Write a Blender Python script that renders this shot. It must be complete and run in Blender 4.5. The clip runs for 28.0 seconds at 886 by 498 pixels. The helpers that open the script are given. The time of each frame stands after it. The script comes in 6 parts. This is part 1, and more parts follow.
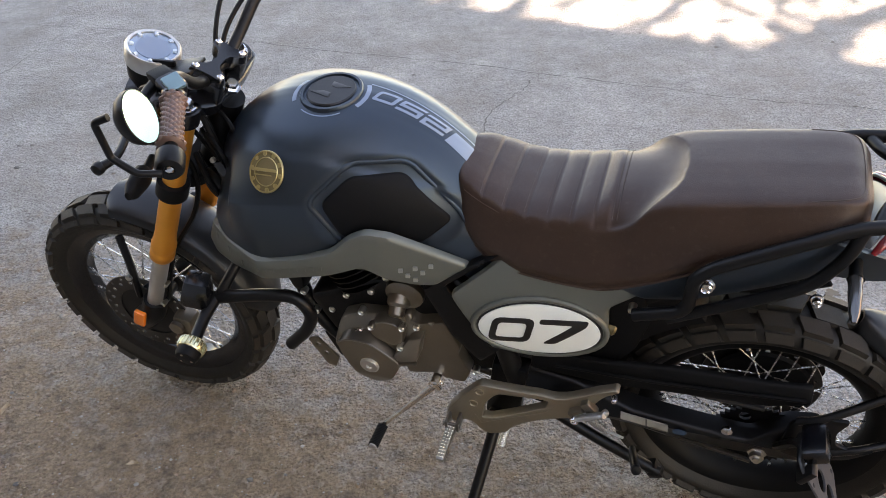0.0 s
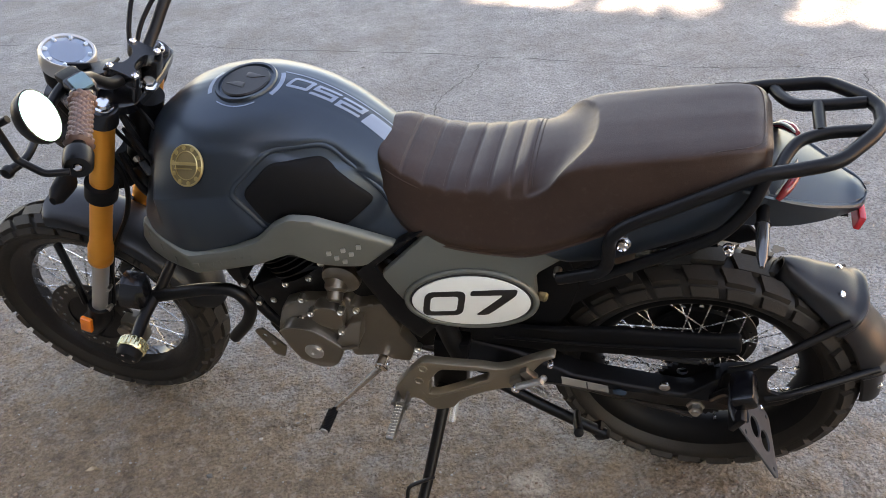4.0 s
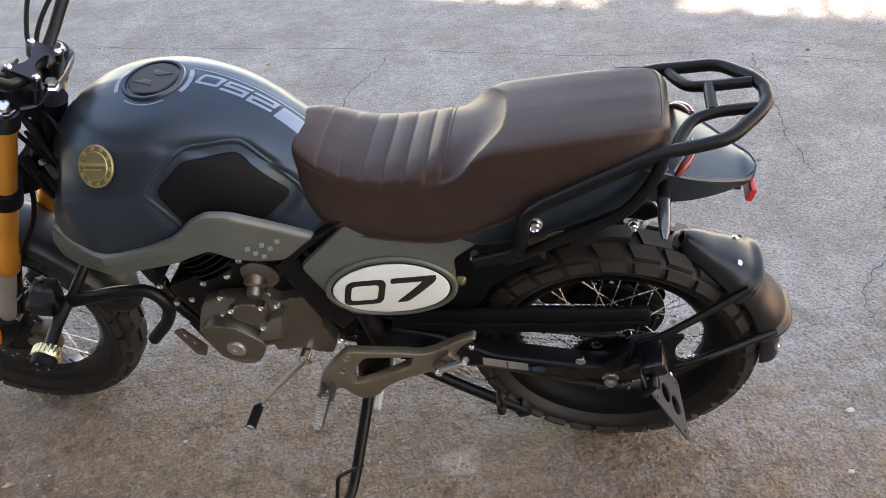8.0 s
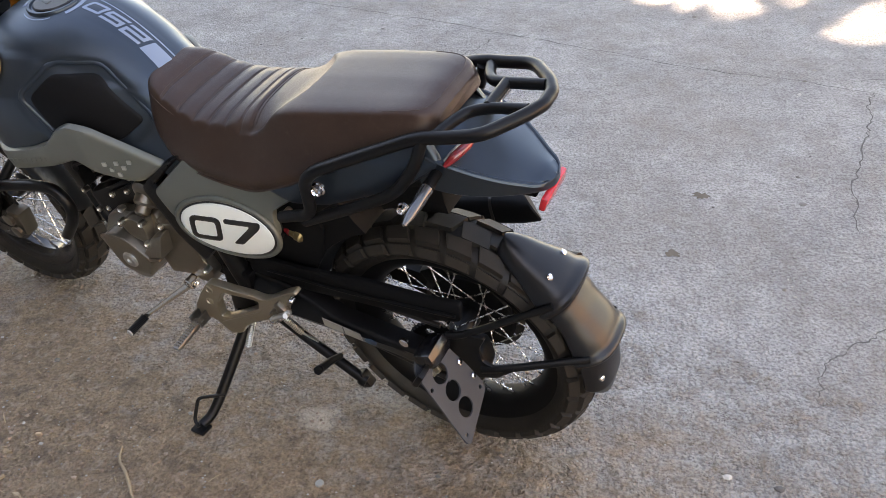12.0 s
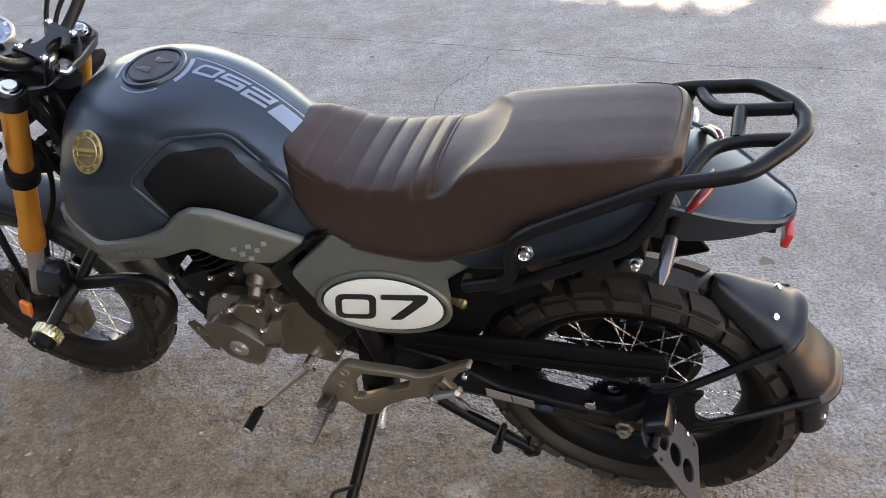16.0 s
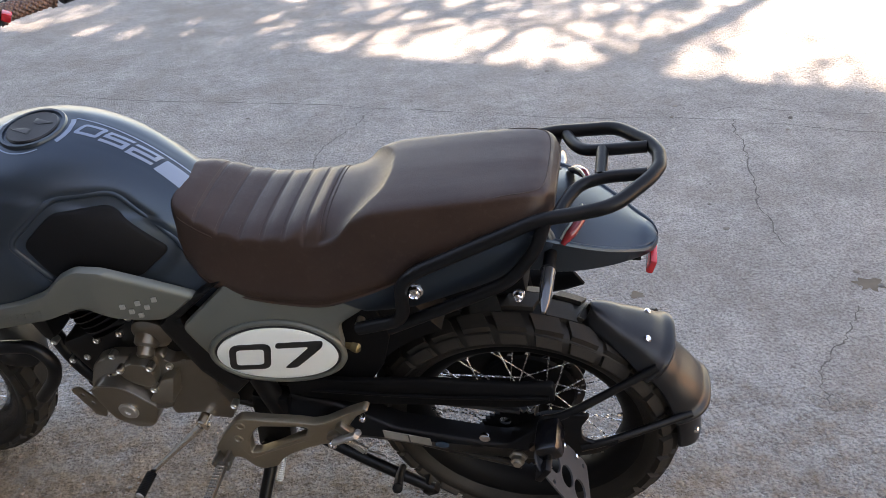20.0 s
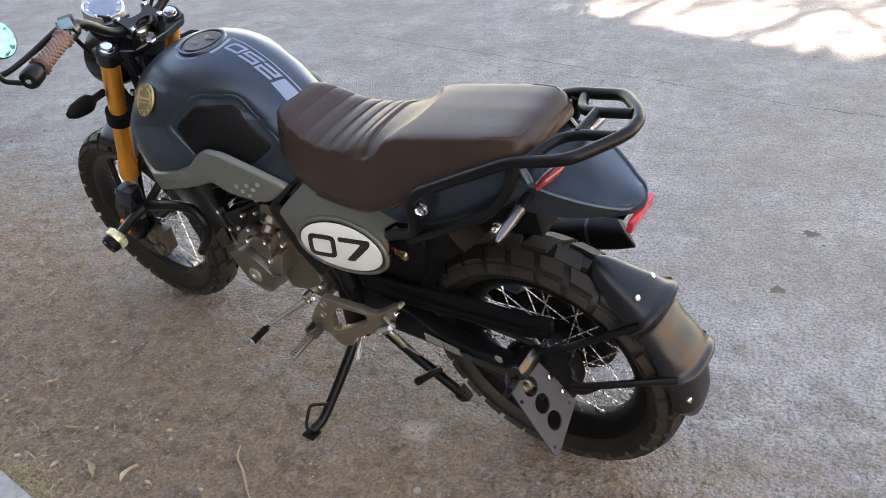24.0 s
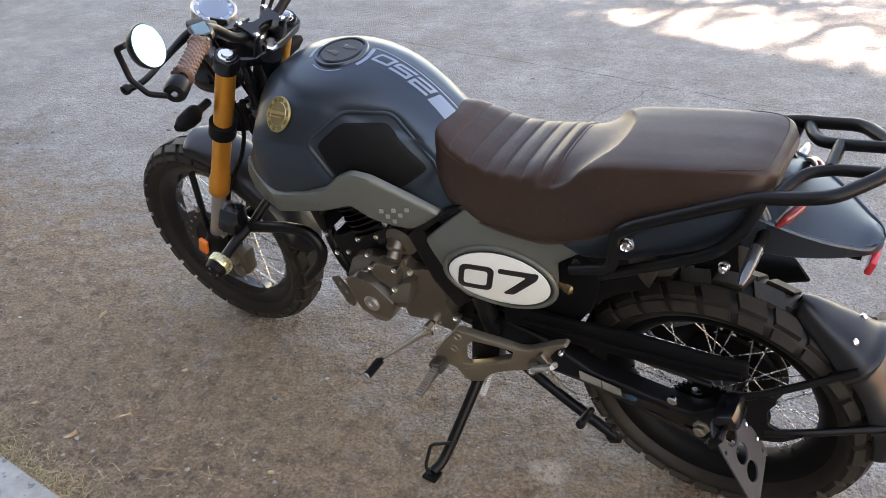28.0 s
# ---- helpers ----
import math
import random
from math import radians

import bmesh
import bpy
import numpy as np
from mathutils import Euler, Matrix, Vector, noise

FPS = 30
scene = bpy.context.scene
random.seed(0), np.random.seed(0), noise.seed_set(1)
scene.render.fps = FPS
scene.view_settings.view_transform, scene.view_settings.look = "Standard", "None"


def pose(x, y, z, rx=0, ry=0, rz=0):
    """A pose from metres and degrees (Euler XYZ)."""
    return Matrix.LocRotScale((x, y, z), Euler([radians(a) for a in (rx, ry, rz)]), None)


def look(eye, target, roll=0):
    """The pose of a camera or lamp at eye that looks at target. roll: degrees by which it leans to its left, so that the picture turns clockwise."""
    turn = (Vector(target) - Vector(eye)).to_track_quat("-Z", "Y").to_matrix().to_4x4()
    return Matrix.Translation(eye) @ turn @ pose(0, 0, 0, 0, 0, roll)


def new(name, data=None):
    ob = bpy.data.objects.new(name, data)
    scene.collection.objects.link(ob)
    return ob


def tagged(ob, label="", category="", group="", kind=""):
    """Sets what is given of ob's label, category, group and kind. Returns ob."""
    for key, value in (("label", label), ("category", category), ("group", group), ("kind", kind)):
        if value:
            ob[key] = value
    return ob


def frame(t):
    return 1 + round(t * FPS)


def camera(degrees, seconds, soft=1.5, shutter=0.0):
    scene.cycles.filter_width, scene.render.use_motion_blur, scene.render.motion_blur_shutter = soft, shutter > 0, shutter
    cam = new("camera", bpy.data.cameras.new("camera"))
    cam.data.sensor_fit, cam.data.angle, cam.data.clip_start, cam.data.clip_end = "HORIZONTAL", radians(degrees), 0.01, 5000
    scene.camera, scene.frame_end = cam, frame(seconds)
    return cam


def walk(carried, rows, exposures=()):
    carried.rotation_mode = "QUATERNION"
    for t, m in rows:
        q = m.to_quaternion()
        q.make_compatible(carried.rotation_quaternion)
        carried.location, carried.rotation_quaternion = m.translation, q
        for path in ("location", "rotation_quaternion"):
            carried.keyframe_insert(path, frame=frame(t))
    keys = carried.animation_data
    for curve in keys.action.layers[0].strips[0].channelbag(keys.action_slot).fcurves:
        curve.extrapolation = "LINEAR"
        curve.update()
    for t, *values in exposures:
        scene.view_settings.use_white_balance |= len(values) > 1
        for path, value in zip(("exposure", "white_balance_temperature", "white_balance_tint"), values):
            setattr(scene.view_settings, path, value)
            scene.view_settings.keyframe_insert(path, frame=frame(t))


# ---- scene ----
cam = camera(56.2, 28.0, 0.7)
METRES, EYE, TILT, LEAN, TURN = 5.396, 1.534, 0.0, 0.0, 0.0
ROWS = [
    (0.0, 0.0, 0.0, 0.0, -1.34, -33.45, 2.03),
    (0.5, -0.0128, 0.001, -0.0022, -3.52, -34.07, 1.46),
    (1.0, -0.0185, 0.0041, -0.0052, -6.91, -35.54, 0.9),
    (1.5, -0.0073, 0.0054, -0.0086, -10.72, -36.52, 1.57),
    (2.0, 0.023, 0.0028, -0.0063, -12.31, -36.48, 3.32),
    (2.5, 0.0591, 0.0044, -0.009, -10.21, -35.79, 5.06),
    (3.0, 0.067, 0.0068, -0.0096, -8.08, -34.89, 5.53),
    (3.5, 0.0498, 0.0017, -0.0072, -5.45, -34.46, 5.78),
    (4.0, 0.0187, -0.0073, -0.004, -4.69, -34.03, 5.07),
    (4.5, -0.0047, -0.0139, -0.0061, -4.81, -34.3, 3.39),
    (6.5, -0.028, 0.0295, -0.0057, -1.9, -33.79, 6.65),
    (7.0, -0.0241, 0.0196, -0.0023, -3.02, -33.54, 6.83),
    (7.5, -0.0078, -0.0025, -0.0059, -7.74, -34.66, 4.33),
    (8.0, 0.0167, -0.0134, -0.0025, -11.19, -34.9, 4.06),
    (8.5, 0.0605, -0.0146, -0.0049, -8.35, -34.14, 5.46),
    (9.0, 0.0838, -0.0178, -0.0054, -5.29, -33.85, 6.62),
    (9.5, 0.0859, -0.0357, -0.0073, -1.12, -33.45, 4.32),
    (10.0, 0.0965, -0.0584, -0.0077, 2.72, -33.22, 1.51),
    (10.5, 0.1273, -0.0477, -0.0087, 4.72, -32.32, 1.3),
    (11.0, 0.1603, -0.0252, -0.0144, 6.27, -32.74, 1.09),
    (11.5, 0.1638, -0.0196, -0.0145, 7.95, -34.04, 2.39),
    (12.0, 0.1546, -0.0242, -0.0137, 8.09, -34.56, 2.44),
    (12.5, 0.1323, -0.0363, -0.0088, 6.54, -33.92, 1.33),
    (14.5, 0.0765, -0.0266, -0.012, -0.38, -32.56, 1.58),
    (15.0, 0.0722, -0.0096, -0.0089, 0.46, -32.82, 2.81),
    (15.5, 0.0678, 0.003, -0.0133, 1.67, -33.95, 3.86),
    (16.0, 0.0654, 0.005, -0.0137, -0.25, -34.22, 5.19),
    (16.5, 0.0446, -0.0051, -0.0108, -5.76, -33.87, 4.51),
    (17.0, 0.0254, -0.0166, -0.0125, -8.69, -33.28, 2.86),
    (17.5, 0.0231, -0.0155, -0.0128, -10.33, -32.09, 1.5),
    (18.0, 0.0216, -0.014, -0.0152, -11.2, -31.79, 0.45),
    (18.5, 0.0108, -0.0139, -0.0149, -9.25, -31.32, 0.41),
    (19.0, 0.0123, -0.0144, -0.0126, -7.81, -30.37, 1.91),
    (19.5, 0.0312, -0.013, -0.0114, -8.46, -30.34, 2.91),
    (20.0, 0.062, -0.0068, -0.012, -8.88, -30.77, 3.45),
    (20.5, 0.0874, -0.0057, -0.0132, -7.84, -31.25, 4.4),
    (21.0, 0.0943, -0.003, -0.0153, -4.3, -31.62, 5.41),
    (21.5, 0.0909, -0.0129, -0.0139, -0.65, -30.85, 4.99),
    (22.0, 0.097, -0.0364, -0.0098, 2.41, -29.35, 4.29),
    (22.5, 0.113, -0.0544, -0.006, 5.71, -28.02, 4.66),
    (24.5, 0.1728, -0.042, -0.0109, 17.4, -31.72, 5.27),
    (25.0, 0.1472, -0.042, -0.0094, 16.64, -31.77, 3.47),
    (25.5, 0.119, -0.0425, -0.0082, 12.71, -31.13, 2.1),
    (26.0, 0.1075, -0.0437, -0.008, 7.71, -31.47, 1.63),
    (26.5, 0.1046, -0.0406, -0.0108, 3.76, -32.23, 0.18),
    (27.0, 0.0879, -0.0376, -0.0116, 4.54, -32.89, 0.01),
    (27.5, 0.0713, -0.0317, -0.0106, 8.13, -32.55, 1.73),
    (28.0, 0.0765, -0.0367, -0.0071, 12.65, -31.34, 2.92),
]
EXPOSURES = [(0.0, 3.58, 9350, 24), (1.0, 3.63, 9350, 24), (2.0, 3.91, 9250, 24), (3.0, 3.53, 9250, 24), (4.0, 3.58, 9250, 24), (7.0, 3.48, 9350, 24), (8.0, 3.71, 9350, 24), (9.0, 3.51, 9350, 24), (10.0, 3.6, 9350, 24), (11.0, 3.37, 9300, 24), (12.0, 3.69, 9250, 24), (15.0, 3.46, 9100, 24), (16.0, 3.7, 9200, 24), (17.0, 3.7, 9300, 24), (18.0, 3.38, 9150, 24), (19.0, 3.5, 9000, 24), (20.0, 3.33, 8750, 24), (21.0, 3.31, 8750, 24), (22.0, 3.43, 8900, 24), (25.0, 3.75, 9100, 24), (26.0, 3.53, 9100, 24), (27.0, 3.36, 8850, 23), (28.0, 3.68, 9250, 24)]
walk(cam, [(t, pose(0, 0, EYE, TILT, LEAN, TURN) @ pose(METRES * x, METRES * y, METRES * z, 90 + pitch, roll, yaw)) for t, x, y, z, yaw, pitch, roll in ROWS], EXPOSURES)

# ---- world, sun, exposure ----
SUN_FROM = Vector((-0.447, -0.894, math.tan(radians(34)))).normalized()
world = bpy.data.worlds.new("sky")
scene.world = world
world.use_nodes = True
_n = world.node_tree.nodes
_sky = _n.new("ShaderNodeTexSky")
_sky.sky_type, _sky.sun_disc = "NISHITA", False
_sky.sun_elevation = radians(34)
_sky.sun_rotation = math.atan2(SUN_FROM.x, SUN_FROM.y)
_sky.dust_density, _sky.air_density = 0.4, 1.2
world.node_tree.links.new(_sky.outputs[0], _n["Background"].inputs[0])
_n["Background"].inputs[1].default_value = 0.08
sun = new("sun", bpy.data.lights.new("sun", "SUN"))
sun.data.energy, sun.data.angle, sun.data.color = 5.0, radians(0.53), (1.0, 0.97, 0.94)
sun.matrix_world = look(SUN_FROM * 30, (0, 0, 0))


# ---- materials ----
def nodes_of(name):
    m = bpy.data.materials.new(name)
    m.use_nodes = True
    t = m.node_tree
    return m, t, t.nodes["Principled BSDF"]


def link(t, a, b):
    t.links.new(a, b)


def noise_node(t, scale, detail=4, rough=0.55, vec=None, distort=0.0):
    n = t.nodes.new("ShaderNodeTexNoise")
    n.inputs["Scale"].default_value, n.inputs["Detail"].default_value = scale, detail
    n.inputs["Roughness"].default_value, n.inputs["Distortion"].default_value = rough, distort
    if vec:
        link(t, vec, n.inputs["Vector"])
    return n.outputs[0]


def ramp(t, fac, stops):
    r = t.nodes.new("ShaderNodeValToRGB")
    e = r.color_ramp.elements
    while len(e) < len(stops):
        e.new(0.5)
    for el, (p, c) in zip(e, stops):
        el.position = p
        el.color = (*c, 1) if isinstance(c, tuple) else (c, c, c, 1)
    link(t, fac, r.inputs[0])
    return r.outputs[0]


def mix(t, fac, a, b, mode="MIX"):
    n = t.nodes.new("ShaderNodeMix")
    n.data_type, n.blend_type = "RGBA", mode
    for k, val in ((0, fac), (6, a), (7, b)):
        if isinstance(val, bpy.types.NodeSocket):
            link(t, val, n.inputs[k])
        elif k == 0:
            n.inputs[0].default_value = val
        else:
            n.inputs[k].default_value = (*val, 1)
    return n.outputs[2]


def math_node(t, op, a, b=0.0):
    n = t.nodes.new("ShaderNodeMath")
    n.operation = op
    for k, val in ((0, a), (1, b)):
        if isinstance(val, bpy.types.NodeSocket):
            link(t, val, n.inputs[k])
        else:
            n.inputs[k].default_value = val
    return n.outputs[0]


def coords(t):
    return t.nodes.new("ShaderNodeTexCoord").outputs["Object"]


def bump(t, b, height, strength, dist):
    n = t.nodes.new("ShaderNodeBump")
    n.inputs["Strength"].default_value, n.inputs["Distance"].default_value = strength, dist
    link(t, height, n.inputs["Height"])
    link(t, n.outputs[0], b.inputs["Normal"])


def surf(name, col, rough, metal=0.0, vary=0.15, grain=400.0, relief=0.15, dust=0.0, coat=0.0, spec=0.5, sheen=None):
    """A painted, moulded or cast surface: colour and gloss vary at two scales, with fine relief and a film of dust."""
    m, t, b = nodes_of(name)
    c = coords(t)
    big, fine = noise_node(t, 9, 5, 0.6, c), noise_node(t, grain, 3, 0.6, c)
    dark = tuple(v * (1 - vary) for v in col)
    lite = tuple(min(1, v * (1 + vary)) for v in col)
    colour = mix(t, ramp(t, big, [(0.3, 0.0), (0.7, 1.0)]), dark, lite)
    if dust:
        speck = ramp(t, noise_node(t, 60, 8, 0.75, c), [(0.5, 0.0), (0.8, dust)])
        colour = mix(t, speck, colour, (0.24, 0.21, 0.18))
    link(t, colour, b.inputs["Base Color"])
    b.inputs["Metallic"].default_value = metal
    r = t.nodes.new("ShaderNodeMapRange")
    r.inputs[3].default_value, r.inputs[4].default_value = max(0.03, rough - 0.07), min(1, rough + 0.09)
    link(t, math_node(t, "ADD", math_node(t, "MULTIPLY", big, 0.6), math_node(t, "MULTIPLY", fine, 0.4)), r.inputs[0])
    link(t, r.outputs[0], b.inputs["Roughness"])
    b.inputs["Coat Weight"].default_value = coat
    b.inputs["Coat Roughness"].default_value = 0.15
    b.inputs["Specular IOR Level"].default_value = spec
    if sheen:
        b.inputs["Specular Tint"].default_value = (*sheen, 1)
    if relief:
        bump(t, b, fine, relief, 0.0006)
    return m


TANK = surf("graphite satin paint", (0.014, 0.019, 0.025), 0.36, 0.25, 0.06, 900, 0.05, 0.006, coat=0.08, spec=0.74, sheen=(0.60, 0.80, 1.0))
SHROUD = surf("grey green satin paint", (0.108, 0.114, 0.099), 0.42, 0.35, 0.06, 900, 0.06, 0.03)
PAD = surf("black ribbed rubber pad", (0.004, 0.004, 0.0045), 0.55, 0, 0.15, 500, 0.3, 0.005, spec=0.12)
BLACK = surf("black powder coat", (0.004, 0.004, 0.0044), 0.36, 0.0, 0.2, 700, 0.2, 0.006, spec=0.2)
GLOSS = surf("black gloss plastic", (0.004, 0.004, 0.005), 0.2, 0.0, 0.15, 500, 0.05, 0.01)
MATT = surf("matt black plastic", (0.004, 0.004, 0.0044), 0.5, 0, 0.2, 600, 0.3, 0.006, spec=0.1)
FENDER = surf("satin black fender plastic", (0.007, 0.0075, 0.009), 0.33, 0, 0.15, 800, 0.1, 0.02, spec=0.36)
GOLD = surf("anodised gold fork tube", (0.80, 0.31, 0.050), 0.33, 0.8, 0.08, 900, 0.03, 0.03)
CHROME = surf("polished chrome", (0.72, 0.72, 0.74), 0.12, 1.0, 0.05, 300, 0.02)
STEEL = surf("zinc plated steel", (0.55, 0.54, 0.5), 0.28, 1.0, 0.1, 500, 0.1)
ALU = surf("cast aluminium", (0.5, 0.49, 0.47), 0.38, 0.9, 0.1, 700, 0.2, 0.05)
BRONZE = surf("bronze engine paint", (0.180, 0.154, 0.122), 0.31, 0.75, 0.1, 800, 0.2, 0.1)
# a lighter tone of the engine's bronze
BRACKET = surf("lighter bronze for bracket", (0.285, 0.240, 0.180), 0.31, 0.75, 0.1, 800, 0.2, 0.08)
STICKER = surf("dark blue vinyl", (0.02, 0.05, 0.09), 0.35, 0, 0.2, 200, 0.05)
LEVER = surf("polished forged steel", (0.62, 0.58, 0.53), 0.2, 1.0, 0.12, 500, 0.08)
BRASS = surf("aged brass", (0.50, 0.40, 0.19), 0.34, 0.9, 0.12, 600, 0.15)
BRASSPALE = surf("pale gold anodised aluminium", (0.62, 0.58, 0.36), 0.25, 0.9, 0.08, 600, 0.05)
SPOKE = surf("bright steel spoke", (0.60, 0.60, 0.59), 0.26, 0.95, 0.05, 300, 0.02)
BRASSDK = surf("darkened brass", (0.24, 0.19, 0.10), 0.45, 0.8, 0.12, 600, 0.15)
WHITE = surf("white vinyl", (0.68, 0.71, 0.675), 0.38, 0, 0.03, 400, 0.05, 0.04)
INK = surf("black vinyl", (0.012, 0.012, 0.012), 0.35, 0, 0.1, 400, 0.05)
SILVERINK = surf("silver print", (0.17, 0.215, 0.28), 0.38, 0.3, 0.05, 400, 0.03)
# blue-green stands in for sky reflected on the black switch top
TEAL = surf("switch plastic with sky reflection in colour", (0.10, 0.19, 0.22), 0.12, 0.3, 0.1, 300, 0.02, coat=0.6)
DIALPALE = surf("pale blue dial print", (0.42, 0.50, 0.58), 0.3, 0.0, 0.05, 300, 0.02)
STUD = surf("satin grey stud", (0.33, 0.335, 0.31), 0.3, 0.5, 0.05, 300, 0.02)
FOOTSTEEL = surf("worn footpeg steel", (0.21, 0.197, 0.180), 0.30, 0.9, 0.15, 900, 0.3)
LABEL = surf("faded grey label", (0.22, 0.21, 0.19), 0.5, 0, 0.3, 150, 0.1)
DARKSTEEL = surf("darkened brake steel", (0.055, 0.052, 0.05), 0.38, 0.9, 0.2, 300, 0.2, 0.1)
DARKRED = surf("dark red lens", (0.20, 0.012, 0.016), 0.15, 0, 0.1, 300, 0.05, coat=0.6)
RED = surf("red lens", (0.45, 0.015, 0.02), 0.15, 0, 0.1, 300, 0.05, coat=0.6)
AMBER = surf("amber reflector", (0.75, 0.17, 0.02), 0.18, 0, 0.1, 300, 0.1, coat=0.5)
GREYPLATE = surf("dark grey plate", (0.043, 0.046, 0.051), 0.62, 0.0, 0.1, 600, 0.1, 0.02, spec=0.2)
LENSGREY = surf("smoked clear lens", (0.11, 0.112, 0.115), 0.12, 0.7, 0.1, 300, 0.02)


def rubber(name, dark, dusty, worn, rough):
    m, t, b = nodes_of(name)
    c = coords(t)
    d = ramp(t, noise_node(t, 22, 8, 0.7, c), [(0.35, 0.0), (0.75, 1.0)])
    f = noise_node(t, 350, 4, 0.6, c)
    col = mix(t, d, dark, dusty)
    link(t, mix(t, math_node(t, "MULTIPLY", f, worn), col, (0.15, 0.115, 0.085)), b.inputs["Base Color"])
    b.inputs["Roughness"].default_value = rough
    b.inputs["Specular IOR Level"].default_value = 0.3
    bump(t, b, math_node(t, "ADD", f, noise_node(t, 60, 4, 0.6, c)), 0.5, 0.0012)
    return m


def leather():
    m, t, b = nodes_of("brown seat leather")
    c = coords(t)
    v = t.nodes.new("ShaderNodeTexVoronoi")
    v.inputs["Scale"].default_value = 700
    link(t, c, v.inputs["Vector"])
    wear = ramp(t, noise_node(t, 14, 7, 0.65, c), [(0.35, 0.0), (0.75, 1.0)])
    col = mix(t, wear, (0.0272, 0.0155, 0.0111), (0.039, 0.0228, 0.0164))
    dust = ramp(t, noise_node(t, 90, 6, 0.7, c), [(0.55, 0.0), (0.85, 0.12)])
    link(t, mix(t, dust, col, (0.2, 0.17, 0.14)), b.inputs["Base Color"])
    b.inputs["Roughness"].default_value = 0.40
    b.inputs["Specular IOR Level"].default_value = 0.34
    b.inputs["Specular Tint"].default_value = (1.0, 0.87, 0.86, 1)
    bump(t, b, math_node(t, "ADD", v.outputs[0], math_node(t, "MULTIPLY", noise_node(t, 60, 4, 0.6, c), 1.5)), 0.22, 0.0008)
    return m


TYRE = rubber("tyre rubber", (0.005, 0.0047, 0.0043), (0.012, 0.0100, 0.0082), 0.05, 0.5)
# browner than the sidewall: dust, plus warm side light put into the colour
TREAD = rubber("dusty tread rubber with warm light", (0.0050, 0.0045, 0.0040), (0.020, 0.0163, 0.0130), 0.10, 0.66)
SEAT = leather()
STITCH = surf("dark brown stitching", (0.04, 0.023, 0.017), 0.7, 0, 0.2, 500, 0.2)
GRIP = surf("brown leather grip", (0.10, 0.055, 0.042), 0.45, 0, 0.25, 500, 0.2, 0.06)


def mirror_mat():
    m, t, b = nodes_of("mirror glass with sky blue in its colour")
    # the blue of the reflected sky is put into the base colour
    b.inputs["Base Color"].default_value = (0.20, 0.50, 0.57, 1)
    b.inputs["Metallic"].default_value, b.inputs["Roughness"].default_value = 1.0, 0.02
    return m


def gauge_mat():
    m, t, b = nodes_of("gauge glass")
    # bluish base colour paints in the sky that the dial glass reflects
    b.inputs["Base Color"].default_value = (0.20, 0.27, 0.36, 1)
    b.inputs["Roughness"].default_value, b.inputs["Coat Weight"].default_value = 0.08, 1.0
    return m


MIRROR, GAUGE = mirror_mat(), gauge_mat()


# ---- shaping helpers (bike axes: x ahead, y to its own left, z up) ----
def cat(pts, n, closed=False):
    """A smooth curve through points, n samples a span."""
    p = [np.array(q, float) for q in pts]
    k = len(p)
    out = []
    for i in range(k if closed else k - 1):
        if closed:
            a, b, c, d = p[i - 1], p[i], p[(i + 1) % k], p[(i + 2) % k]
        else:
            b, c = p[i], p[i + 1]
            a = p[i - 1] if i else 2 * b - c
            d = p[i + 2] if i + 2 < k else 2 * c - b
        for j in range(n):
            s = j / n
            out.append(0.5 * (2 * b + (c - a) * s + (2 * a - 5 * b + 4 * c - d) * s * s + (3 * b - a - 3 * c + d) * s ** 3))
    if not closed:
        out.append(p[-1])
    return out


def rounded(pts, r, n=4, closed=True):
    """A polygon with its corners rounded by arcs of about r."""
    p = [np.array(q, float) for q in pts]
    out = []
    for i, q in enumerate(p):
        if not closed and i in (0, len(p) - 1):
            out.append(q)
            continue
        a, b = p[i - 1] - q, p[(i + 1) % len(p)] - q
        la, lb = np.linalg.norm(a), np.linalg.norm(b)
        k = min(r, la * 0.45, lb * 0.45)
        s, e = q + a / la * k, q + b / lb * k
        for j in range(n + 1):
            f = j / n
            out.append((1 - f) ** 2 * s + 2 * f * (1 - f) * q + f * f * e)
    return out


def mesh_of(verts, faces):
    me = bpy.data.meshes.new("m")
    me.from_pydata([tuple(v) for v in verts], [], faces)
    bm = bmesh.new()
    bm.from_mesh(me)
    bpy.data.meshes.remove(me)
    bmesh.ops.recalc_face_normals(bm, faces=bm.faces)
    return bm


def rings(sections, cap=True, closed=True):
    """Skin between sections of equally many points."""
    k, verts, faces = len(sections[0]), [], []
    for s in sections:
        verts += list(s)
    for i in range(len(sections) - 1):
        for j in range(k if closed else k - 1):
            a, b = i * k + j, i * k + (j + 1) % k
            faces.append((a, b, b + k, a + k))
    if cap:
        faces += [tuple(range(k))[::-1], tuple(range((len(sections) - 1) * k, len(sections) * k))]
    return mesh_of(verts, faces)


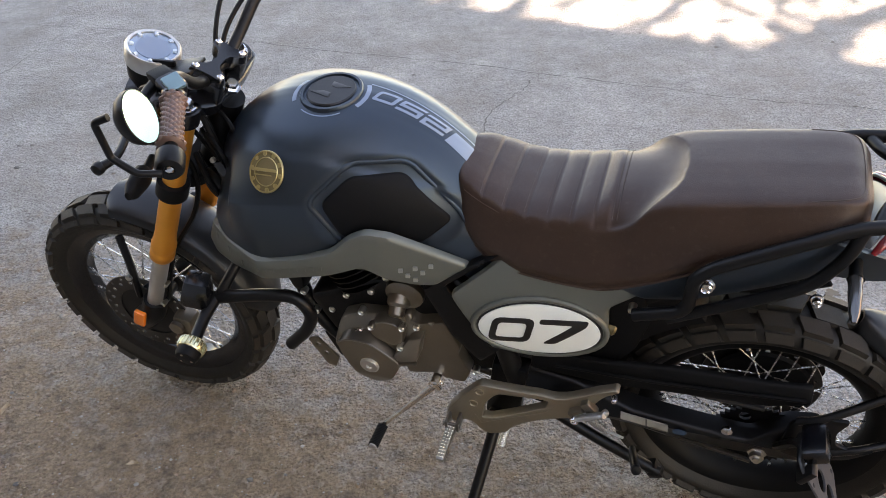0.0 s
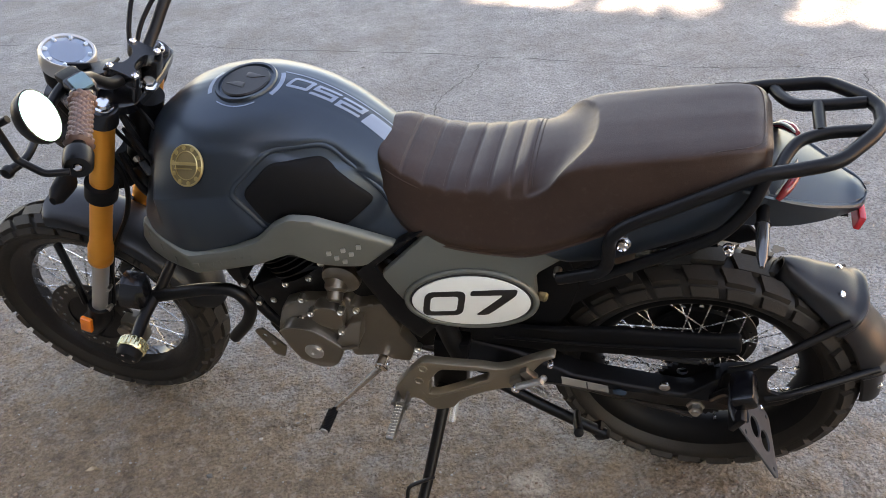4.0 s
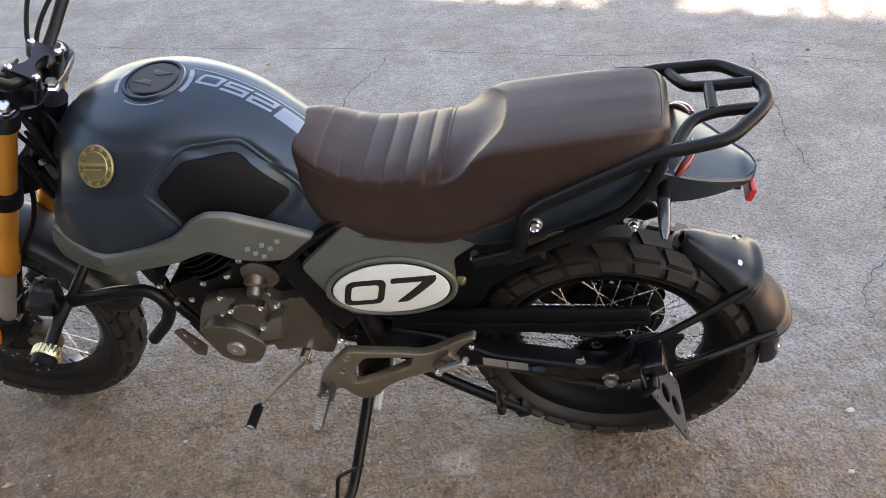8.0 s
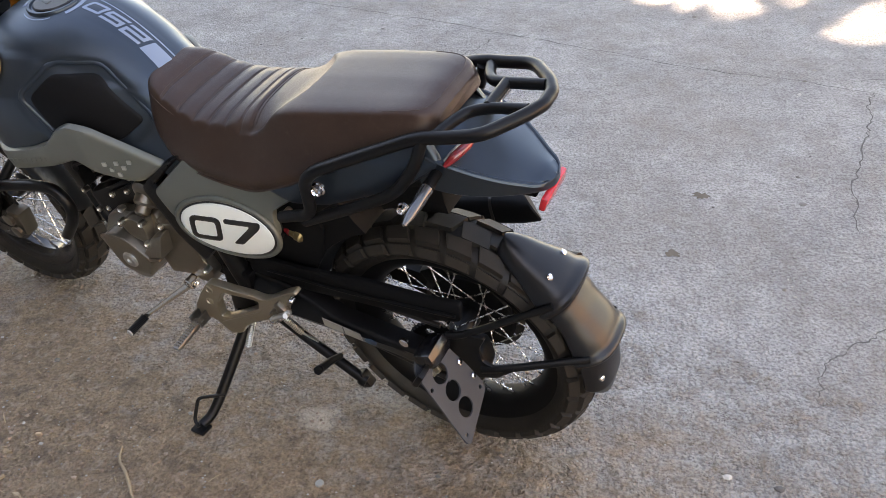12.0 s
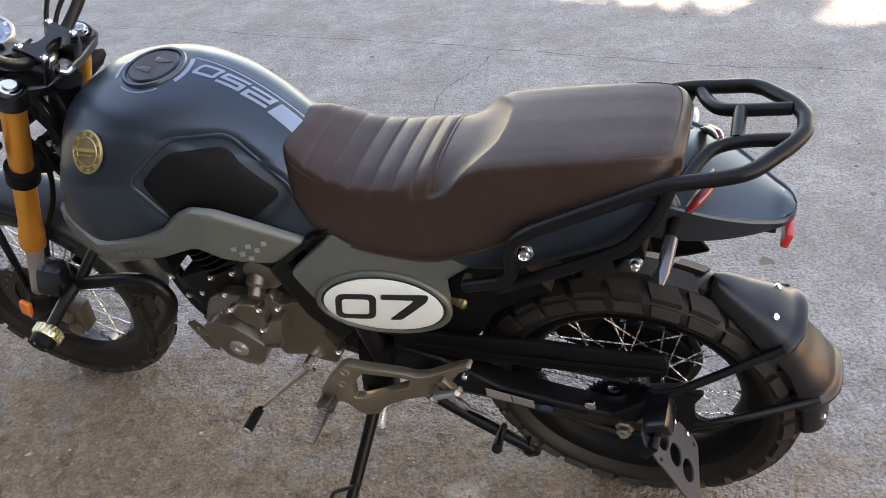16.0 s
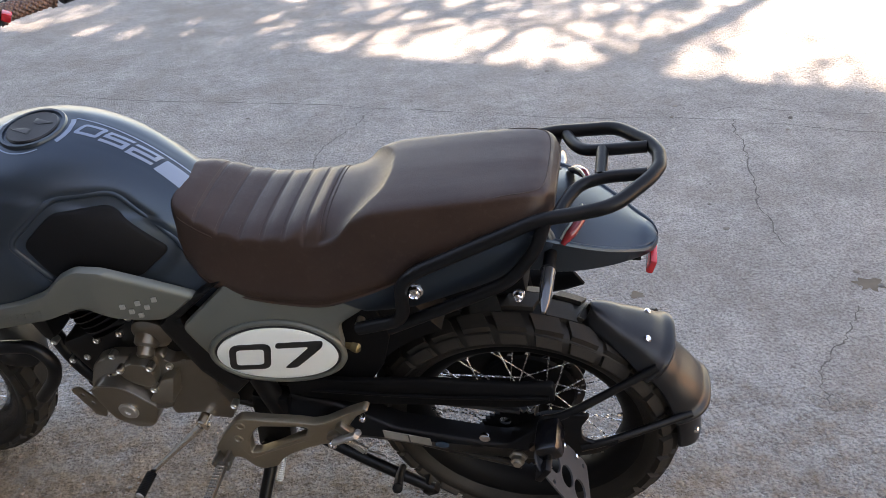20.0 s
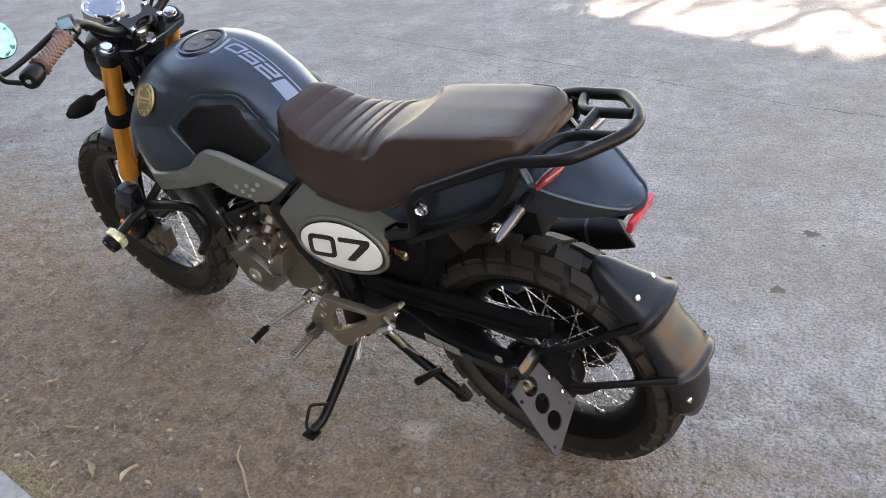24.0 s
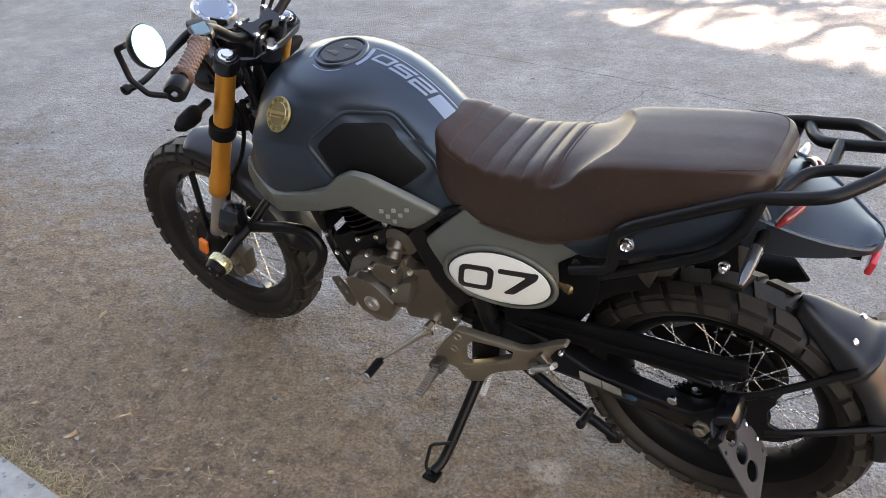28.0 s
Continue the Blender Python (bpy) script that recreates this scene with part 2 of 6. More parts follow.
def tube(path, r, seg=12, n=6, smooth=True, bend=0.0):
    """A round bar along a path; bend: corner radius instead of a curve through the points."""
    if bend:
        p = rounded(path, bend, 6, False)
    else:
        p = cat(path, n) if smooth and len(path) > 2 else [np.array(q, float) for q in path]
    tang = [p[min(i + 1, len(p) - 1)] - p[max(i - 1, 0)] for i in range(len(p))]
    tang = [q / (np.linalg.norm(q) + 1e-12) for q in tang]
    a = np.cross(tang[0], (0, 0, 1) if abs(tang[0][2]) < 0.9 else (0, 1, 0))
    a /= np.linalg.norm(a)
    secs = []
    for i, (q, d) in enumerate(zip(p, tang)):
        a = a - d * (a @ d)
        a /= np.linalg.norm(a)
        b = np.cross(d, a)
        rr = r if np.isscalar(r) else np.interp(i / (len(p) - 1), np.linspace(0, 1, len(r)), r)
        secs.append([q + rr * (math.cos(w) * a + math.sin(w) * b) for w in np.linspace(0, 2 * math.pi, seg, endpoint=False)])
    return rings(secs)


def axes(d):
    d = np.array(d, float)
    d /= np.linalg.norm(d)
    a = np.cross(d, (0, 0, 1) if abs(d[2]) < 0.9 else (1, 0, 0))
    a /= np.linalg.norm(a)
    return d, a, np.cross(d, a)


def lathe(at, d, prof, seg=24):
    """A turned piece: prof gives (radius, height along d)."""
    d, a, b = axes(d)
    at = np.array(at, float)
    secs = [[at + d * h + max(r, 1e-4) * (math.cos(w) * a + math.sin(w) * b) for w in np.linspace(0, 2 * math.pi, seg, endpoint=False)] for r, h in prof]
    return rings(secs)


def block(at, size, bevel=0.003, rot=(0, 0, 0), taper=1.0):
    bm = bmesh.new()
    bmesh.ops.create_cube(bm, size=1)
    for v in bm.verts:
        k = taper if v.co.z > 0 else 1
        v.co = Vector((v.co.x * size[0] * k, v.co.y * size[1] * k, v.co.z * size[2]))
    if bevel:
        bmesh.ops.bevel(bm, geom=bm.edges[:], offset=bevel, segments=2, affect="EDGES", profile=0.6)
    bm.transform(pose(*at, *rot))
    return bm


def inside(pts, poly):
    x, y = pts[:, 0], pts[:, 1]
    hit = np.zeros(len(pts), bool)
    for (x1, y1), (x2, y2) in zip(poly, np.roll(poly, -1, 0)):
        c = (y1 > y) != (y2 > y)
        hit ^= c & (x < (x2 - x1) * (y - y1) / (y2 - y1 + 1e-15) + x1)
    return hit


def border(pts, poly):
    """Distance of points from a polygon's outline."""
    best = np.full(len(pts), 9.0)
    for a, b in zip(poly, np.roll(poly, -1, 0)):
        d = b - a
        s = np.clip(((pts - a) @ d) / (d @ d + 1e-15), 0, 1)
        best = np.minimum(best, np.linalg.norm(pts - a - s[:, None] * d, axis=1))
    return best


def panel(outline, face, thick=0.004, step=0.008, edge=0.003, lift=0.0, holes=()):
    """A plate whose outline lies in the side view (x, z); face(x, z) gives its outer y; the rim is rounded by edge."""
    from mathutils.geometry import delaunay_2d_cdt
    loops = []
    for poly in (outline, *holes):
        poly = [np.array(q, float) for q in poly]
        ring = []
        for a, b in zip(poly, poly[1:] + poly[:1]):
            k = max(1, int(np.linalg.norm(b - a) / step + 0.5))
            ring += [a + (b - a) * j / k for j in range(k)]
        loops.append(np.array(ring))
    pts, edges = [], []
    for lp in loops:
        o = len(pts)
        pts += list(lp)
        edges += [(o + i, o + (i + 1) % len(lp)) for i in range(len(lp))]
    lo, hi = loops[0].min(0), loops[0].max(0)
    gx, gz = np.meshgrid(np.arange(lo[0], hi[0], step), np.arange(lo[1], hi[1], step))
    gx = gx + (np.arange(gx.shape[0]) % 2)[:, None] * step * 0.5
    g = np.stack([gx.ravel(), gz.ravel()], 1)
    rim = [(0.35, 0.0), (1.0, 0.0)] if edge else []
    ok = inside(g, loops[0]) & (border(g, loops[0]) > max(step * 0.45, edge * 1.3))
    for lp in loops[1:]:
        ok &= ~inside(g, lp) & (border(g, lp) > max(step * 0.45, edge * 1.3))
    pts += list(g[ok])
    if edge:
        for lp, sgn in zip(loops, [1] + [-1] * len(holes)):
            t = np.roll(lp, -1, 0) - np.roll(lp, 1, 0)
            nrm = np.stack([-t[:, 1], t[:, 0]], 1)
            nrm /= np.linalg.norm(nrm, axis=1)[:, None] + 1e-12
            area = np.sum(lp[:, 0] * np.roll(lp[:, 1], -1) - np.roll(lp[:, 0], -1) * lp[:, 1])
            nrm *= math.copysign(1, area) * sgn
            for f in (0.4, 1.0):
                q = lp + nrm * edge * f
                good = inside(q, loops[0]) & (border(q, loops[0]) > edge * f * 0.85)
                for l2 in loops[1:]:
                    good &= ~inside(q, l2) & (border(q, l2) > edge * f * 0.85)
                pts += list(q[good])
    vs, es, fs, *_ = delaunay_2d_cdt([Vector(p) for p in pts], edges, [], 1 if not holes else 2, 1e-6)
    P = np.array([tuple(v) for v in vs])
    tri = [f for f in fs]
    if holes:
        cen = np.array([P[list(f)].mean(0) for f in tri])
        keep = inside(cen, loops[0])
        for lp in loops[1:]:
            keep &= ~inside(cen, lp)
        tri = [f for f, k in zip(tri, keep) if k]
    d = border(P, loops[0])
    for lp in loops[1:]:
        d = np.minimum(d, border(P, lp))
    drop = edge * (1 - np.sqrt(np.clip(1 - (1 - np.clip(d / max(edge, 1e-9), 0, 1)) ** 2, 0, 1))) if edge else np.zeros(len(P))
    y = np.array([face(x, z) for x, z in P])
    top = np.stack([P[:, 0], y + lift - drop, P[:, 1]], 1)
    bot = np.stack([P[:, 0], y + lift - thick - edge, P[:, 1]], 1)
    n = len(P)
    count = {}
    for f in tri:
        for a, b in zip(f, (*f[1:], f[0])):
            count[(a, b)] = count.get((a, b), 0) + 1
    rimfaces = [(a, b, b + n, a + n) for (a, b) in count if (b, a) not in count]
    return mesh_of(np.vstack([top, bot]), [tuple(f) for f in tri] + [tuple(i + n for i in reversed(f)) for f in tri] + rimfaces)


def merge(*bms):
    out = bms[0]
    for b in bms[1:]:
        me = bpy.data.meshes.new("m")
        b.to_mesh(me)
        out.from_mesh(me)
        bpy.data.meshes.remove(me)
        b.free()
    return out


def flipped(bm):
    """The same piece on the bike's other side."""
    c = bm.copy()
    c.transform(Matrix.Diagonal((1, -1, 1, 1)))
    bmesh.ops.reverse_faces(c, faces=c.faces[:])
    return c


def data_of(name, bm, material, sharp=38):
    me = bpy.data.meshes.new(name)
    bm.to_mesh(me)
    bm.free()
    me.materials.append(material)
    me.polygons.foreach_set("use_smooth", [True] * len(me.polygons))
    me.set_sharp_from_angle(angle=radians(sharp))
    return me


def part(name, bm, material, parent, label="", sharp=38):
    ob = new(name, data_of(name, bm, material, sharp))
    ob.parent = parent
    if label:
        ob["label"] = label
    return ob


def both(name, bm, material, parent, label=""):
    c = flipped(bm)
    return part(name, bm, material, parent, label), part(name, c, material, parent, label)


def arc(c, r, a0, a1, n):
    return [np.array((c[0] + r * math.cos(radians(a)), c[1] + r * math.sin(radians(a)))) for a in np.linspace(a0, a1, n)]


def lerp(x, xs, ys):
    return float(np.interp(x, xs, ys))


# ---- ground ----
def ground_mat():
    m, t, b = nodes_of("worn grey pavement")
    c = coords(t)
    s = t.nodes.new("ShaderNodeSeparateXYZ")
    link(t, c, s.inputs[0])
    big, mid, fine = noise_node(t, 0.7, 6, 0.6, c), noise_node(t, 7, 6, 0.65, c), noise_node(t, 105, 3, 0.7, c)
    v = t.nodes.new("ShaderNodeTexVoronoi")
    v.inputs["Scale"].default_value = 120
    link(t, c, v.inputs["Vector"])
    grit, lump, clod = noise_node(t, 55, 4, 0.65, c), noise_node(t, 24, 5, 0.65, c), noise_node(t, 38, 3, 0.5, c, 0.6)
    base = mix(t, ramp(t, mid, [(0.3, 0.0), (0.72, 1.0)]), (0.31, 0.298, 0.284), (0.465, 0.452, 0.434))
    base = mix(t, ramp(t, noise_node(t, 2.2, 6, 0.65, c), [(0.40, 0.0), (0.64, 0.55)]), base, (0.21, 0.203, 0.195))
    # low spots go darker: pits, plus the lumps' small shadows put into the colour
    base = mix(t, ramp(t, lump, [(0.36, 0.38), (0.52, 0.0)]), base, (0.17, 0.16, 0.15))
    base = mix(t, ramp(t, clod, [(0.52, 0.0), (0.70, 0.22)]), base, (0.52, 0.505, 0.485))
    base = mix(t, ramp(t, fine, [(0.42, 0.0), (0.53, 1.0)]), mix(t, 0.46, base, (0.06, 0.055, 0.05)), base)
    base = mix(t, ramp(t, grit, [(0.28, 0.4), (0.43, 0.0)]), base, (0.08, 0.075, 0.07))
    base = mix(t, ramp(t, v.outputs[0], [(0.0, 0.16), (0.28, 0.0)]), base, (0.58, 0.565, 0.54))
    # worn hollows with dark sandy grit, a hand wide
    worn = ramp(t, noise_node(t, 5.5, 7, 0.72, c), [(0.56, 0.0), (0.70, 0.55)])
    base = mix(t, worn, base, (0.20, 0.185, 0.168))
    # thin brown dust in drifts
    base = mix(t, ramp(t, noise_node(t, 1.1, 6, 0.7, c), [(0.48, 0.0), (0.70, 0.34)]), base, (0.29, 0.235, 0.19))
    # loose brown earth lies over the pavement near the kerb, in ragged patches
    near = math_node(t, "ADD", math_node(t, "MULTIPLY", s.outputs[0], 0.40), s.outputs[1])
    near = math_node(t, "ADD", near, math_node(t, "MULTIPLY", math_node(t, "SUBTRACT", big, 0.5), 1.1))
    near = math_node(t, "ADD", near, math_node(t, "MULTIPLY", math_node(t, "SUBTRACT", mid, 0.5), 1.5))
    near = math_node(t, "ADD", near, math_node(t, "MULTIPLY", math_node(t, "SUBTRACT", lump, 0.5), 0.8))
    earth = ramp(t, math_node(t, "DIVIDE", near, 3.0), [(0.40, 1.0), (0.66, 0.0)])
    soil = mix(t, ramp(t, noise_node(t, 18, 8, 0.7, c), [(0.3, 0.0), (0.7, 1.0)]), (0.232, 0.157, 0.099), (0.43, 0.302, 0.196))
    soil = mix(t, ramp(t, fine, [(0.42, 0.36), (0.54, 0.0)]), soil, (0.06, 0.045, 0.035))
    soil = mix(t, ramp(t, noise_node(t, 15, 7, 0.7, c), [(0.50, 0.0), (0.62, 0.6)]), soil, (0.10, 0.068, 0.050))
    soil = mix(t, ramp(t, clod, [(0.55, 0.0), (0.68, 0.55)]), soil, (0.44, 0.34, 0.26))
    colour = mix(t, math_node(t, "MULTIPLY", earth, 0.92), base, soil)
    # one pale dusty patch beside the side stand
    d = t.nodes.new("ShaderNodeVectorMath")
    d.operation = "DISTANCE"
    link(t, c, d.inputs[0])
    d.inputs[1].default_value = (0.28, 1.215, 0)
    spread = math_node(t, "ADD", d.outputs["Value"], math_node(t, "MULTIPLY", math_node(t, "SUBTRACT", noise_node(t, 30, 5, 0.7, c), 0.5), 0.12))
    colour = mix(t, ramp(t, spread, [(0.015, 0.65), (0.055, 0.0)]), colour, (0.62, 0.53, 0.43))
    link(t, colour, b.inputs["Base Color"])
    b.inputs["Roughness"].default_value = 0.9
    b.inputs["Specular IOR Level"].default_value = 0.25
    h = math_node(t, "ADD", math_node(t, "MULTIPLY", fine, 0.55), math_node(t, "MULTIPLY", v.outputs[0], 0.35))
    h = math_node(t, "ADD", h, math_node(t, "MULTIPLY", grit, 0.75))
    h = math_node(t, "ADD", h, math_node(t, "MULTIPLY", lump, math_node(t, "ADD", 0.55, math_node(t, "MULTIPLY", earth, 1.6))))
    h = math_node(t, "ADD", h, math_node(t, "MULTIPLY", clod, math_node(t, "ADD", 0.4, math_node(t, "MULTIPLY", earth, 0.9))))
    h = math_node(t, "ADD", h, math_node(t, "MULTIPLY", math_node(t, "MULTIPLY", noise_node(t, 11, 6, 0.7, c), earth), 3.0))
    bump(t, b, h, 1.0, 0.026)
    return m


GROUND = ground_mat()
_a = np.concatenate([-np.geomspace(2500, 8, 14), np.linspace(-7, 9, 65), np.geomspace(10, 2500, 14)])
_gv = [(x, y, 0.0) for y in _a for x in _a]
_k = len(_a)
_gf = [(j * _k + i, j * _k + i + 1, (j + 1) * _k + i + 1, (j + 1) * _k + i) for j in range(_k - 1) for i in range(_k - 1)]
ground = tagged(new("ground", data_of("ground", mesh_of(_gv, _gf), GROUND)), "worn grey pavement with brown earth and fine gravel", "ground", kind="structure")

# ---- wall and tree behind the camera, whose shade covers the motorcycle ----
ACROSS, ALONG = Vector((0.51, 0.86, 0)), Vector((0.86, -0.51, 0))


def spot(al, ac, z):
    return ALONG * al + ACROSS * ac + Vector((0, 0, z))


PLASTER = surf("dark weathered plaster wall", (0.09, 0.083, 0.075), 0.85, 0, 0.15, 120, 0.5)
BARK = surf("grey bark", (0.14, 0.11, 0.085), 0.9, 0, 0.3, 60, 0.8)
LEAF = surf("green leaf", (0.07, 0.11, 0.03), 0.5, 0, 0.4, 40, 0.1)
WALL_H = 7.02
wall = block((0, 0, 0), (44, 0.4, WALL_H), 0.02)
wall.transform(Matrix.Translation(spot(-15.5, -6.2, WALL_H / 2)) @ Matrix.Rotation(math.atan2(ALONG.y, ALONG.x), 4, "Z"))
tagged(new("wall_street", data_of("wall_street", wall, PLASTER)), "tall dark plastered street wall", "wall", kind="structure")
# unseen ochre wall added past the shade to bounce warm sunlight on the bike
OCHRE = surf("ochre bounce plaster", (0.46, 0.335, 0.235), 0.9, 0, 0.12, 90, 0.4)
wall = block((0, 0, 0), (7.0, 0.3, 3.0), 0.02)
wall.transform(Matrix.Translation((8.2, -1.2, 1.5)) @ Matrix.Rotation(math.atan2(0.9, -0.43), 4, "Z"))
tagged(new("bounce_wall", data_of("bounce_wall", wall, OCHRE)), "unseen ochre wall added to bounce warm sunlight", "wall", kind="structure")

# ---- motorcycle frame of reference ----
HEAD, LEAN_BIKE = radians(19.8), radians(10)
U = Vector((-math.cos(HEAD), math.sin(HEAD), 0))
VH = Vector((-math.sin(HEAD), -math.cos(HEAD), 0))
Z = Vector((0, 0, 1))
VL = VH * math.cos(LEAN_BIKE) - Z * math.sin(LEAN_BIKE)
WU = Z * math.cos(LEAN_BIKE) + VH * math.sin(LEAN_BIKE)
bike = new("motorcycle")
_m = Matrix((U, VL, WU)).transposed().to_4x4()
_m.translation = (0.650, 1.277, 0.0)
bike.matrix_world = _m
bike.empty_display_size = 0.3
tagged(bike, "graphite grey scrambler motorcycle with brown seat on its side stand", "motorcycle")

REAR, FRONT = np.array((0.0, 0, 0.313)), np.array((1.427, 0, 0.313))


# ---- wheels ----
def tyre(c, R, half, bead):
    sec = []
    prof = [(bead, half * 0.72), (bead + 0.008, half * 0.84), (bead + 0.018, half * 0.97), (bead + 0.030, half), (R - 0.025, half * 0.86), (R - 0.014, half * 0.55), (R - 0.0105, 0.0)]
    prof = cat([(r, y, 0) for r, y in prof], 3)
    prof = [(q[0], q[1]) for q in prof]
    full = prof + [(r, -y) for r, y in reversed(prof[:-1])]
    for a in np.linspace(0, 2 * math.pi, 72, endpoint=False):
        sec.append([c + np.array((r * math.cos(a), y, r * math.sin(a))) for r, y in full])
    bm = rings(sec + [sec[0]], cap=False, closed=True)
    bmesh.ops.remove_doubles(bm, verts=bm.verts[:], dist=1e-5)
    return bm


def tread(w, c, R, half, bead, n):
    """Tread blocks round a tyre: five a pitch, each a part that shares one of six shapes."""
    def block_mesh(y0, y1, span, skew, shoulder):
        verts = []
        for top in (0, 1):
            for da, y in ((-0.5, y0), (0.0, y0), (0.5, y0), (0.5, y1), (0.0, y1), (-0.5, y1)):
                k = 0.92 if top else 1.0
                yy = (y0 + y1) / 2 + (y - (y0 + y1) / 2) * k
                a = span * da * k + skew * yy / half * 0.12
                if shoulder:
                    r = lerp(abs(yy), [half * 0.86, half], [R - 0.026, bead + 0.030]) - 0.003 + 0.008 * top
                    yy += math.copysign(0.0075, yy) * top
                else:
                    r = lerp(abs(yy), [0, half * 0.55, half * 0.86, half], [R - 0.0105, R - 0.0135, R - 0.0245, bead + 0.030]) - 0.004 + 0.014 * top
                verts.append((r * math.cos(a), yy, r * math.sin(a)))
        f = [(0, 1, 4, 5), (1, 2, 3, 4), (6, 7, 10, 11), (7, 8, 9, 10)] + [(i, (i + 1) % 6, 6 + (i + 1) % 6, 6 + i) for i in range(6)]
        return data_of("tread_block", mesh_of(verts, f), TREAD, 30)
    p = 2 * math.pi / n
    shapes = [(block_mesh(-half * 0.34 + s * 0.006, half * 0.34 + s * 0.006, p * 0.89, 0.6 * s, False), 0.0, s) for s in (1, -1)]
    sides = [(block_mesh(q * half * 0.42, q * half * 0.86, p * 0.82, 0.9 * q, False), 0.45 if q > 0 else 0.0) for q in (1, -1)]
    sides += [(block_mesh(q * half * 0.865, q * half * 1.01, p * 0.80, 0.9 * q, True), 0.45 if q > 0 else 0.0) for q in (1, -1)]
    for i in range(n):
        for me, off in [(shapes[i % 2][0], 0.0), *sides]:
            ob = new("tread_block", me)
            ob.parent = w
            ob.matrix_local = Matrix.Translation(c) @ Matrix.Rotation(-(i + off) * p, 4, "Y")


def twisted_bar(r, turns):
    """A square bar of unit length twisted about its axis."""
    secs = []
    for i in range(turns + 1):
        a = i * math.pi / 5
        secs.append([(i / turns, r * math.cos(a + k * math.pi / 2), r * math.sin(a + k * math.pi / 2)) for k in range(4)])
    return rings(secs)


def rim(c, r, half):
    prof = [(r + 0.006, half), (r + 0.006, half - 0.004), (r - 0.006, half - 0.006), (r - 0.016, half * 0.55), (r - 0.030, 0.012), (r - 0.030, -0.012), (r - 0.016, -half * 0.55), (r - 0.006, -half + 0.006), (r + 0.006, -half + 0.004), (r + 0.006, -half), (r - 0.012, -half), (r - 0.030, -half * 0.7), (r - 0.043, -0.014), (r - 0.043, 0.014), (r - 0.030, half * 0.7), (r - 0.012, half)]
    sec = [[c + np.array((q * math.cos(a), y, q * math.sin(a))) for q, y in prof] for a in np.linspace(0, 2 * math.pi, 64, endpoint=False)]
    bm = rings(sec + [sec[0]], cap=False)
    bmesh.ops.remove_doubles(bm, verts=bm.verts[:], dist=1e-5)
    return bm


def wheel(name, c, half, bead, hub_r, hub_half, label, spoke, rim_paint):
    w = part(name, rim(c, bead, half * 0.72), rim_paint, bike, label)
    part("tyre", tyre(c, 0.313, half, bead - 0.002), TYRE, w, "knobbly black tyre with grey dust")
    hub = [(0.012, -hub_half - 0.012), (0.02, -hub_half - 0.01), (hub_r, -hub_half), (hub_r, -hub_half + 0.01), (hub_r * 0.62, -hub_half + 0.016), (hub_r * 0.6, hub_half - 0.016), (hub_r, hub_half - 0.01), (hub_r, hub_half), (0.02, hub_half + 0.01), (0.012, hub_half + 0.012)]
    part("hub", lathe(c, (0, 1, 0), hub), BLACK, w)
    d1 = data_of("spoke", spoke, SPOKE, 20)
    d2 = data_of("spoke_nipple", lathe((0, 0, 0), (1, 0, 0), [(0.0036, 0), (0.0036, 0.014), (0.002, 0.016)], 6), SPOKE)
    n = 36
    for i in range(n):
        side = 1 if i % 2 else -1
        a = 2 * math.pi * (i + 0.5) / n
        lead = radians(62) * (1 if (i // 2) % 2 else -1)
        p0 = Vector(c) + Vector(((hub_r - 0.006) * math.cos(a + lead), side * (hub_half - 0.003), (hub_r - 0.006) * math.sin(a + lead)))
        p1 = Vector(c) + Vector(((bead - 0.040) * math.cos(a), side * 0.004, (bead - 0.040) * math.sin(a)))
        q = (p1 - p0).to_track_quat("X", "Z").to_matrix().to_4x4()
        s = new("spoke", d1)
        s.parent, s.matrix_local = w, Matrix.Translation(p0) @ q @ Matrix.Diagonal(((p1 - p0).length, 1, 1, 1))
        s = new("spoke_nipple", d2)
        s.parent, s.matrix_local = w, Matrix.Translation(p1 - (p1 - p0).normalized() * 0.015) @ q
    tread(w, Vector(c), 0.313, half, bead - 0.002, 28)
    return w


front_wheel = wheel("front_wheel", FRONT, 0.052, 0.247, 0.034, 0.05, "black spoked front wheel with knobbly tyre", tube([(0, 0, 0), (1, 0, 0)], 0.0021, 6, smooth=False), GLOSS)
rear_wheel = wheel("rear_wheel", REAR, 0.063, 0.240, 0.045, 0.055, "black spoked rear wheel with knobbly tyre", twisted_bar(0.0017, 40), MATT)


def holes_ring(c, r, n, rad, a0=0.0):
    return [[np.array((c[0] + r * math.cos(a0 + 2 * math.pi * i / n) + rad * math.cos(w), c[1] + r * math.sin(a0 + 2 * math.pi * i / n) + rad * math.sin(w))) for w in np.linspace(0, 2 * math.pi, 8, endpoint=False)] for i in range(n)]


def disc(c, y, r, inner, n, thick):
    ring = [q for q in arc((c[0], c[2]), r, 0, 360, 61)[:-1]]
    hole = [arc((c[0], c[2]), inner, 0, 360, 37)[:-1]]
    return panel(ring, lambda a, b: y, thick, 0.02, 0, holes=hole + holes_ring((c[0], c[2]), (r + inner) / 2, n, 0.0055) + holes_ring((c[0], c[2]), (r + inner) / 2 + 0.012, n, 0.004, 0.14))


part("brake_disc", disc(FRONT, 0.066, 0.120, 0.078, 18, 0.004), DARKSTEEL, front_wheel, "drilled steel front brake disc")
part("disc_carrier", lathe(FRONT + (0, 0.05, 0), (0, 1, 0), [(0.03, 0), (0.088, 0.006), (0.088, 0.013), (0.03, 0.016)], 10), BLACK, front_wheel)
part("brake_disc", disc(REAR, -0.066, 0.12, 0.07, 16, 0.004), DARKSTEEL, rear_wheel)
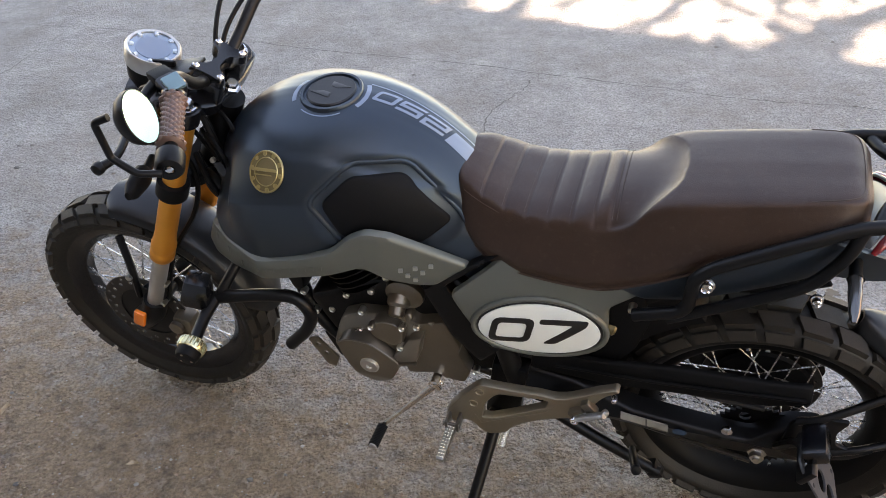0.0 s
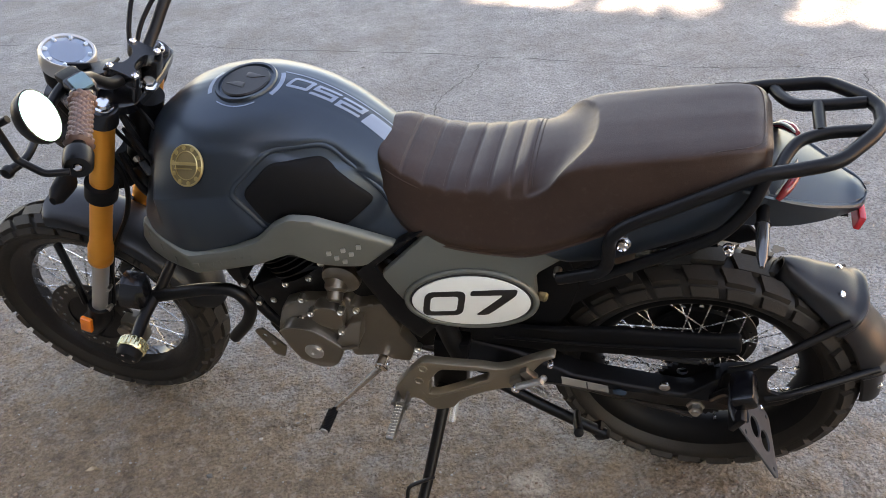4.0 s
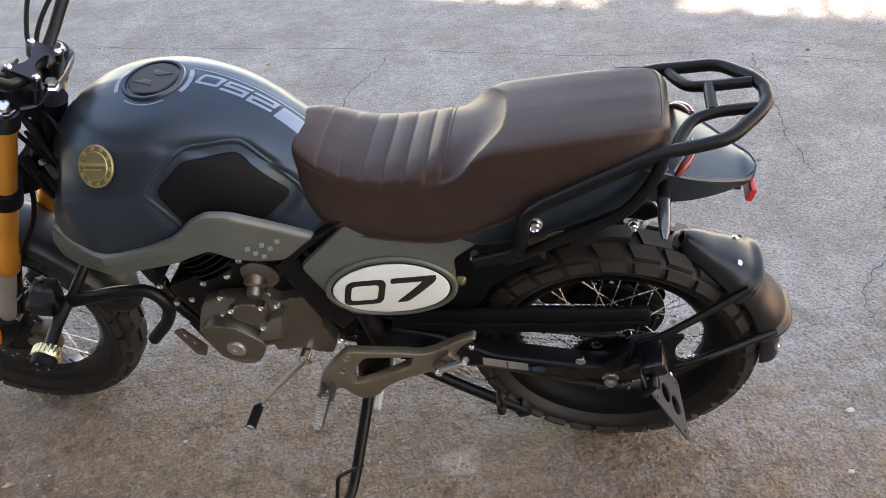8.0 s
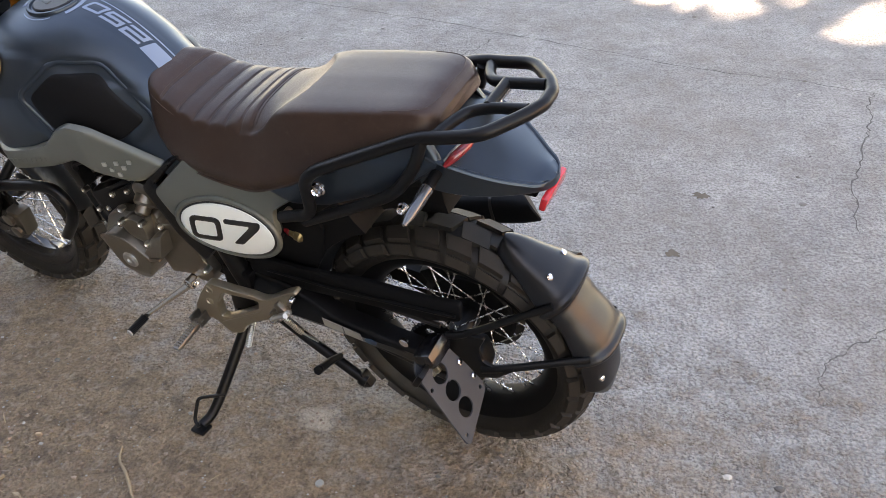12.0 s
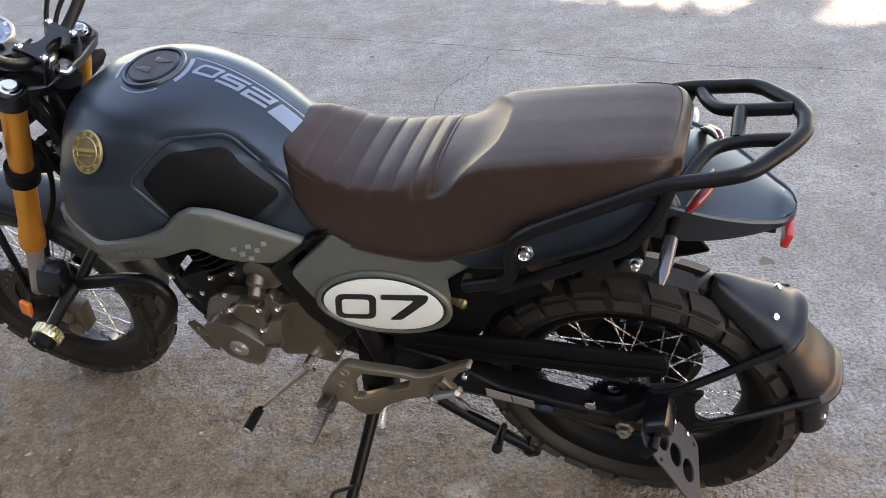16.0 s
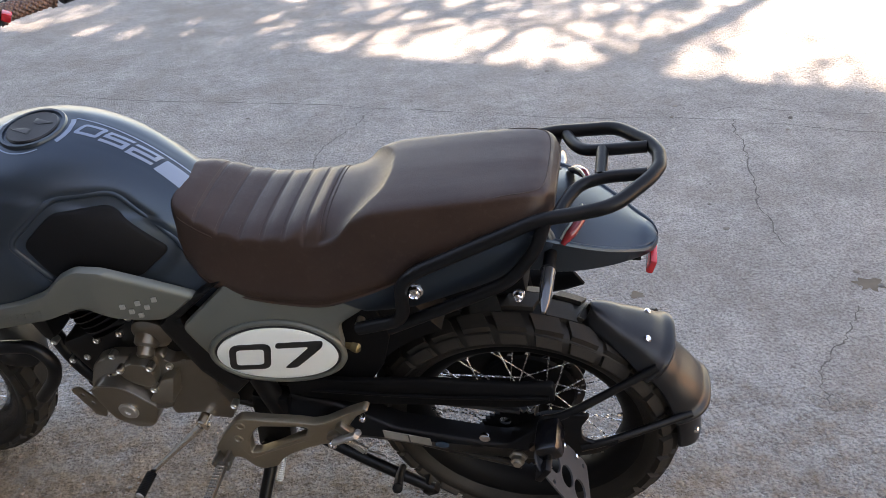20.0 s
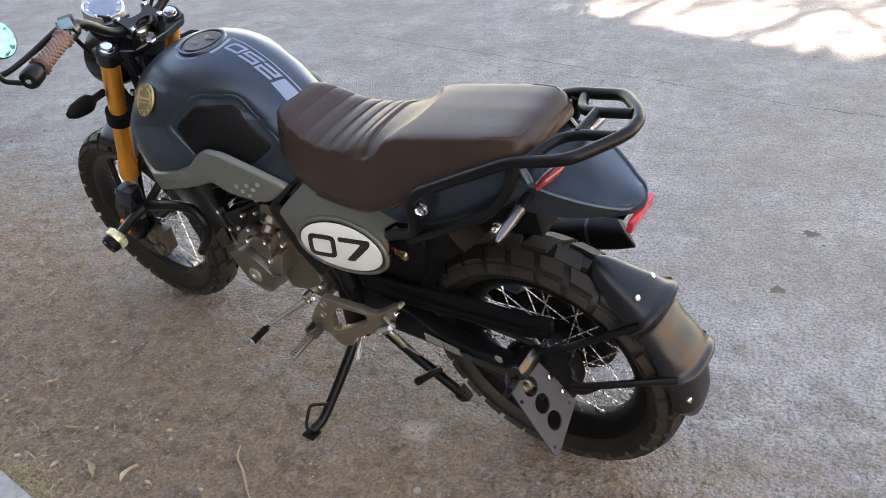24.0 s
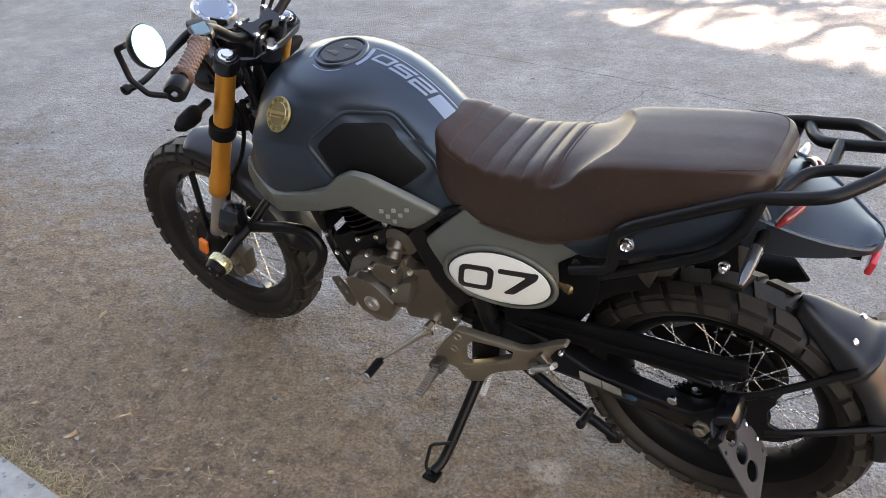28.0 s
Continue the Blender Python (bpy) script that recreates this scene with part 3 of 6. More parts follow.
part("disc_carrier", lathe(REAR + (0, -0.062, 0), (0, 1, 0), [(0.03, 0), (0.098, 0.003), (0.104, 0.006), (0.098, 0.012), (0.03, 0.014)], 32), MATT, rear_wheel)
_sp = []
for i in range(84):
    rr = 0.088 if i % 2 else 0.08
    _sp.append(np.array((REAR[0] + rr * math.cos(2 * math.pi * i / 84), REAR[2] + rr * math.sin(2 * math.pi * i / 84))))
part("sprocket", panel(_sp, lambda a, b: 0.072, 0.006, 0.02, 0, holes=holes_ring((0, 0.313), 0.06, 6, 0.012)), BLACK, rear_wheel)

# ---- fuel tank ----
TANK_SECTIONS = [
    (1.085, [(0, 0.800), (0.035, 0.797), (0.06, 0.785), (0.08, 0.765), (0.088, 0.75), (0.09, 0.74), (0.09, 0.71), (0.085, 0.66)]),
    (1.062, [(0, 0.868), (0.045, 0.863), (0.08, 0.848), (0.110, 0.822), (0.124, 0.80), (0.129, 0.785), (0.130, 0.74), (0.122, 0.66)]),
    (1.02, [(0, 0.918), (0.055, 0.911), (0.098, 0.890), (0.135, 0.852), (0.157, 0.825), (0.162, 0.81), (0.163, 0.76), (0.155, 0.66)]),
    (0.95, [(0, 0.960), (0.06, 0.953), (0.112, 0.930), (0.154, 0.888), (0.183, 0.852), (0.190, 0.836), (0.192, 0.775), (0.186, 0.69)]),
    (0.88, [(0, 0.979), (0.06, 0.972), (0.116, 0.948), (0.160, 0.905), (0.186, 0.865), (0.193, 0.846), (0.194, 0.785), (0.188, 0.71)]),
    (0.80, [(0, 0.984), (0.06, 0.977), (0.115, 0.950), (0.153, 0.911), (0.177, 0.872), (0.185, 0.845), (0.186, 0.79), (0.180, 0.745)]),
    (0.72, [(0, 0.972), (0.058, 0.964), (0.104, 0.937), (0.136, 0.90), (0.158, 0.865), (0.167, 0.835), (0.170, 0.79), (0.164, 0.75)]),
    (0.65, [(0, 0.942), (0.053, 0.933), (0.092, 0.909), (0.118, 0.875), (0.136, 0.845), (0.145, 0.815), (0.148, 0.77), (0.142, 0.735)]),
    (0.59, [(0, 0.898), (0.048, 0.889), (0.080, 0.866), (0.100, 0.838), (0.114, 0.81), (0.122, 0.78), (0.128, 0.74), (0.126, 0.705)]),
    (0.545, [(0, 0.850), (0.043, 0.842), (0.070, 0.822), (0.088, 0.80), (0.102, 0.775), (0.112, 0.75), (0.118, 0.72), (0.116, 0.67)]),
    (0.49, [(0, 0.78), (0.043, 0.775), (0.070, 0.768), (0.088, 0.76), (0.1, 0.75), (0.108, 0.735), (0.112, 0.71), (0.110, 0.67)]),
]
KNEE = [(0.798, 0.860), (0.750, 0.900), (0.664, 0.894), (0.582, 0.804), (0.636, 0.764), (0.770, 0.788)]


def smooth(x):
    x = np.clip(x, 0, 1)
    return x * x * (3 - 2 * x)


def tank_mesh():
    half = [np.array(cat([(v, w, 0) for v, w in s], 8))[:, :2] for _, s in TANK_SECTIONS]
    us = [u for u, _ in TANK_SECTIONS]
    rows = cat([np.concatenate([[u], h.ravel()]) for u, h in zip(us, half)], 9)
    knee = np.array(rounded(KNEE, 0.02, 4))
    secs = []
    for r in rows:
        h = r[1:].reshape(-1, 2)
        p = np.stack([np.full(len(h), r[0]), h[:, 1]], 1)
        d = border(p, knee)
        d = np.where(inside(p, knee), -d, d)
        sink = 0.010 * smooth((0.030 - d) / 0.020) * smooth((h[:, 0] - 0.05) / 0.04)
        shelf = 0.004 * smooth((h[:, 1] - 0.925 + 0.35 * max(0, 0.80 - r[0])) / 0.006) * smooth((r[0] - 0.56) / 0.05) * smooth((1.03 - r[0]) / 0.05)
        y = np.maximum(h[:, 0] - sink - shelf * (h[:, 0] > 0.03), 0)
        back = r[0] + (0.006 - 0.050 * smooth((h[:, 1] - 0.72) / 0.12)) * smooth((r[0] - 0.98) / 0.08) * np.minimum(1.2, y / 0.12) ** 2
        left = [(x, a, b) for x, a, b in zip(back, y, h[:, 1])]
        right = [(x, -a, b) for x, a, b in zip(back[1:], y[1:], h[1:, 1])]
        secs.append(left[::-1] + right)
    return rings(secs)


from mathutils.bvhtree import BVHTree
_tank = tank_mesh()
TANK_BVH = BVHTree.FromBMesh(_tank)
part("fuel_tank", _tank, TANK, bike, "graphite grey satin fuel tank", sharp=60)


def on_tank(x, z):
    hit = TANK_BVH.ray_cast(Vector((x, 0.6, z)), Vector((0, -1, 0)))[0]
    return hit.y if hit else 0.1


part("knee_pad", panel(rounded(KNEE, 0.014, 5), on_tank, 0.004, 0.007, 0.003, 0.0045), PAD, bike, "black rubber knee pad")
part("pad_lip", tube([(x, on_tank(x, z) - 0.0040, z) for x, z in rounded([(0.775, 0.775), (0.822, 0.864), (0.755, 0.917), (0.660, 0.909), (0.568, 0.808), (0.535, 0.755)], 0.02, 6, False)], 0.0062, 14, smooth=False), TANK, bike)

# ---- grey shroud under the tank ----
SH_U, SH_V = [0.53, 0.6, 0.7, 0.8, 0.95, 1.02, 1.08, 1.11], [0.125, 0.15, 0.185, 0.2, 0.2, 0.168, 0.138, 0.125]


def on_shroud(x, z):
    return lerp(x, SH_U, SH_V) - 0.10 * max(0, 0.70 - z) + 0.0


SHROUD_LINE = [(1.066, 0.748), (1.034, 0.722), (0.975, 0.713), (0.93, 0.719), (0.845, 0.742), (0.790, 0.766), (0.752, 0.801), (0.718, 0.817), (0.683, 0.809), (0.614, 0.763), (0.548, 0.717),
               (0.575, 0.700), (0.613, 0.672), (0.65, 0.680), (0.689, 0.697), (0.735, 0.728), (0.803, 0.703), (0.904, 0.671), (0.99, 0.648), (1.06, 0.628), (1.103, 0.634), (1.104, 0.682)]
_s = panel(rounded(SHROUD_LINE, 0.012, 3), on_shroud, 0.006, 0.009, 0.009)
both("tank_shroud", _s, SHROUD, bike, "grey green moulded shroud")

# ---- seat ----
SEAT_STATIONS = [  # x, top, half width at the seam, seam, half width below, bottom
    (0.592, 0.872, 0.030, 0.868, 0.040, 0.845), (0.584, 0.878, 0.058, 0.866, 0.074, 0.810), (0.565, 0.876, 0.078, 0.860, 0.100, 0.775), (0.53, 0.861, 0.092, 0.846, 0.118, 0.742), (0.49, 0.845, 0.099, 0.830, 0.127, 0.727),
    (0.44, 0.838, 0.105, 0.821, 0.135, 0.722), (0.37, 0.847, 0.108, 0.823, 0.140, 0.720), (0.31, 0.867, 0.110, 0.833, 0.142, 0.724), (0.255, 0.891, 0.112, 0.857, 0.141, 0.745),
    (0.21, 0.904, 0.112, 0.873, 0.139, 0.766), (0.15, 0.914, 0.110, 0.888, 0.134, 0.797), (0.05, 0.928, 0.105, 0.910, 0.124, 0.848), (-0.02, 0.937, 0.098, 0.922, 0.114, 0.880), (-0.052, 0.934, 0.088, 0.920, 0.100, 0.885), (-0.068, 0.920, 0.070, 0.908, 0.080, 0.888)]
RIBS = (0.336, 0.374, 0.413, 0.452, 0.491, 0.531)


def seat_mesh():
    rows = cat([np.array(s) for s in SEAT_STATIONS], 18)
    secs = []
    for u, wt, hw, ws, bw, wb in rows:
        k = float(smooth((0.27 - u) / 0.06))
        half = [(0, wt), (hw * 0.35, wt - 0.001), (hw * 0.65, wt - (wt - ws) * (0.16 - 0.06 * k)), (hw * (0.87 + 0.04 * k), wt - (wt - ws) * (0.48 - 0.18 * k)), (hw, ws), (hw + (bw - hw) * 0.45, ws - (ws - wb) * 0.3), (bw, ws - (ws - wb) * 0.72), (bw - 0.002, wb + 0.004), (bw - 0.012, wb), (0, wb + 0.004)]
        h = np.array(cat([(a, b, 0) for a, b in half], 5))[:, :2]
        g = 0.0
        for r in RIBS:
            g += 0.0022 * math.exp(-((u - r) / 0.0026) ** 2) + 0.0009 * math.cos((u - r) / 0.039 * 2 * math.pi) / len(RIBS)
        side = smooth((hw * 1.03 - h[:, 0]) / 0.012) * (h[:, 1] > ws - 0.006)
        z = h[:, 1] - g * side * (0.312 < u < 0.585)
        z = z + 0.0025 * side * smooth((0.585 - u) / 0.01) * smooth((u - 0.305) / 0.01)
        # a hollow slope rises to the crescent crest of the pillion pad
        d = np.clip((u - 0.204 - 0.082 * (h[:, 0] / 0.118) ** 3) / 0.115, 0, 1)
        z = z - 0.072 * d * (1 - d) ** 2 * side + 0.002 * side * (d <= 0) * smooth((0.30 - u) / 0.03)
        left = [(u, a, b) for a, b in zip(h[:, 0], z)]
        secs.append(left[::-1] + [(u, -a, b) for _, a, b in left[1:-1]])
    return rings(secs)


_seat = seat_mesh()
SEAT_BVH = BVHTree.FromBMesh(_seat)
seat = part("seat", _seat, SEAT, bike, "brown ribbed leather seat with a pillion pad", sharp=70)


def on_seat(x, y):
    return SEAT_BVH.ray_cast(Vector((x, y, 1.3)), Vector((0, 0, -1)))[0].z


def seat_side(x, z):
    hit = SEAT_BVH.ray_cast(Vector((x, 0.5, z)), Vector((0, -1, 0)))[0]
    return hit.y if hit else 0.1


for r in RIBS:
    for dx in (0.0045,):
        part("stitching", tube([(r + dx, y, on_seat(r + dx, y) + 0.0001) for y in np.linspace(-0.092, 0.092, 25)], 0.0005, 5, smooth=False), STITCH, seat)
for dx in (0.0, 0.008):
    part("stitching", tube([(0.300 + dx, y, on_seat(0.300 + dx, y) + 0.0003) for y in np.linspace(-0.095, 0.095, 25)], 0.0008, 5, smooth=False), STITCH, seat)
part("stitching", tube([(x, seat_side(x, lerp(x, [0.28, 0.31, 0.37, 0.44, 0.49, 0.53, 0.565], [0.838, 0.828, 0.818, 0.817, 0.826, 0.842, 0.855])) + 0.0003, lerp(x, [0.28, 0.31, 0.37, 0.44, 0.49, 0.53, 0.565], [0.838, 0.828, 0.818, 0.817, 0.826, 0.842, 0.855])) for x in np.linspace(0.50, 0.565, 14)], 0.0006, 5, smooth=False), STITCH, seat)
part("stitching", tube([(x, y, on_seat(x, y) + 0.0003) for x, y in cat([(0.02, 0.094), (-0.035, 0.084), (-0.052, 0.06), (-0.055, 0.0), (-0.052, -0.06), (-0.035, -0.084), (0.02, -0.094)], 5)], 0.0008, 5, smooth=False), STITCH, seat)

# ---- number side panel ----
def on_side(x, z):
    return lerp(x, [0.24, 0.35, 0.5, 0.6], [0.126, 0.137, 0.151, 0.156]) - 1.2 * (z - 0.61) ** 2


SIDE = [(0.588, 0.658), (0.487, 0.752), (0.356, 0.730), (0.299, 0.733), (0.245, 0.702), (0.300, 0.664), (0.298, 0.61), (0.345, 0.545), (0.42, 0.514), (0.515, 0.512)]
both("side_panel", panel(rounded(SIDE, 0.012, 4), on_side, 0.006, 0.009, 0.006), SHROUD, bike, "grey green side panel")
OV = np.array((0.422, 0.597))


def oval(a, b, n=48, tilt=-4):
    c, s = math.cos(radians(tilt)), math.sin(radians(tilt))
    return [OV + (a * math.cos(w) * c - b * math.sin(w) * s, a * math.cos(w) * s + b * math.sin(w) * c) for w in np.linspace(0, 2 * math.pi, n, endpoint=False)]


_rim = [(x, on_side(x, z) + 0.0015, z) for x, z in oval(0.1225, 0.0775)]
part("panel_bead", tube(_rim + _rim[:2], 0.0058, 10, smooth=False), SHROUD, bike, "raised bead round the oval")
part("number_border", panel(oval(0.1172, 0.0724), on_side, 0.001, 0.012, 0.002, 0.004), INK, bike, "black oval border")
number = part("number_oval", panel(oval(0.1124, 0.0680), on_side, 0.001, 0.012, 0.001, 0.006), WHITE, bike, "white oval number plate")


def glyph(pts):
    """Figure outline: x runs towards the bike's tail, y up, both leaning forward."""
    c, s = math.cos(radians(-4)), math.sin(radians(-4))
    return [OV + (-(x + 0.30 * y) * c - y * s, -(x + 0.30 * y) * s + y * c) for x, y in pts]


ZERO = rounded([(-0.090, -0.034), (-0.011, -0.034), (-0.011, 0.034), (-0.090, 0.034)], 0.018, 5)
ZERO_IN = rounded([(-0.077, -0.021), (-0.024, -0.021), (-0.024, 0.021), (-0.077, 0.021)], 0.009, 4)
SEVEN = rounded([(-0.003, 0.034), (0.084, 0.034), (0.084, 0.019), (0.038, -0.034), (0.014, -0.034), (0.060, 0.021), (-0.003, 0.021)], 0.007, 4)
part("figure_zero", panel(glyph(ZERO), on_side, 0.0006, 0.008, 0.0003, 0.0072, holes=[glyph(ZERO_IN)]), INK, number, "black figure 0")
part("figure_seven", panel(glyph(SEVEN), on_side, 0.0006, 0.008, 0.0003, 0.0072), INK, number, "black figure 7")

# ---- black spar between tank and side panel ----
SPAR = [(0.497, 0.755), (0.545, 0.728), (0.618, 0.668), (0.648, 0.637), (0.600, 0.520), (0.545, 0.455), (0.505, 0.50), (0.53, 0.52), (0.60, 0.66)]
both("frame_spar", panel(SPAR, lambda x, z: 0.135, 0.02, 0.01, 0.005), BLACK, bike, "black frame spar")

# ---- rear side panel and tail ----
REARP = [(0.300, 0.726), (0.235, 0.745), (0.165, 0.800), (0.07, 0.852), (-0.045, 0.895), (-0.075, 0.845), (-0.01, 0.792), (0.165, 0.713), (0.245, 0.700)]
both("rear_side_panel", panel(rounded(REARP, 0.012, 3), lambda x, z: lerp(x, [-0.08, 0.05, 0.3], [0.098, 0.118, 0.130]) - 0.25 * max(0, z - 0.84), 0.006, 0.01, 0.006), TANK, bike, "dark grey rear side panel")


def rear_shift(bm, most=0.02):
    """The tail section sits a little to the right of the wheels' plane."""
    for v in bm.verts:
        v.co.y -= most * float(smooth((0.03 - v.co.x) / 0.18))
    return bm


def tail_mesh():
    """A flat-topped tail: a crease runs round its edge, the flanks lean in below it."""
    st = [(-0.03, 0.890, 0.106, 0.862, 0.097, 0.785), (-0.08, 0.864, 0.105, 0.845, 0.096, 0.778), (-0.12, 0.840, 0.095, 0.826, 0.088, 0.774), (-0.16, 0.818, 0.077, 0.807, 0.071, 0.771), (-0.195, 0.800, 0.055, 0.791, 0.050, 0.769), (-0.213, 0.794, 0.043, 0.785, 0.039, 0.770), (-0.224, 0.789, 0.028, 0.783, 0.026, 0.769), (-0.230, 0.785, 0.010, 0.782, 0.010, 0.769)]
    secs = []
    for u, tz, cw, cz, bw, bz in cat([np.array(s) for s in st], 6):
        h = [(0, tz), (cw * 0.35, tz - 0.003), (cw * 0.68, cz + (tz - cz) * 0.42), (cw - 0.011, cz + 0.0012), (cw - 0.0065, cz + 0.0036), (cw - 0.0025, cz + 0.0032), (cw, cz), (cw - 0.0012, cz - 0.004), (bw, bz + 0.004), (bw - 0.004, bz), (0, bz)]
        secs.append([(u, a, b) for a, b in reversed(h)] + [(u, -a, b) for a, b in h[1:-1]])
    return rings(secs)


part("tail_fairing", rear_shift(tail_mesh(), 0.013), TANK, bike, "graphite grey tail fairing", sharp=30)

# ---- fork, yokes, front fender ----
FORK = np.array((math.sin(radians(26.3)), 0, -math.cos(radians(26.3))))
CAP = np.array((1.063, 0.098, 0.997))
for q in (1, -1):
    top = CAP * (1, q, 1)
    f = part("fork_tube", lathe(top, FORK, [(0.0, 0.030), (0.022, 0.030), (0.0228, 0.034), (0.0228, 0.40), (0.0238, 0.403), (0.0238, 0.425), (0.0270, 0.43), (0.0270, 0.446), (0.0248, 0.448), (0.0248, 0.455), (0.0270, 0.458), (0.0270, 0.476), (0.024, 0.482), (0.021, 0.484)], 28), GOLD, bike, "gold anodised fork tube")
    part("fork_cap", lathe(top, FORK, [(0.0, 0.010), (0.012, 0.010), (0.014, 0.015), (0.019, 0.016), (0.021, 0.020), (0.018, 0.03)], 24), CHROME, f)
    part("yoke_boss", lathe(top, FORK, [(0.0215, 0.018), (0.027, 0.019), (0.029, 0.023), (0.029, 0.055), (0.023, 0.058)], 28), GLOSS, f)
    part("fork_stanchion", lathe(top, FORK, [(0.0185, 0.47), (0.0185, 0.66)], 24), ALU, f, "grey fork stanchion")
    foot = top + FORK * 0.655
    part("fork_foot", merge(tube([foot, foot + FORK * 0.05, np.array((1.418, 0.092 * q, 0.325)), np.array((1.425, 0.085 * q, 0.295))], [0.027, 0.03, 0.03, 0.022], 16), block((1.392, 0.080 * q, 0.37), (0.045, 0.02, 0.12), 0.006, (0, -26, 0))), BLACK, f)
    part("yoke_collar", lathe(top, FORK, [(0.022, 0.222), (0.0325, 0.224), (0.0325, 0.262), (0.022, 0.264)], 28), MATT, f)
    part("reflector", block((1.385, 0.135 * q, 0.375), (0.028, 0.012, 0.048), 0.004, (0, -22, 0)), AMBER, f, "amber side reflector")
    part("axle_nut", lathe((1.427, 0.088 * q, 0.313), (0, q, 0), [(0.018, 0), (0.018, 0.012), (0.012, 0.014), (0.012, 0.02), (0.0, 0.02)], 6), STEEL, f)
part("rear_caliper", block((0.085, -0.082, 0.375), (0.075, 0.035, 0.06), 0.010, (0, 35, 0)), BLACK, bike, "black rear brake caliper")
part("brake_caliper", merge(block((1.315, 0.074, 0.305), (0.05, 0.045, 0.085), 0.01, (0, -10, 0)), lathe((1.32, 0.10, 0.325), (0, 1, 0), [(0.018, 0), (0.018, 0.01), (0.012, 0.012)], 16), lathe((1.312, 0.10, 0.285), (0, 1, 0), [(0.018, 0), (0.018, 0.01), (0.012, 0.012)], 16)), BRONZE, bike, "bronze front brake caliper")
for q in (1, -1):
    part("fender_stay", tube([np.array(p) * (1, q, 1) for p in ((1.405, 0.070, 0.575), (1.395, 0.085, 0.50), (1.405, 0.088, 0.40))], 0.009, 8), BLACK, bike)
    part("fender_stay", tube([np.array(p) * (1, q, 1) for p in ((1.285, 0.070, 0.60), (1.30, 0.085, 0.50), (1.345, 0.090, 0.40))], 0.010, 8), BLACK, bike)
    for at in ((1.402, 0.098 * q, 0.47), (1.305, 0.098 * q, 0.47), (1.335, 0.10 * q, 0.40)):
        part("stay_bolt", lathe(at, (0, q, 0), [(0.008, -0.012), (0.008, 0.004), (0.005, 0.006), (0, 0.005)], 10), STEEL, bike)

UP = -FORK


def yoke(d, thick, narrow):
    c = CAP * (1, 0, 1) + FORK * d
    side = np.array((UP[2], 0, -UP[0]))
    line = [(0.03, 0.135), (0.032, 0.07), (0.02, 0.03), (0.02, -0.03), (0.032, -0.07), (0.03, -0.135), (-0.03, -0.135), (-0.042, -0.06), (-0.045, 0.0), (-0.042, 0.06), (-0.03, 0.135)]
    line = rounded([(a, b * narrow) for a, b in line[:-1]], 0.018, 4)
    secs = []
    for h, k in ((0, 0.94), (0.003, 1.0), (thick - 0.003, 1.0), (thick, 0.94)):
        secs.append([c + UP * (h - thick / 2) + side * a * k + np.array((0, b * k, 0)) for a, b in line])
    return rings(secs)


part("top_yoke", yoke(0.038, 0.026, 0.95), GLOSS, bike, "black top yoke")
part("bottom_yoke", yoke(0.245, 0.035, 0.85), MATT, bike)
part("stem_nut", lathe((1.036, 0, 0.963), UP, [(0.0, 0.010), (0.011, 0.010), (0.013, 0.007), (0.013, 0.0), (0.018, 0.0), (0.018, -0.006)], 6), CHROME, bike, "chrome steering stem nut")
part("head_tube", lathe((1.05, 0, 0.94), FORK, [(0.032, 0), (0.032, 0.19)], 24), BLACK, bike)


def front_fender():
    secs = []
    for a in np.linspace(90, 172, 30):
        k = radians(a)
        end = min(1.0, (a - 90) / 8 + 0.7, (172 - a) / 16 + 0.5)
        sec = []
        for s in np.linspace(-1, 1, 19):
            y = 0.066 * end * math.sin(s * 1.35) / math.sin(1.35)
            r = 0.322 + 0.026 * math.cos(s * 1.45) - 0.012 * (abs(s) > 0.95)
            sec.append((r, y))
        inner = [(r - 0.004, y * 0.95) for r, y in reversed(sec)]
        secs.append([FRONT + (r * math.cos(k), y, r * math.sin(k)) for r, y in sec + inner])
    return rings(secs)


part("front_fender", front_fender(), FENDER, bike, "satin black front fender")

# ---- handlebar and controls ----
BAR = [(1.052, 0.0, 1.004), (1.052, 0.050, 1.004), (1.044, 0.092, 1.024), (1.018, 0.155, 1.076), (0.995, 0.20, 1.084), (0.905, 0.365, 1.073)]
BARP = [*[np.array(q) * (1, -1, 1) + (0.08 * q[1], 0, -0.03 * q[1]) for q in reversed(BAR[1:])], *BAR]
part("handlebar", tube(BARP, 0.0112, 16, 8), BLACK, bike, "black tapered handlebar")
SIDE_DIR = np.array((UP[2], 0, -UP[0]))
CLAMP = [(0.032, 0.054), (0.034, 0.040), (0.028, 0.032), (0.013, 0.024), (0.008, 0.010), (0.008, -0.010), (0.013, -0.024), (0.028, -0.032), (0.034, -0.040), (0.032, -0.054), (0.012, -0.050), (-0.012, -0.050), (-0.032, -0.054), (-0.034, -0.040), (-0.028, -0.032), (-0.013, -0.024), (-0.008, -0.010), (-0.008, 0.010), (-0.013, 0.024), (-0.028, 0.032), (-0.034, 0.040), (-0.032, 0.054), (-0.012, 0.050), (0.012, 0.050)]


def clamp_mesh():
    line = rounded(CLAMP, 0.009, 4)
    o = np.array((1.052, 0.0, 1.004))
    return rings([[o + UP * g + SIDE_DIR * a * k + np.array((0, b * k, 0)) for a, b in line] for g, k in ((-0.012, 0.96), (-0.008, 1.0), (0.011, 1.0), (0.015, 0.95))])


clamp = part("bar_clamp", clamp_mesh(), GLOSS, bike, "black sculpted handlebar clamp")
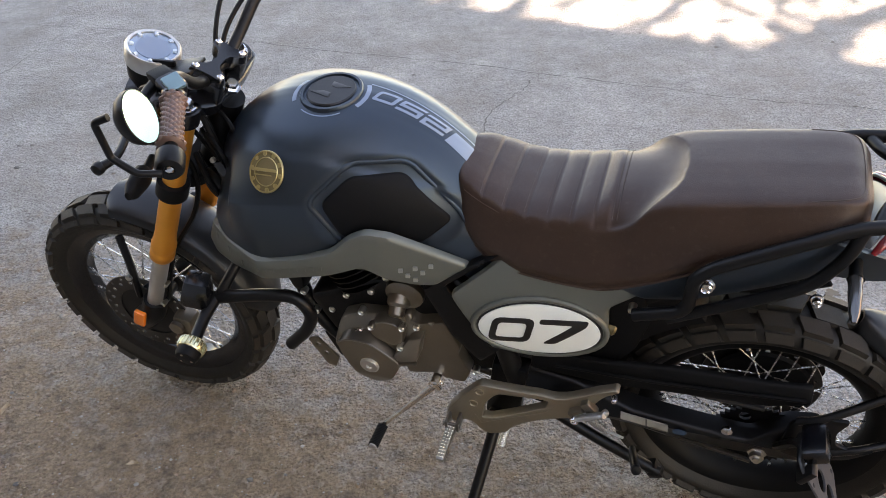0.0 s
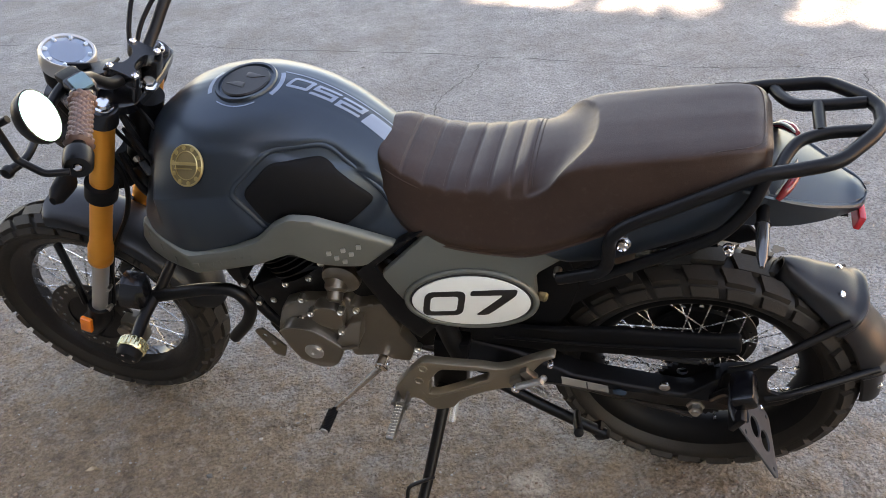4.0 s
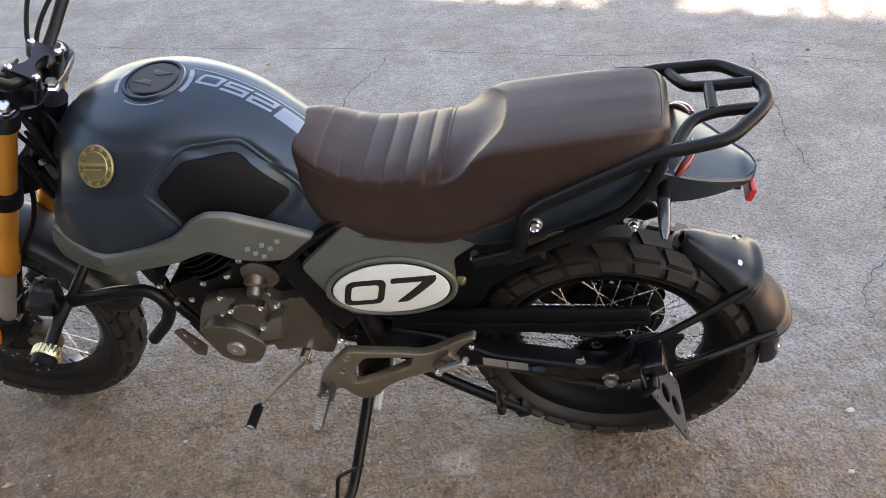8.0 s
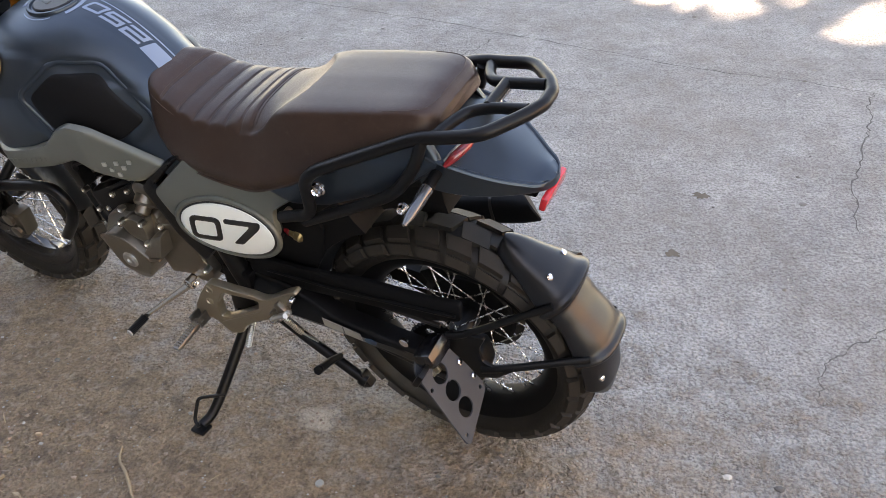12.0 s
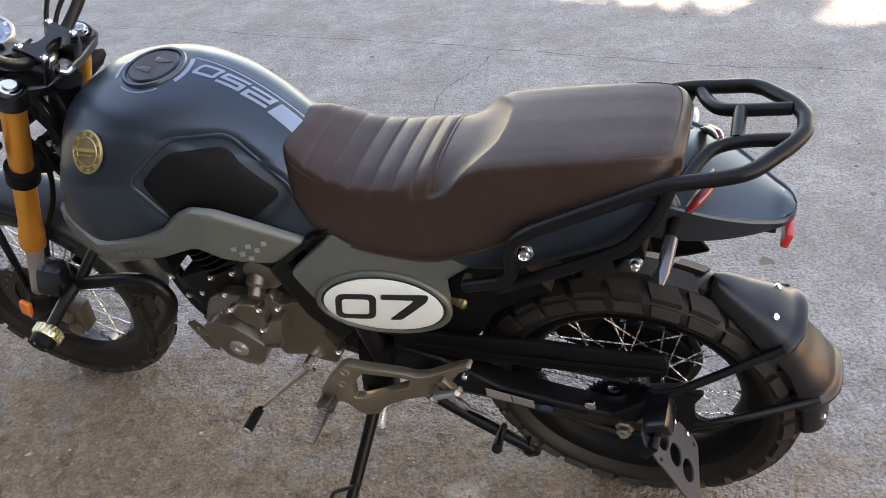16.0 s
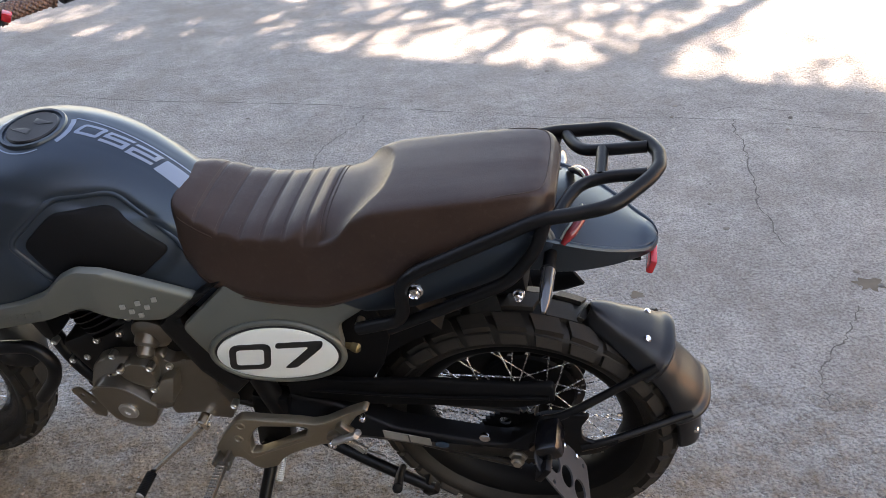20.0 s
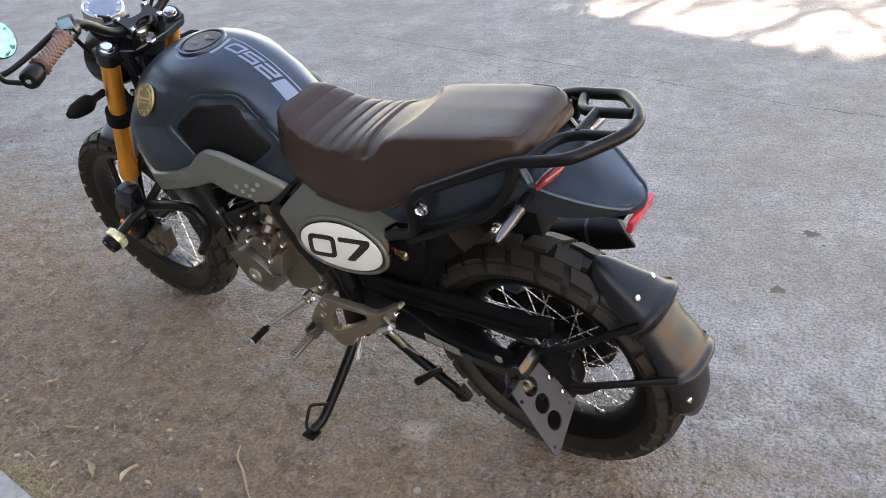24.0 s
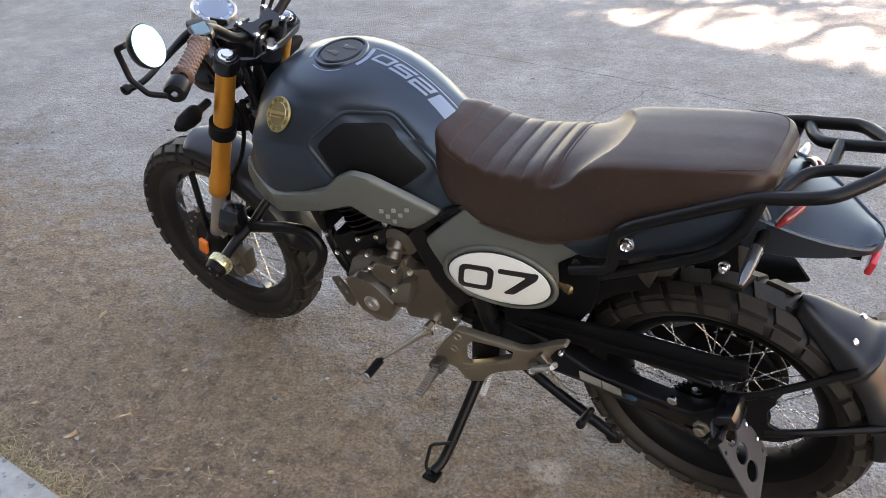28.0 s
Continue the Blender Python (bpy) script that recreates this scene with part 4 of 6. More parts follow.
for y in (0.042, -0.042):
    part("bar_riser", block((1.052, y, 0.978), (0.044, 0.028, 0.045), 0.006, (0, -26, 0)), GLOSS, bike)
    for da in (-0.024, 0.024):
        at = np.array((1.052, y, 1.004)) + UP * 0.014 + SIDE_DIR * da
        part("clamp_bolt", lathe(at, UP, [(0.0064, 0), (0.0064, 0.004), (0.0045, 0.006), (0.0035, 0.003), (0.0, 0.003)], 12), CHROME, clamp)


def to_right(bm):
    """The mirrored half of the bars, which are turned a little to the left."""
    bm = flipped(bm)
    for v in bm.verts:
        v.co.x += 0.08 * abs(v.co.y)
        v.co.z -= 0.03 * abs(v.co.y)
    return bm


def along_bar(s):
    a, b = np.array((0.995, 0.20, 1.084)), np.array((0.905, 0.365, 1.073))
    return a + (b - a) * s


GDIR = along_bar(1) - along_bar(0)
GDIR = GDIR / np.linalg.norm(GDIR)


def grip_mesh():
    d, a, b = axes(GDIR)
    o = along_bar(0.16)
    L = 0.118
    secs = []
    for i in range(97):
        s = i / 96
        sec = []
        for j in range(72):
            w = 2 * math.pi * j / 72
            pat = abs(math.sin(4.5 * w + s * L * 250)) * abs(math.sin(4.5 * w - s * L * 250))
            r = 0.0146 + 0.0042 * pat ** 0.6 + (0.004 if s < 0.08 or s > 0.94 else 0)
            sec.append(o + d * s * L + r * (math.cos(w) * a + math.sin(w) * b))
        secs.append(sec)
    return rings(secs)


for q in (1, -1):
    g = grip_mesh()
    if q < 0:
        g = to_right(g)
    part("grip", g, GRIP, bike, "brown diamond-pattern leather grip", sharp=80)
    e = lathe(along_bar(0.88), GDIR, [(0.018, 0), (0.0215, 0.004), (0.0215, 0.03), (0.018, 0.036), (0.008, 0.036), (0.007, 0.032), (0.0, 0.032)], 24)
    part("bar_end", e if q > 0 else to_right(e), BLACK, bike, "black bar end weight")
    e = lathe(along_bar(0.88) + GDIR * 0.030, GDIR, [(0.0065, 0.0), (0.0065, 0.006), (0.004, 0.007), (0.0, 0.006)], 6)
    part("bar_end_bolt", e if q > 0 else to_right(e), CHROME, bike)
    sw = merge(tube([along_bar(-0.06), along_bar(0.14)], [0.021, 0.024, 0.024, 0.02], 16, smooth=False), block(along_bar(0.03) + (0.002, 0, 0.006), (0.044, 0.036, 0.030), 0.008, (0, -20, -28)))
    part("switch_box", sw if q > 0 else to_right(sw), GLOSS, bike, "glossy black handlebar switch box")
    lv = tube([along_bar(-0.12) + (0.03, 0, 0.0), along_bar(0.1) + (0.055, 0, -0.004), along_bar(0.5) + (0.072, 0.01, -0.006), along_bar(0.9) + (0.085, 0.012, -0.002), (1.010, 0.395, 1.071)], [0.011, 0.009, 0.0065, 0.0062, 0.0075], 10)
    lv = merge(lv, lathe((1.010, 0.393, 1.071), (0, 1, 0), [(0.002, -0.01), (0.009, -0.006), (0.0105, 0), (0.009, 0.006), (0.002, 0.01)], 12))
    part("lever", lv if q > 0 else to_right(lv), BLACK, bike, "black clutch lever" if q > 0 else "black brake lever")
    pk = block(along_bar(-0.1) + (0.018, 0, 0.004), (0.05, 0.035, 0.03), 0.006, (0, 0, -28))
    part("lever_perch", pk if q > 0 else to_right(pk), MATT, bike)

# bar-end mirrors
MC, MN = np.array((0.906, 0.387, 1.168)), np.array((-0.92, -0.25, 0.30))
for q in (1, -1):
    s = tube([(0.903, 0.388, 1.074), (0.93, 0.405, 1.082), (0.965, 0.405, 1.105), (0.966, 0.407, 1.165), (0.945, 0.40, 1.172)], 0.0056, 10, bend=0.007)
    h = lathe(MC, MN, [(0.0, -0.024), (0.024, -0.022), (0.034, -0.013), (0.0385, -0.002), (0.0385, 0.004), (0.0368, 0.005), (0.0368, 0.003), (0.0, 0.003)], 40)
    g = lathe(MC, MN, [(0.0, 0.0035), (0.0366, 0.0035), (0.0366, 0.0045), (0.0, 0.0045)], 40)
    pts = [s, h, g] if q > 0 else [to_right(s), to_right(h), to_right(g)]
    mm = part("bar_end_mirror", pts[1], BLACK, bike, "round black bar-end mirror")
    part("mirror_arm", pts[0], BLACK, mm)
    part("mirror_glass", pts[2], MIRROR, mm, "mirror glass reflecting bright sky")

# gauge and headlamp
GC, GN = np.array((1.184, 0.0, 1.027)), np.array((-0.40, 0.0, 0.917))
gauge = part("gauge", lathe(GC, GN, [(0.0, -0.075), (0.035, -0.075), (0.044, -0.06), (0.0475, -0.03), (0.0475, -0.004), (0.0, -0.004)], 40), MATT, bike, "round black instrument gauge")
part("bezel", lathe(GC, GN, [(0.0480, -0.026), (0.0510, -0.024), (0.0510, 0.004), (0.048, 0.008), (0.0440, 0.006), (0.0440, 0.0), (0.048, -0.02)], 48), ALU, gauge, "brushed silver bezel")
part("dial_glass", lathe(GC, GN, [(0.0, 0.0), (0.0438, 0.0), (0.0438, 0.002), (0.0, 0.003)], 40), GAUGE, gauge, "gauge glass with sky blue painted in")
_d, _a1, _a2 = axes(GN)
part("dial_ring", lathe(GC, GN, [(0.0285, 0.0030), (0.0315, 0.0028), (0.0315, 0.0036), (0.0285, 0.0038)], 40), SILVERINK, gauge)
for i in range(8):
    w = 2 * math.pi * (i + 0.5) / 8
    p0, p1 = (GC + GN * 0.0035 + r * (math.cos(w) * _a1 + math.sin(w) * _a2) for r in (0.035, 0.0425))
    part("dial_mark", tube([p0, p1], [0.0035, 0.0050], 6, smooth=False), DIALPALE, gauge, "pale blue dial segment")
part("gauge_bracket", merge(block((1.12, 0.0, 0.985), (0.09, 0.05, 0.012), 0.003, (0, 10, 0)), block((1.15, 0.03, 1.0), (0.06, 0.006, 0.05), 0.002)), BLACK, bike)
lamp = part("headlamp", lathe((1.160, 0, 0.895), (1, 0, 0.03), [(0.0, 0.0), (0.032, 0.004), (0.06, 0.016), (0.075, 0.04), (0.080, 0.07), (0.080, 0.085), (0.076, 0.087)], 40), GLOSS, bike, "round black headlamp")
part("headlamp_lens", lathe((1.246, 0, 0.897), (1, 0, 0.03), [(0.075, 0.0), (0.065, 0.010), (0.04, 0.018), (0.0, 0.020)], 40), LENSGREY, lamp)


def signal(base, tip, r=0.015):
    base, tip = np.array(base), np.array(tip)
    d = tip - base
    L = np.linalg.norm(d)
    st = lathe(base, d, [(0.010, 0), (0.010, L * 0.30), (0.013, L * 0.36)], 12)
    b = lathe(base, d, [(0.012, L * 0.34), (r, L * 0.45), (r, L * 0.60), (r * 0.82, L * 0.85), (r * 0.35, L)], 14)
    return st, b


for q in (1, -1):
    st, b = signal((1.195, 0.095, 0.842), (1.160, 0.222, 0.852), 0.019)
    for v in b.verts:
        v.co.z = 0.847 + (v.co.z - 0.847) * 1.25
        v.co.x = 1.178 + (v.co.x - 1.178) * 0.8
    sg = part("front_indicator", st if q > 0 else flipped(st), MATT, bike, "black front indicator")
    part("indicator_lens", b if q > 0 else flipped(b), MATT, sg)
    st, b = signal((-0.064, 0.085, 0.828), (-0.062, 0.208, 0.808), 0.0105)
    sg = part("rear_indicator", st if q > 0 else flipped(st), MATT, bike, "slim rear indicator with chrome tip")
    part("indicator_lens", b if q > 0 else flipped(b), LENSGREY, sg, "clear chromed indicator lens")

# ---- rack ----
RAIL = [(0.255, 0.150, 0.685), (0.17, 0.158, 0.722), (0.166, 0.158, 0.800), (0.14, 0.154, 0.825), (0.03, 0.134, 0.875), (-0.05, 0.118, 0.908), (-0.105, 0.112, 0.914), (-0.156, 0.105, 0.924), (-0.206, 0.048, 0.934), (-0.2205, 0.018, 0.935), (-0.2205, 0.0, 0.935)]
RAIL2 = [np.array(q) * (1, -1, 1) for q in reversed(RAIL[:-1])]
rack = part("luggage_rack", rear_shift(tube(RAIL + RAIL2, 0.0112, 14, bend=0.026), 0.008), BLACK, bike, "black tubular luggage rack")
for q in (1, -1):
    part("rack_arm", rear_shift(tube([np.array(p) * (1, q, 1) for p in ((-0.074, 0.110, 0.908), (-0.086, 0.076, 0.912), (-0.104, 0.046, 0.918), (-0.142, 0.036, 0.926), (-0.203, 0.036, 0.934))], 0.0098, 12, bend=0.045), 0.008), BLACK, rack)
    part("rack_strut", tube([np.array(p) * (1, q, 1) for p in ((0.20, 0.150, 0.690), (0.08, 0.142, 0.752), (-0.005, 0.136, 0.80), (-0.045, 0.124, 0.858), (-0.058, 0.114, 0.905))], 0.0105, 12, bend=0.03), BLACK, rack)
    for at, k in (((0.146, 0.146, 0.781), 1.0), ((-0.018, 0.138, 0.778), 0.72)):
        part("rack_bolt", lathe(np.array(at) * (1, q, 1), (0, q, 0), [(0.0135 * k, 0), (0.0135 * k, 0.004), (0.0105 * k, 0.005), (0.0105 * k, 0.013), (0.008 * k, 0.015), (0.006 * k, 0.011), (0.0, 0.011)], 16), CHROME, rack)
part("rack_crossbar", rear_shift(tube([(-0.135, 0.036, 0.926), (-0.135, -0.036, 0.926)], 0.0098, 12, smooth=False), 0.008), BLACK, rack)

# tail lamp
part("tail_lamp", block((-0.2215, -0.010, 0.753), (0.012, 0.092, 0.028), 0.004, (0, -14, 0)), RED, bike, "red tail lamp lens")
part("tail_underside", panel([(-0.02, 0.775), (-0.20, 0.760), (-0.205, 0.757), (-0.06, 0.757)], lambda x, z: 0.03, 0.10, 0.02, 0.006), MATT, bike)
MUF = [((0.42, -0.16, 0.36), 0.030, 0.030, 0.0), ((0.36, -0.19, 0.383), 0.046, 0.040, 0.0), ((0.30, -0.205, 0.405), 0.048, 0.043, 0.0), ((0.0, -0.242, 0.474), 0.046, 0.038, 0.16), ((-0.06, -0.243, 0.487), 0.044, 0.032, 0.4), ((-0.096, -0.243, 0.497), 0.040, 0.026, 0.7), ((-0.099, -0.243, 0.498), 0.037, 0.023, 0.7)]


def muffler_ring(c, hy, hz, cut):
    """A squarish section whose upper and outer sides are drawn forward by cut."""
    ring = []
    for w in np.linspace(0, 2 * math.pi, 28, endpoint=False):
        y, z = (math.copysign(abs(v) ** 0.55, v) for v in (math.cos(w), math.sin(w)))
        ring.append(np.array(c) + (cut * (hz * z - 1.3 * hy * (y - 1)), hy * y, hz * z))
    return ring


muffler = part("muffler", rings([muffler_ring(*m) for m in MUF]), MATT, bike, "black exhaust muffler")
part("muffler_band", rings([muffler_ring((0.006, -0.2415, 0.4727), 0.0472, 0.0393, 0.16), muffler_ring((-0.001, -0.242, 0.4742), 0.0472, 0.0392, 0.16)]), DARKSTEEL, muffler)
part("exhaust_pipe", tube([(0.92, -0.06, 0.56), (0.98, -0.12, 0.46), (0.92, -0.15, 0.30), (0.70, -0.16, 0.27), (0.50, -0.16, 0.33), (0.41, -0.16, 0.362)], 0.020, 14), DARKSTEEL, muffler)
for q in (1, -1):
    l = tube([(-0.082, 0.097, 0.846), (-0.094, 0.084, 0.858), (-0.106, 0.062, 0.867), (-0.114, 0.040, 0.873)], [0.004, 0.0085, 0.0085, 0.004], 12)
    lens = part("side_tail_lamp", l if q > 0 else flipped(l), DARKRED, bike, "red side tail lamp strip")
    l = tube([(-0.079, 0.092, 0.853), (-0.090, 0.078, 0.865), (-0.101, 0.056, 0.874), (-0.108, 0.036, 0.879)], [0.002, 0.0032, 0.0032, 0.002], 8)
    part("lamp_bezel", l if q > 0 else flipped(l), STUD, lens, "pale lamp bezel")

# ---- rear hugger ----
def hugger():
    """Three overlapping shells: each swells to a lip and drops to the next."""
    secs = []
    for a in np.linspace(112, 185, 110):
        k = radians(a)
        lip = 0.0
        for at in (138.5, 162.5):
            lip += float(smooth((a - at + 17) / 15)) * (1 - float(smooth((a - at) / 2.2)))
        roll = sum(math.exp(-((a - at + 1.2) / 1.6) ** 2) for at in (138.5, 162.5))
        end = min(1, math.sqrt(max(0, (a - 111.8) / 24)), 0.45 + (185.2 - a) / 13)
        sec = []
        for s in np.linspace(-1, 1, 27):
            w = 0.0665 * (0.16 + 0.84 * end) + 0.008 * lip + 0.008 * roll
            y = w * math.sin(s * 1.4) / math.sin(1.4)
            crown = 1 - abs(s) ** 2.6
            r = 0.309 - 0.004 * float(smooth((a - 140) / 30)) + (0.040 * (0.72 + 0.28 * end) + 0.016 * lip + 0.010 * roll) * crown
            sec.append((r, y))
        secs.append([REAR + (r * math.cos(k), y, r * math.sin(k)) for r, y in sec + [(r - 0.005, y * 0.94) for r, y in reversed(sec)]])
    return rings(secs)


hug = part("rear_fender", hugger(), FENDER, bike, "satin black ribbed rear fender")
for a, y in ((130, 0.034), (130, -0.034), (172, 0.050)):
    k = radians(a)
    d = np.array((math.cos(k), y * 7, math.sin(k)))
    part("fender_bolt", lathe(REAR + ((0.352 if a < 150 else 0.334) * math.cos(k), y, (0.352 if a < 150 else 0.334) * math.sin(k)), d, [(0.0065, -0.01), (0.0065, 0.003), (0.004, 0.005), (0.0, 0.004)], 12), CHROME, hug)
for q in (1, -1):
    part("fender_stay", tube([np.array(p) * (1, q, 1) for p in ((-0.05, 0.130, 0.455), (-0.10, 0.126, 0.478), (-0.245, 0.068, 0.548))], 0.0078, 10), BLACK, hug)
    part("fender_stay", tube([np.array(p) * (1, q, 1) for p in ((-0.12, 0.135, 0.388), (-0.18, 0.122, 0.405), (-0.315, 0.066, 0.428))], 0.0078, 10), BLACK, hug)
    _c = panel(rounded([(-0.04, 0.45), (-0.084, 0.478), (-0.135, 0.482), (-0.118, 0.445), (-0.122, 0.41), (-0.155, 0.40), (-0.19, 0.412), (-0.15, 0.372), (-0.08, 0.345), (-0.03, 0.36)], 0.010, 3), lambda x, z: 0.134, 0.005, 0.012, 0.002)
    part("stay_plate", _c if q > 0 else flipped(_c), BLACK, hug)

# ---- swing arm, chain guard, plate holder ----
ARM = [(0.50, 0.425), (0.36, 0.405), (0.24, 0.366), (0.11, 0.356), (0.02, 0.350), (-0.04, 0.392), (-0.10, 0.40), (-0.12, 0.36), (-0.10, 0.30), (-0.04, 0.278), (0.07, 0.272), (0.16, 0.298), (0.25, 0.318), (0.40, 0.335), (0.50, 0.36)]
arm = part("swing_arm", panel(rounded(ARM, 0.012, 3), lambda x, z: 0.122 - 0.4 * abs(z - 0.345), 0.035, 0.012, 0.007), BLACK, bike, "black swing arm")
part("swing_arm", flipped(panel(rounded(ARM, 0.012, 3), lambda x, z: 0.122, 0.035, 0.014, 0.007)), BLACK, bike)
GUARD = [(0.45, 0.485), (0.30, 0.488), (0.16, 0.500), (0.0, 0.503), (-0.068, 0.510), (-0.070, 0.470), (0.0, 0.446), (0.18, 0.432), (0.30, 0.42), (0.45, 0.43)]
guard = part("chain_guard", panel(rounded(GUARD, 0.01, 3), lambda x, z: 0.104 - 0.5 * max(0, z - 0.485), 0.004, 0.01, 0.005), MATT, bike, "black chain guard")
part("guard_rib", tube([(0.40, 0.104, 0.452), (0.18, 0.106, 0.462), (-0.06, 0.106, 0.485)], 0.004, 8), MATT, guard)
part("axle_nut", lathe((0.0, 0.122, 0.325), (0, 1, 0), [(0.018, 0), (0.018, 0.004), (0.0135, 0.005), (0.0135, 0.016), (0.008, 0.017), (0.008, 0.022), (0, 0.022)], 6), STEEL, arm, "zinc plated axle nut")
part("arm_bolt", lathe((0.062, 0.12, 0.376), (0, 1, 0), [(0.011, 0), (0.011, 0.006), (0.008, 0.008), (0, 0.008)], 10), CHROME, arm)
part("chain", merge(tube([(0.0, 0.074, 0.402), (0.60, 0.074, 0.44)], 0.007, 8, smooth=False), tube([(0.0, 0.074, 0.225), (0.60, 0.074, 0.36)], 0.007, 8, smooth=False)), DARKSTEEL, bike)
part("warning_label", panel([(0.263, 0.375), (0.170, 0.361), (0.168, 0.339), (0.262, 0.351)], lambda x, z: 0.1275, 0.0012, 0.02, 0), LABEL, arm, "small grey printed label")
part("label_rule", panel([(0.214, 0.3672), (0.211, 0.3668), (0.2095, 0.3452), (0.2125, 0.3456)], lambda x, z: 0.1279, 0.0003, 0.02, 0), INK, arm)
part("blue_sticker", panel([(0.147 + 0.014 * math.cos(k), 0.345 + 0.009 * math.sin(k)) for k in np.linspace(0, 2 * math.pi, 21)[:-1]], lambda x, z: 0.1272, 0.001, 0.02, 0), STICKER, arm, "small dark blue oval sticker")

PL = np.array((-0.100, 0.213, 0.409))
e1 = np.array((0.0, 1.0, 0.02))
e2 = np.array((-0.50, 0.02, -0.865))
e1 /= np.linalg.norm(e1)
e2 /= np.linalg.norm(e2)
e3 = np.cross(e1, e2)


def plate_holder():
    line = rounded([(-0.047, -0.085), (0.030, -0.105), (0.045, -0.088), (0.050, 0.092), (0.042, 0.100), (-0.064, 0.064), (-0.069, 0.048), (-0.064, 0.0)], 0.006, 3)
    bm = panel([(a, b) for a, b in line], lambda x, z: 0.0, 0.003, 0.012, 0.0008, holes=[arc((0.0, h), 0.0200, 0, 360, 25)[:-1] for h in (-0.045, 0.0, 0.045)] + [arc(q, 0.0042, 0, 360, 11)[:-1] for q in ((-0.056, 0.050), (0.038, -0.040), (0.038, 0.080))])
    for v in bm.verts:
        p = PL + e1 * v.co.x + e2 * v.co.z + e3 * v.co.y
        v.co = Vector(p)
    bmesh.ops.recalc_face_normals(bm, faces=bm.faces)
    return bm


ph = part("plate_holder", plate_holder(), GREYPLATE, bike, "grey drilled plate holder")
part("plate_bracket", merge(tube([(-0.03, 0.125, 0.36), (-0.05, 0.16, 0.43), (-0.06, 0.20, 0.475)], 0.009, 8), block((-0.062, 0.215, 0.478), (0.012, 0.10, 0.04), 0.003, (0, -28, 0))), BLACK, bike)
part("plate_lamp", merge(block((-0.070, 0.213, 0.512), (0.044, 0.066, 0.036), 0.012, (0, 25, 0))), GLOSS, bike, "black plate lamp housing")
for a, b in ((0.026, -0.082), (-0.050, -0.024), (-0.057, 0.020)):
    part("plate_bolt", lathe(PL + e1 * a + e2 * b, -e3 if e3[0] > 0 else e3, [(0.0065, -0.002), (0.0065, 0.005), (0.004, 0.007), (0, 0.007)], 10), CHROME, ph)

# ---- engine ----
ENGB = [(0.95, 0.50), (0.90, 0.39), (0.86, 0.36), (0.80, 0.33), (0.62, 0.345), (0.52, 0.36), (0.50, 0.46), (0.56, 0.56), (0.66, 0.60), (0.80, 0.58), (0.90, 0.52)]
engine = part("crankcase", panel(rounded(ENGB, 0.03, 4), lambda x, z: 0.075, 0.15, 0.02, 0.012), BLACK, bike, "black crankcase")
CYL = np.array((0.80, 0, 0.52)), np.array((0.45, 0, 0.893))
cyl = part("cylinder", lathe(CYL[0], CYL[1], [(0.07, 0), (0.07, 0.15), (0.06, 0.19), (0.03, 0.2)], 28), BLACK, bike, "black finned cylinder")
for i in range(8):
    part("fin", lathe(CYL[0] + CYL[1] * (0.03 + i * 0.015), CYL[1], [(0.068, 0), (0.092, 0.001), (0.092, 0.004), (0.068, 0.005)], 20), BLACK, cyl)
STATOR = [(0.858, 0.448), (0.852, 0.415), (0.838, 0.375), (0.820, 0.343), (0.798, 0.322), (0.770, 0.326), (0.748, 0.348), (0.732, 0.376), (0.722, 0.398), (0.722, 0.414), (0.734, 0.426), (0.772, 0.458), (0.800, 0.466), (0.834, 0.463)]
part("stator_cover", panel(rounded(STATOR, 0.010, 4), lambda x, z: 0.150 - 0.35 * max(0, 0.36 - z), 0.06, 0.008, 0.004), BRONZE, bike, "bronze stator cover")
cover = part("clutch_cover", panel(rounded([(0.880, 0.405), (0.858, 0.482), (0.815, 0.502), (0.78, 0.505), (0.70, 0.52), (0.68, 0.44), (0.74, 0.38), (0.83, 0.38)], 0.012, 4), lambda x, z: 0.124 - 0.35 * max(0, z - 0.44), 0.06, 0.010, 0.004), BRONZE, bike, "bronze upper engine cover")
part("cover_rim", tube([(0.857, 0.1485, 0.447), (0.834, 0.1485, 0.462), (0.800, 0.1485, 0.465), (0.772, 0.1485, 0.457), (0.734, 0.1485, 0.426), (0.722, 0.1485, 0.414)], 0.0020, 8), BRONZE, cover)
rnd = part("round_cover", panel(rounded([(x + 0.010, z) for x, z in ((0.775, 0.482), (0.765, 0.508), (0.737, 0.524), (0.706, 0.520), (0.697, 0.49), (0.702, 0.462), (0.722, 0.452), (0.755, 0.462))], 0.014, 4), lambda x, z: 0.134, 0.03, 0.010, 0.004), BRONZE, bike, "bronze round inspection cover")
part("cover_plug", lathe((0.789, 0.146, 0.395), (0, 1, 0), [(0.0215, 0), (0.0215, 0.007), (0.018, 0.010), (0.007, 0.010), (0.006, 0.006), (0, 0.006)], 24), ALU, bike, "polished cover plug")
part("starter_cover", panel(rounded([(0.734, 0.428), (0.720, 0.412), (0.682, 0.424), (0.668, 0.488), (0.698, 0.478)], 0.003, 3), lambda x, z: 0.146 - 0.25 * max(0, z - 0.43), 0.05, 0.012, 0.003), BRONZE, bike)
part("starter_ledge", block((0.700, 0.138, 0.421), (0.040, 0.030, 0.006), 0.0015, (0, 16, 0)), BRONZE, bike)
part("sprocket_cover", panel(rounded([(0.70, 0.510), (0.685, 0.500), (0.627, 0.518), (0.597, 0.447), (0.604, 0.427), (0.580, 0.375), (0.596, 0.335), (0.639, 0.337), (0.654, 0.349), (0.724, 0.334), (0.74, 0.40)], 0.008, 4), lambda x, z: 0.104, 0.06, 0.014, 0.003), BRONZE, bike, "bronze sprocket cover")
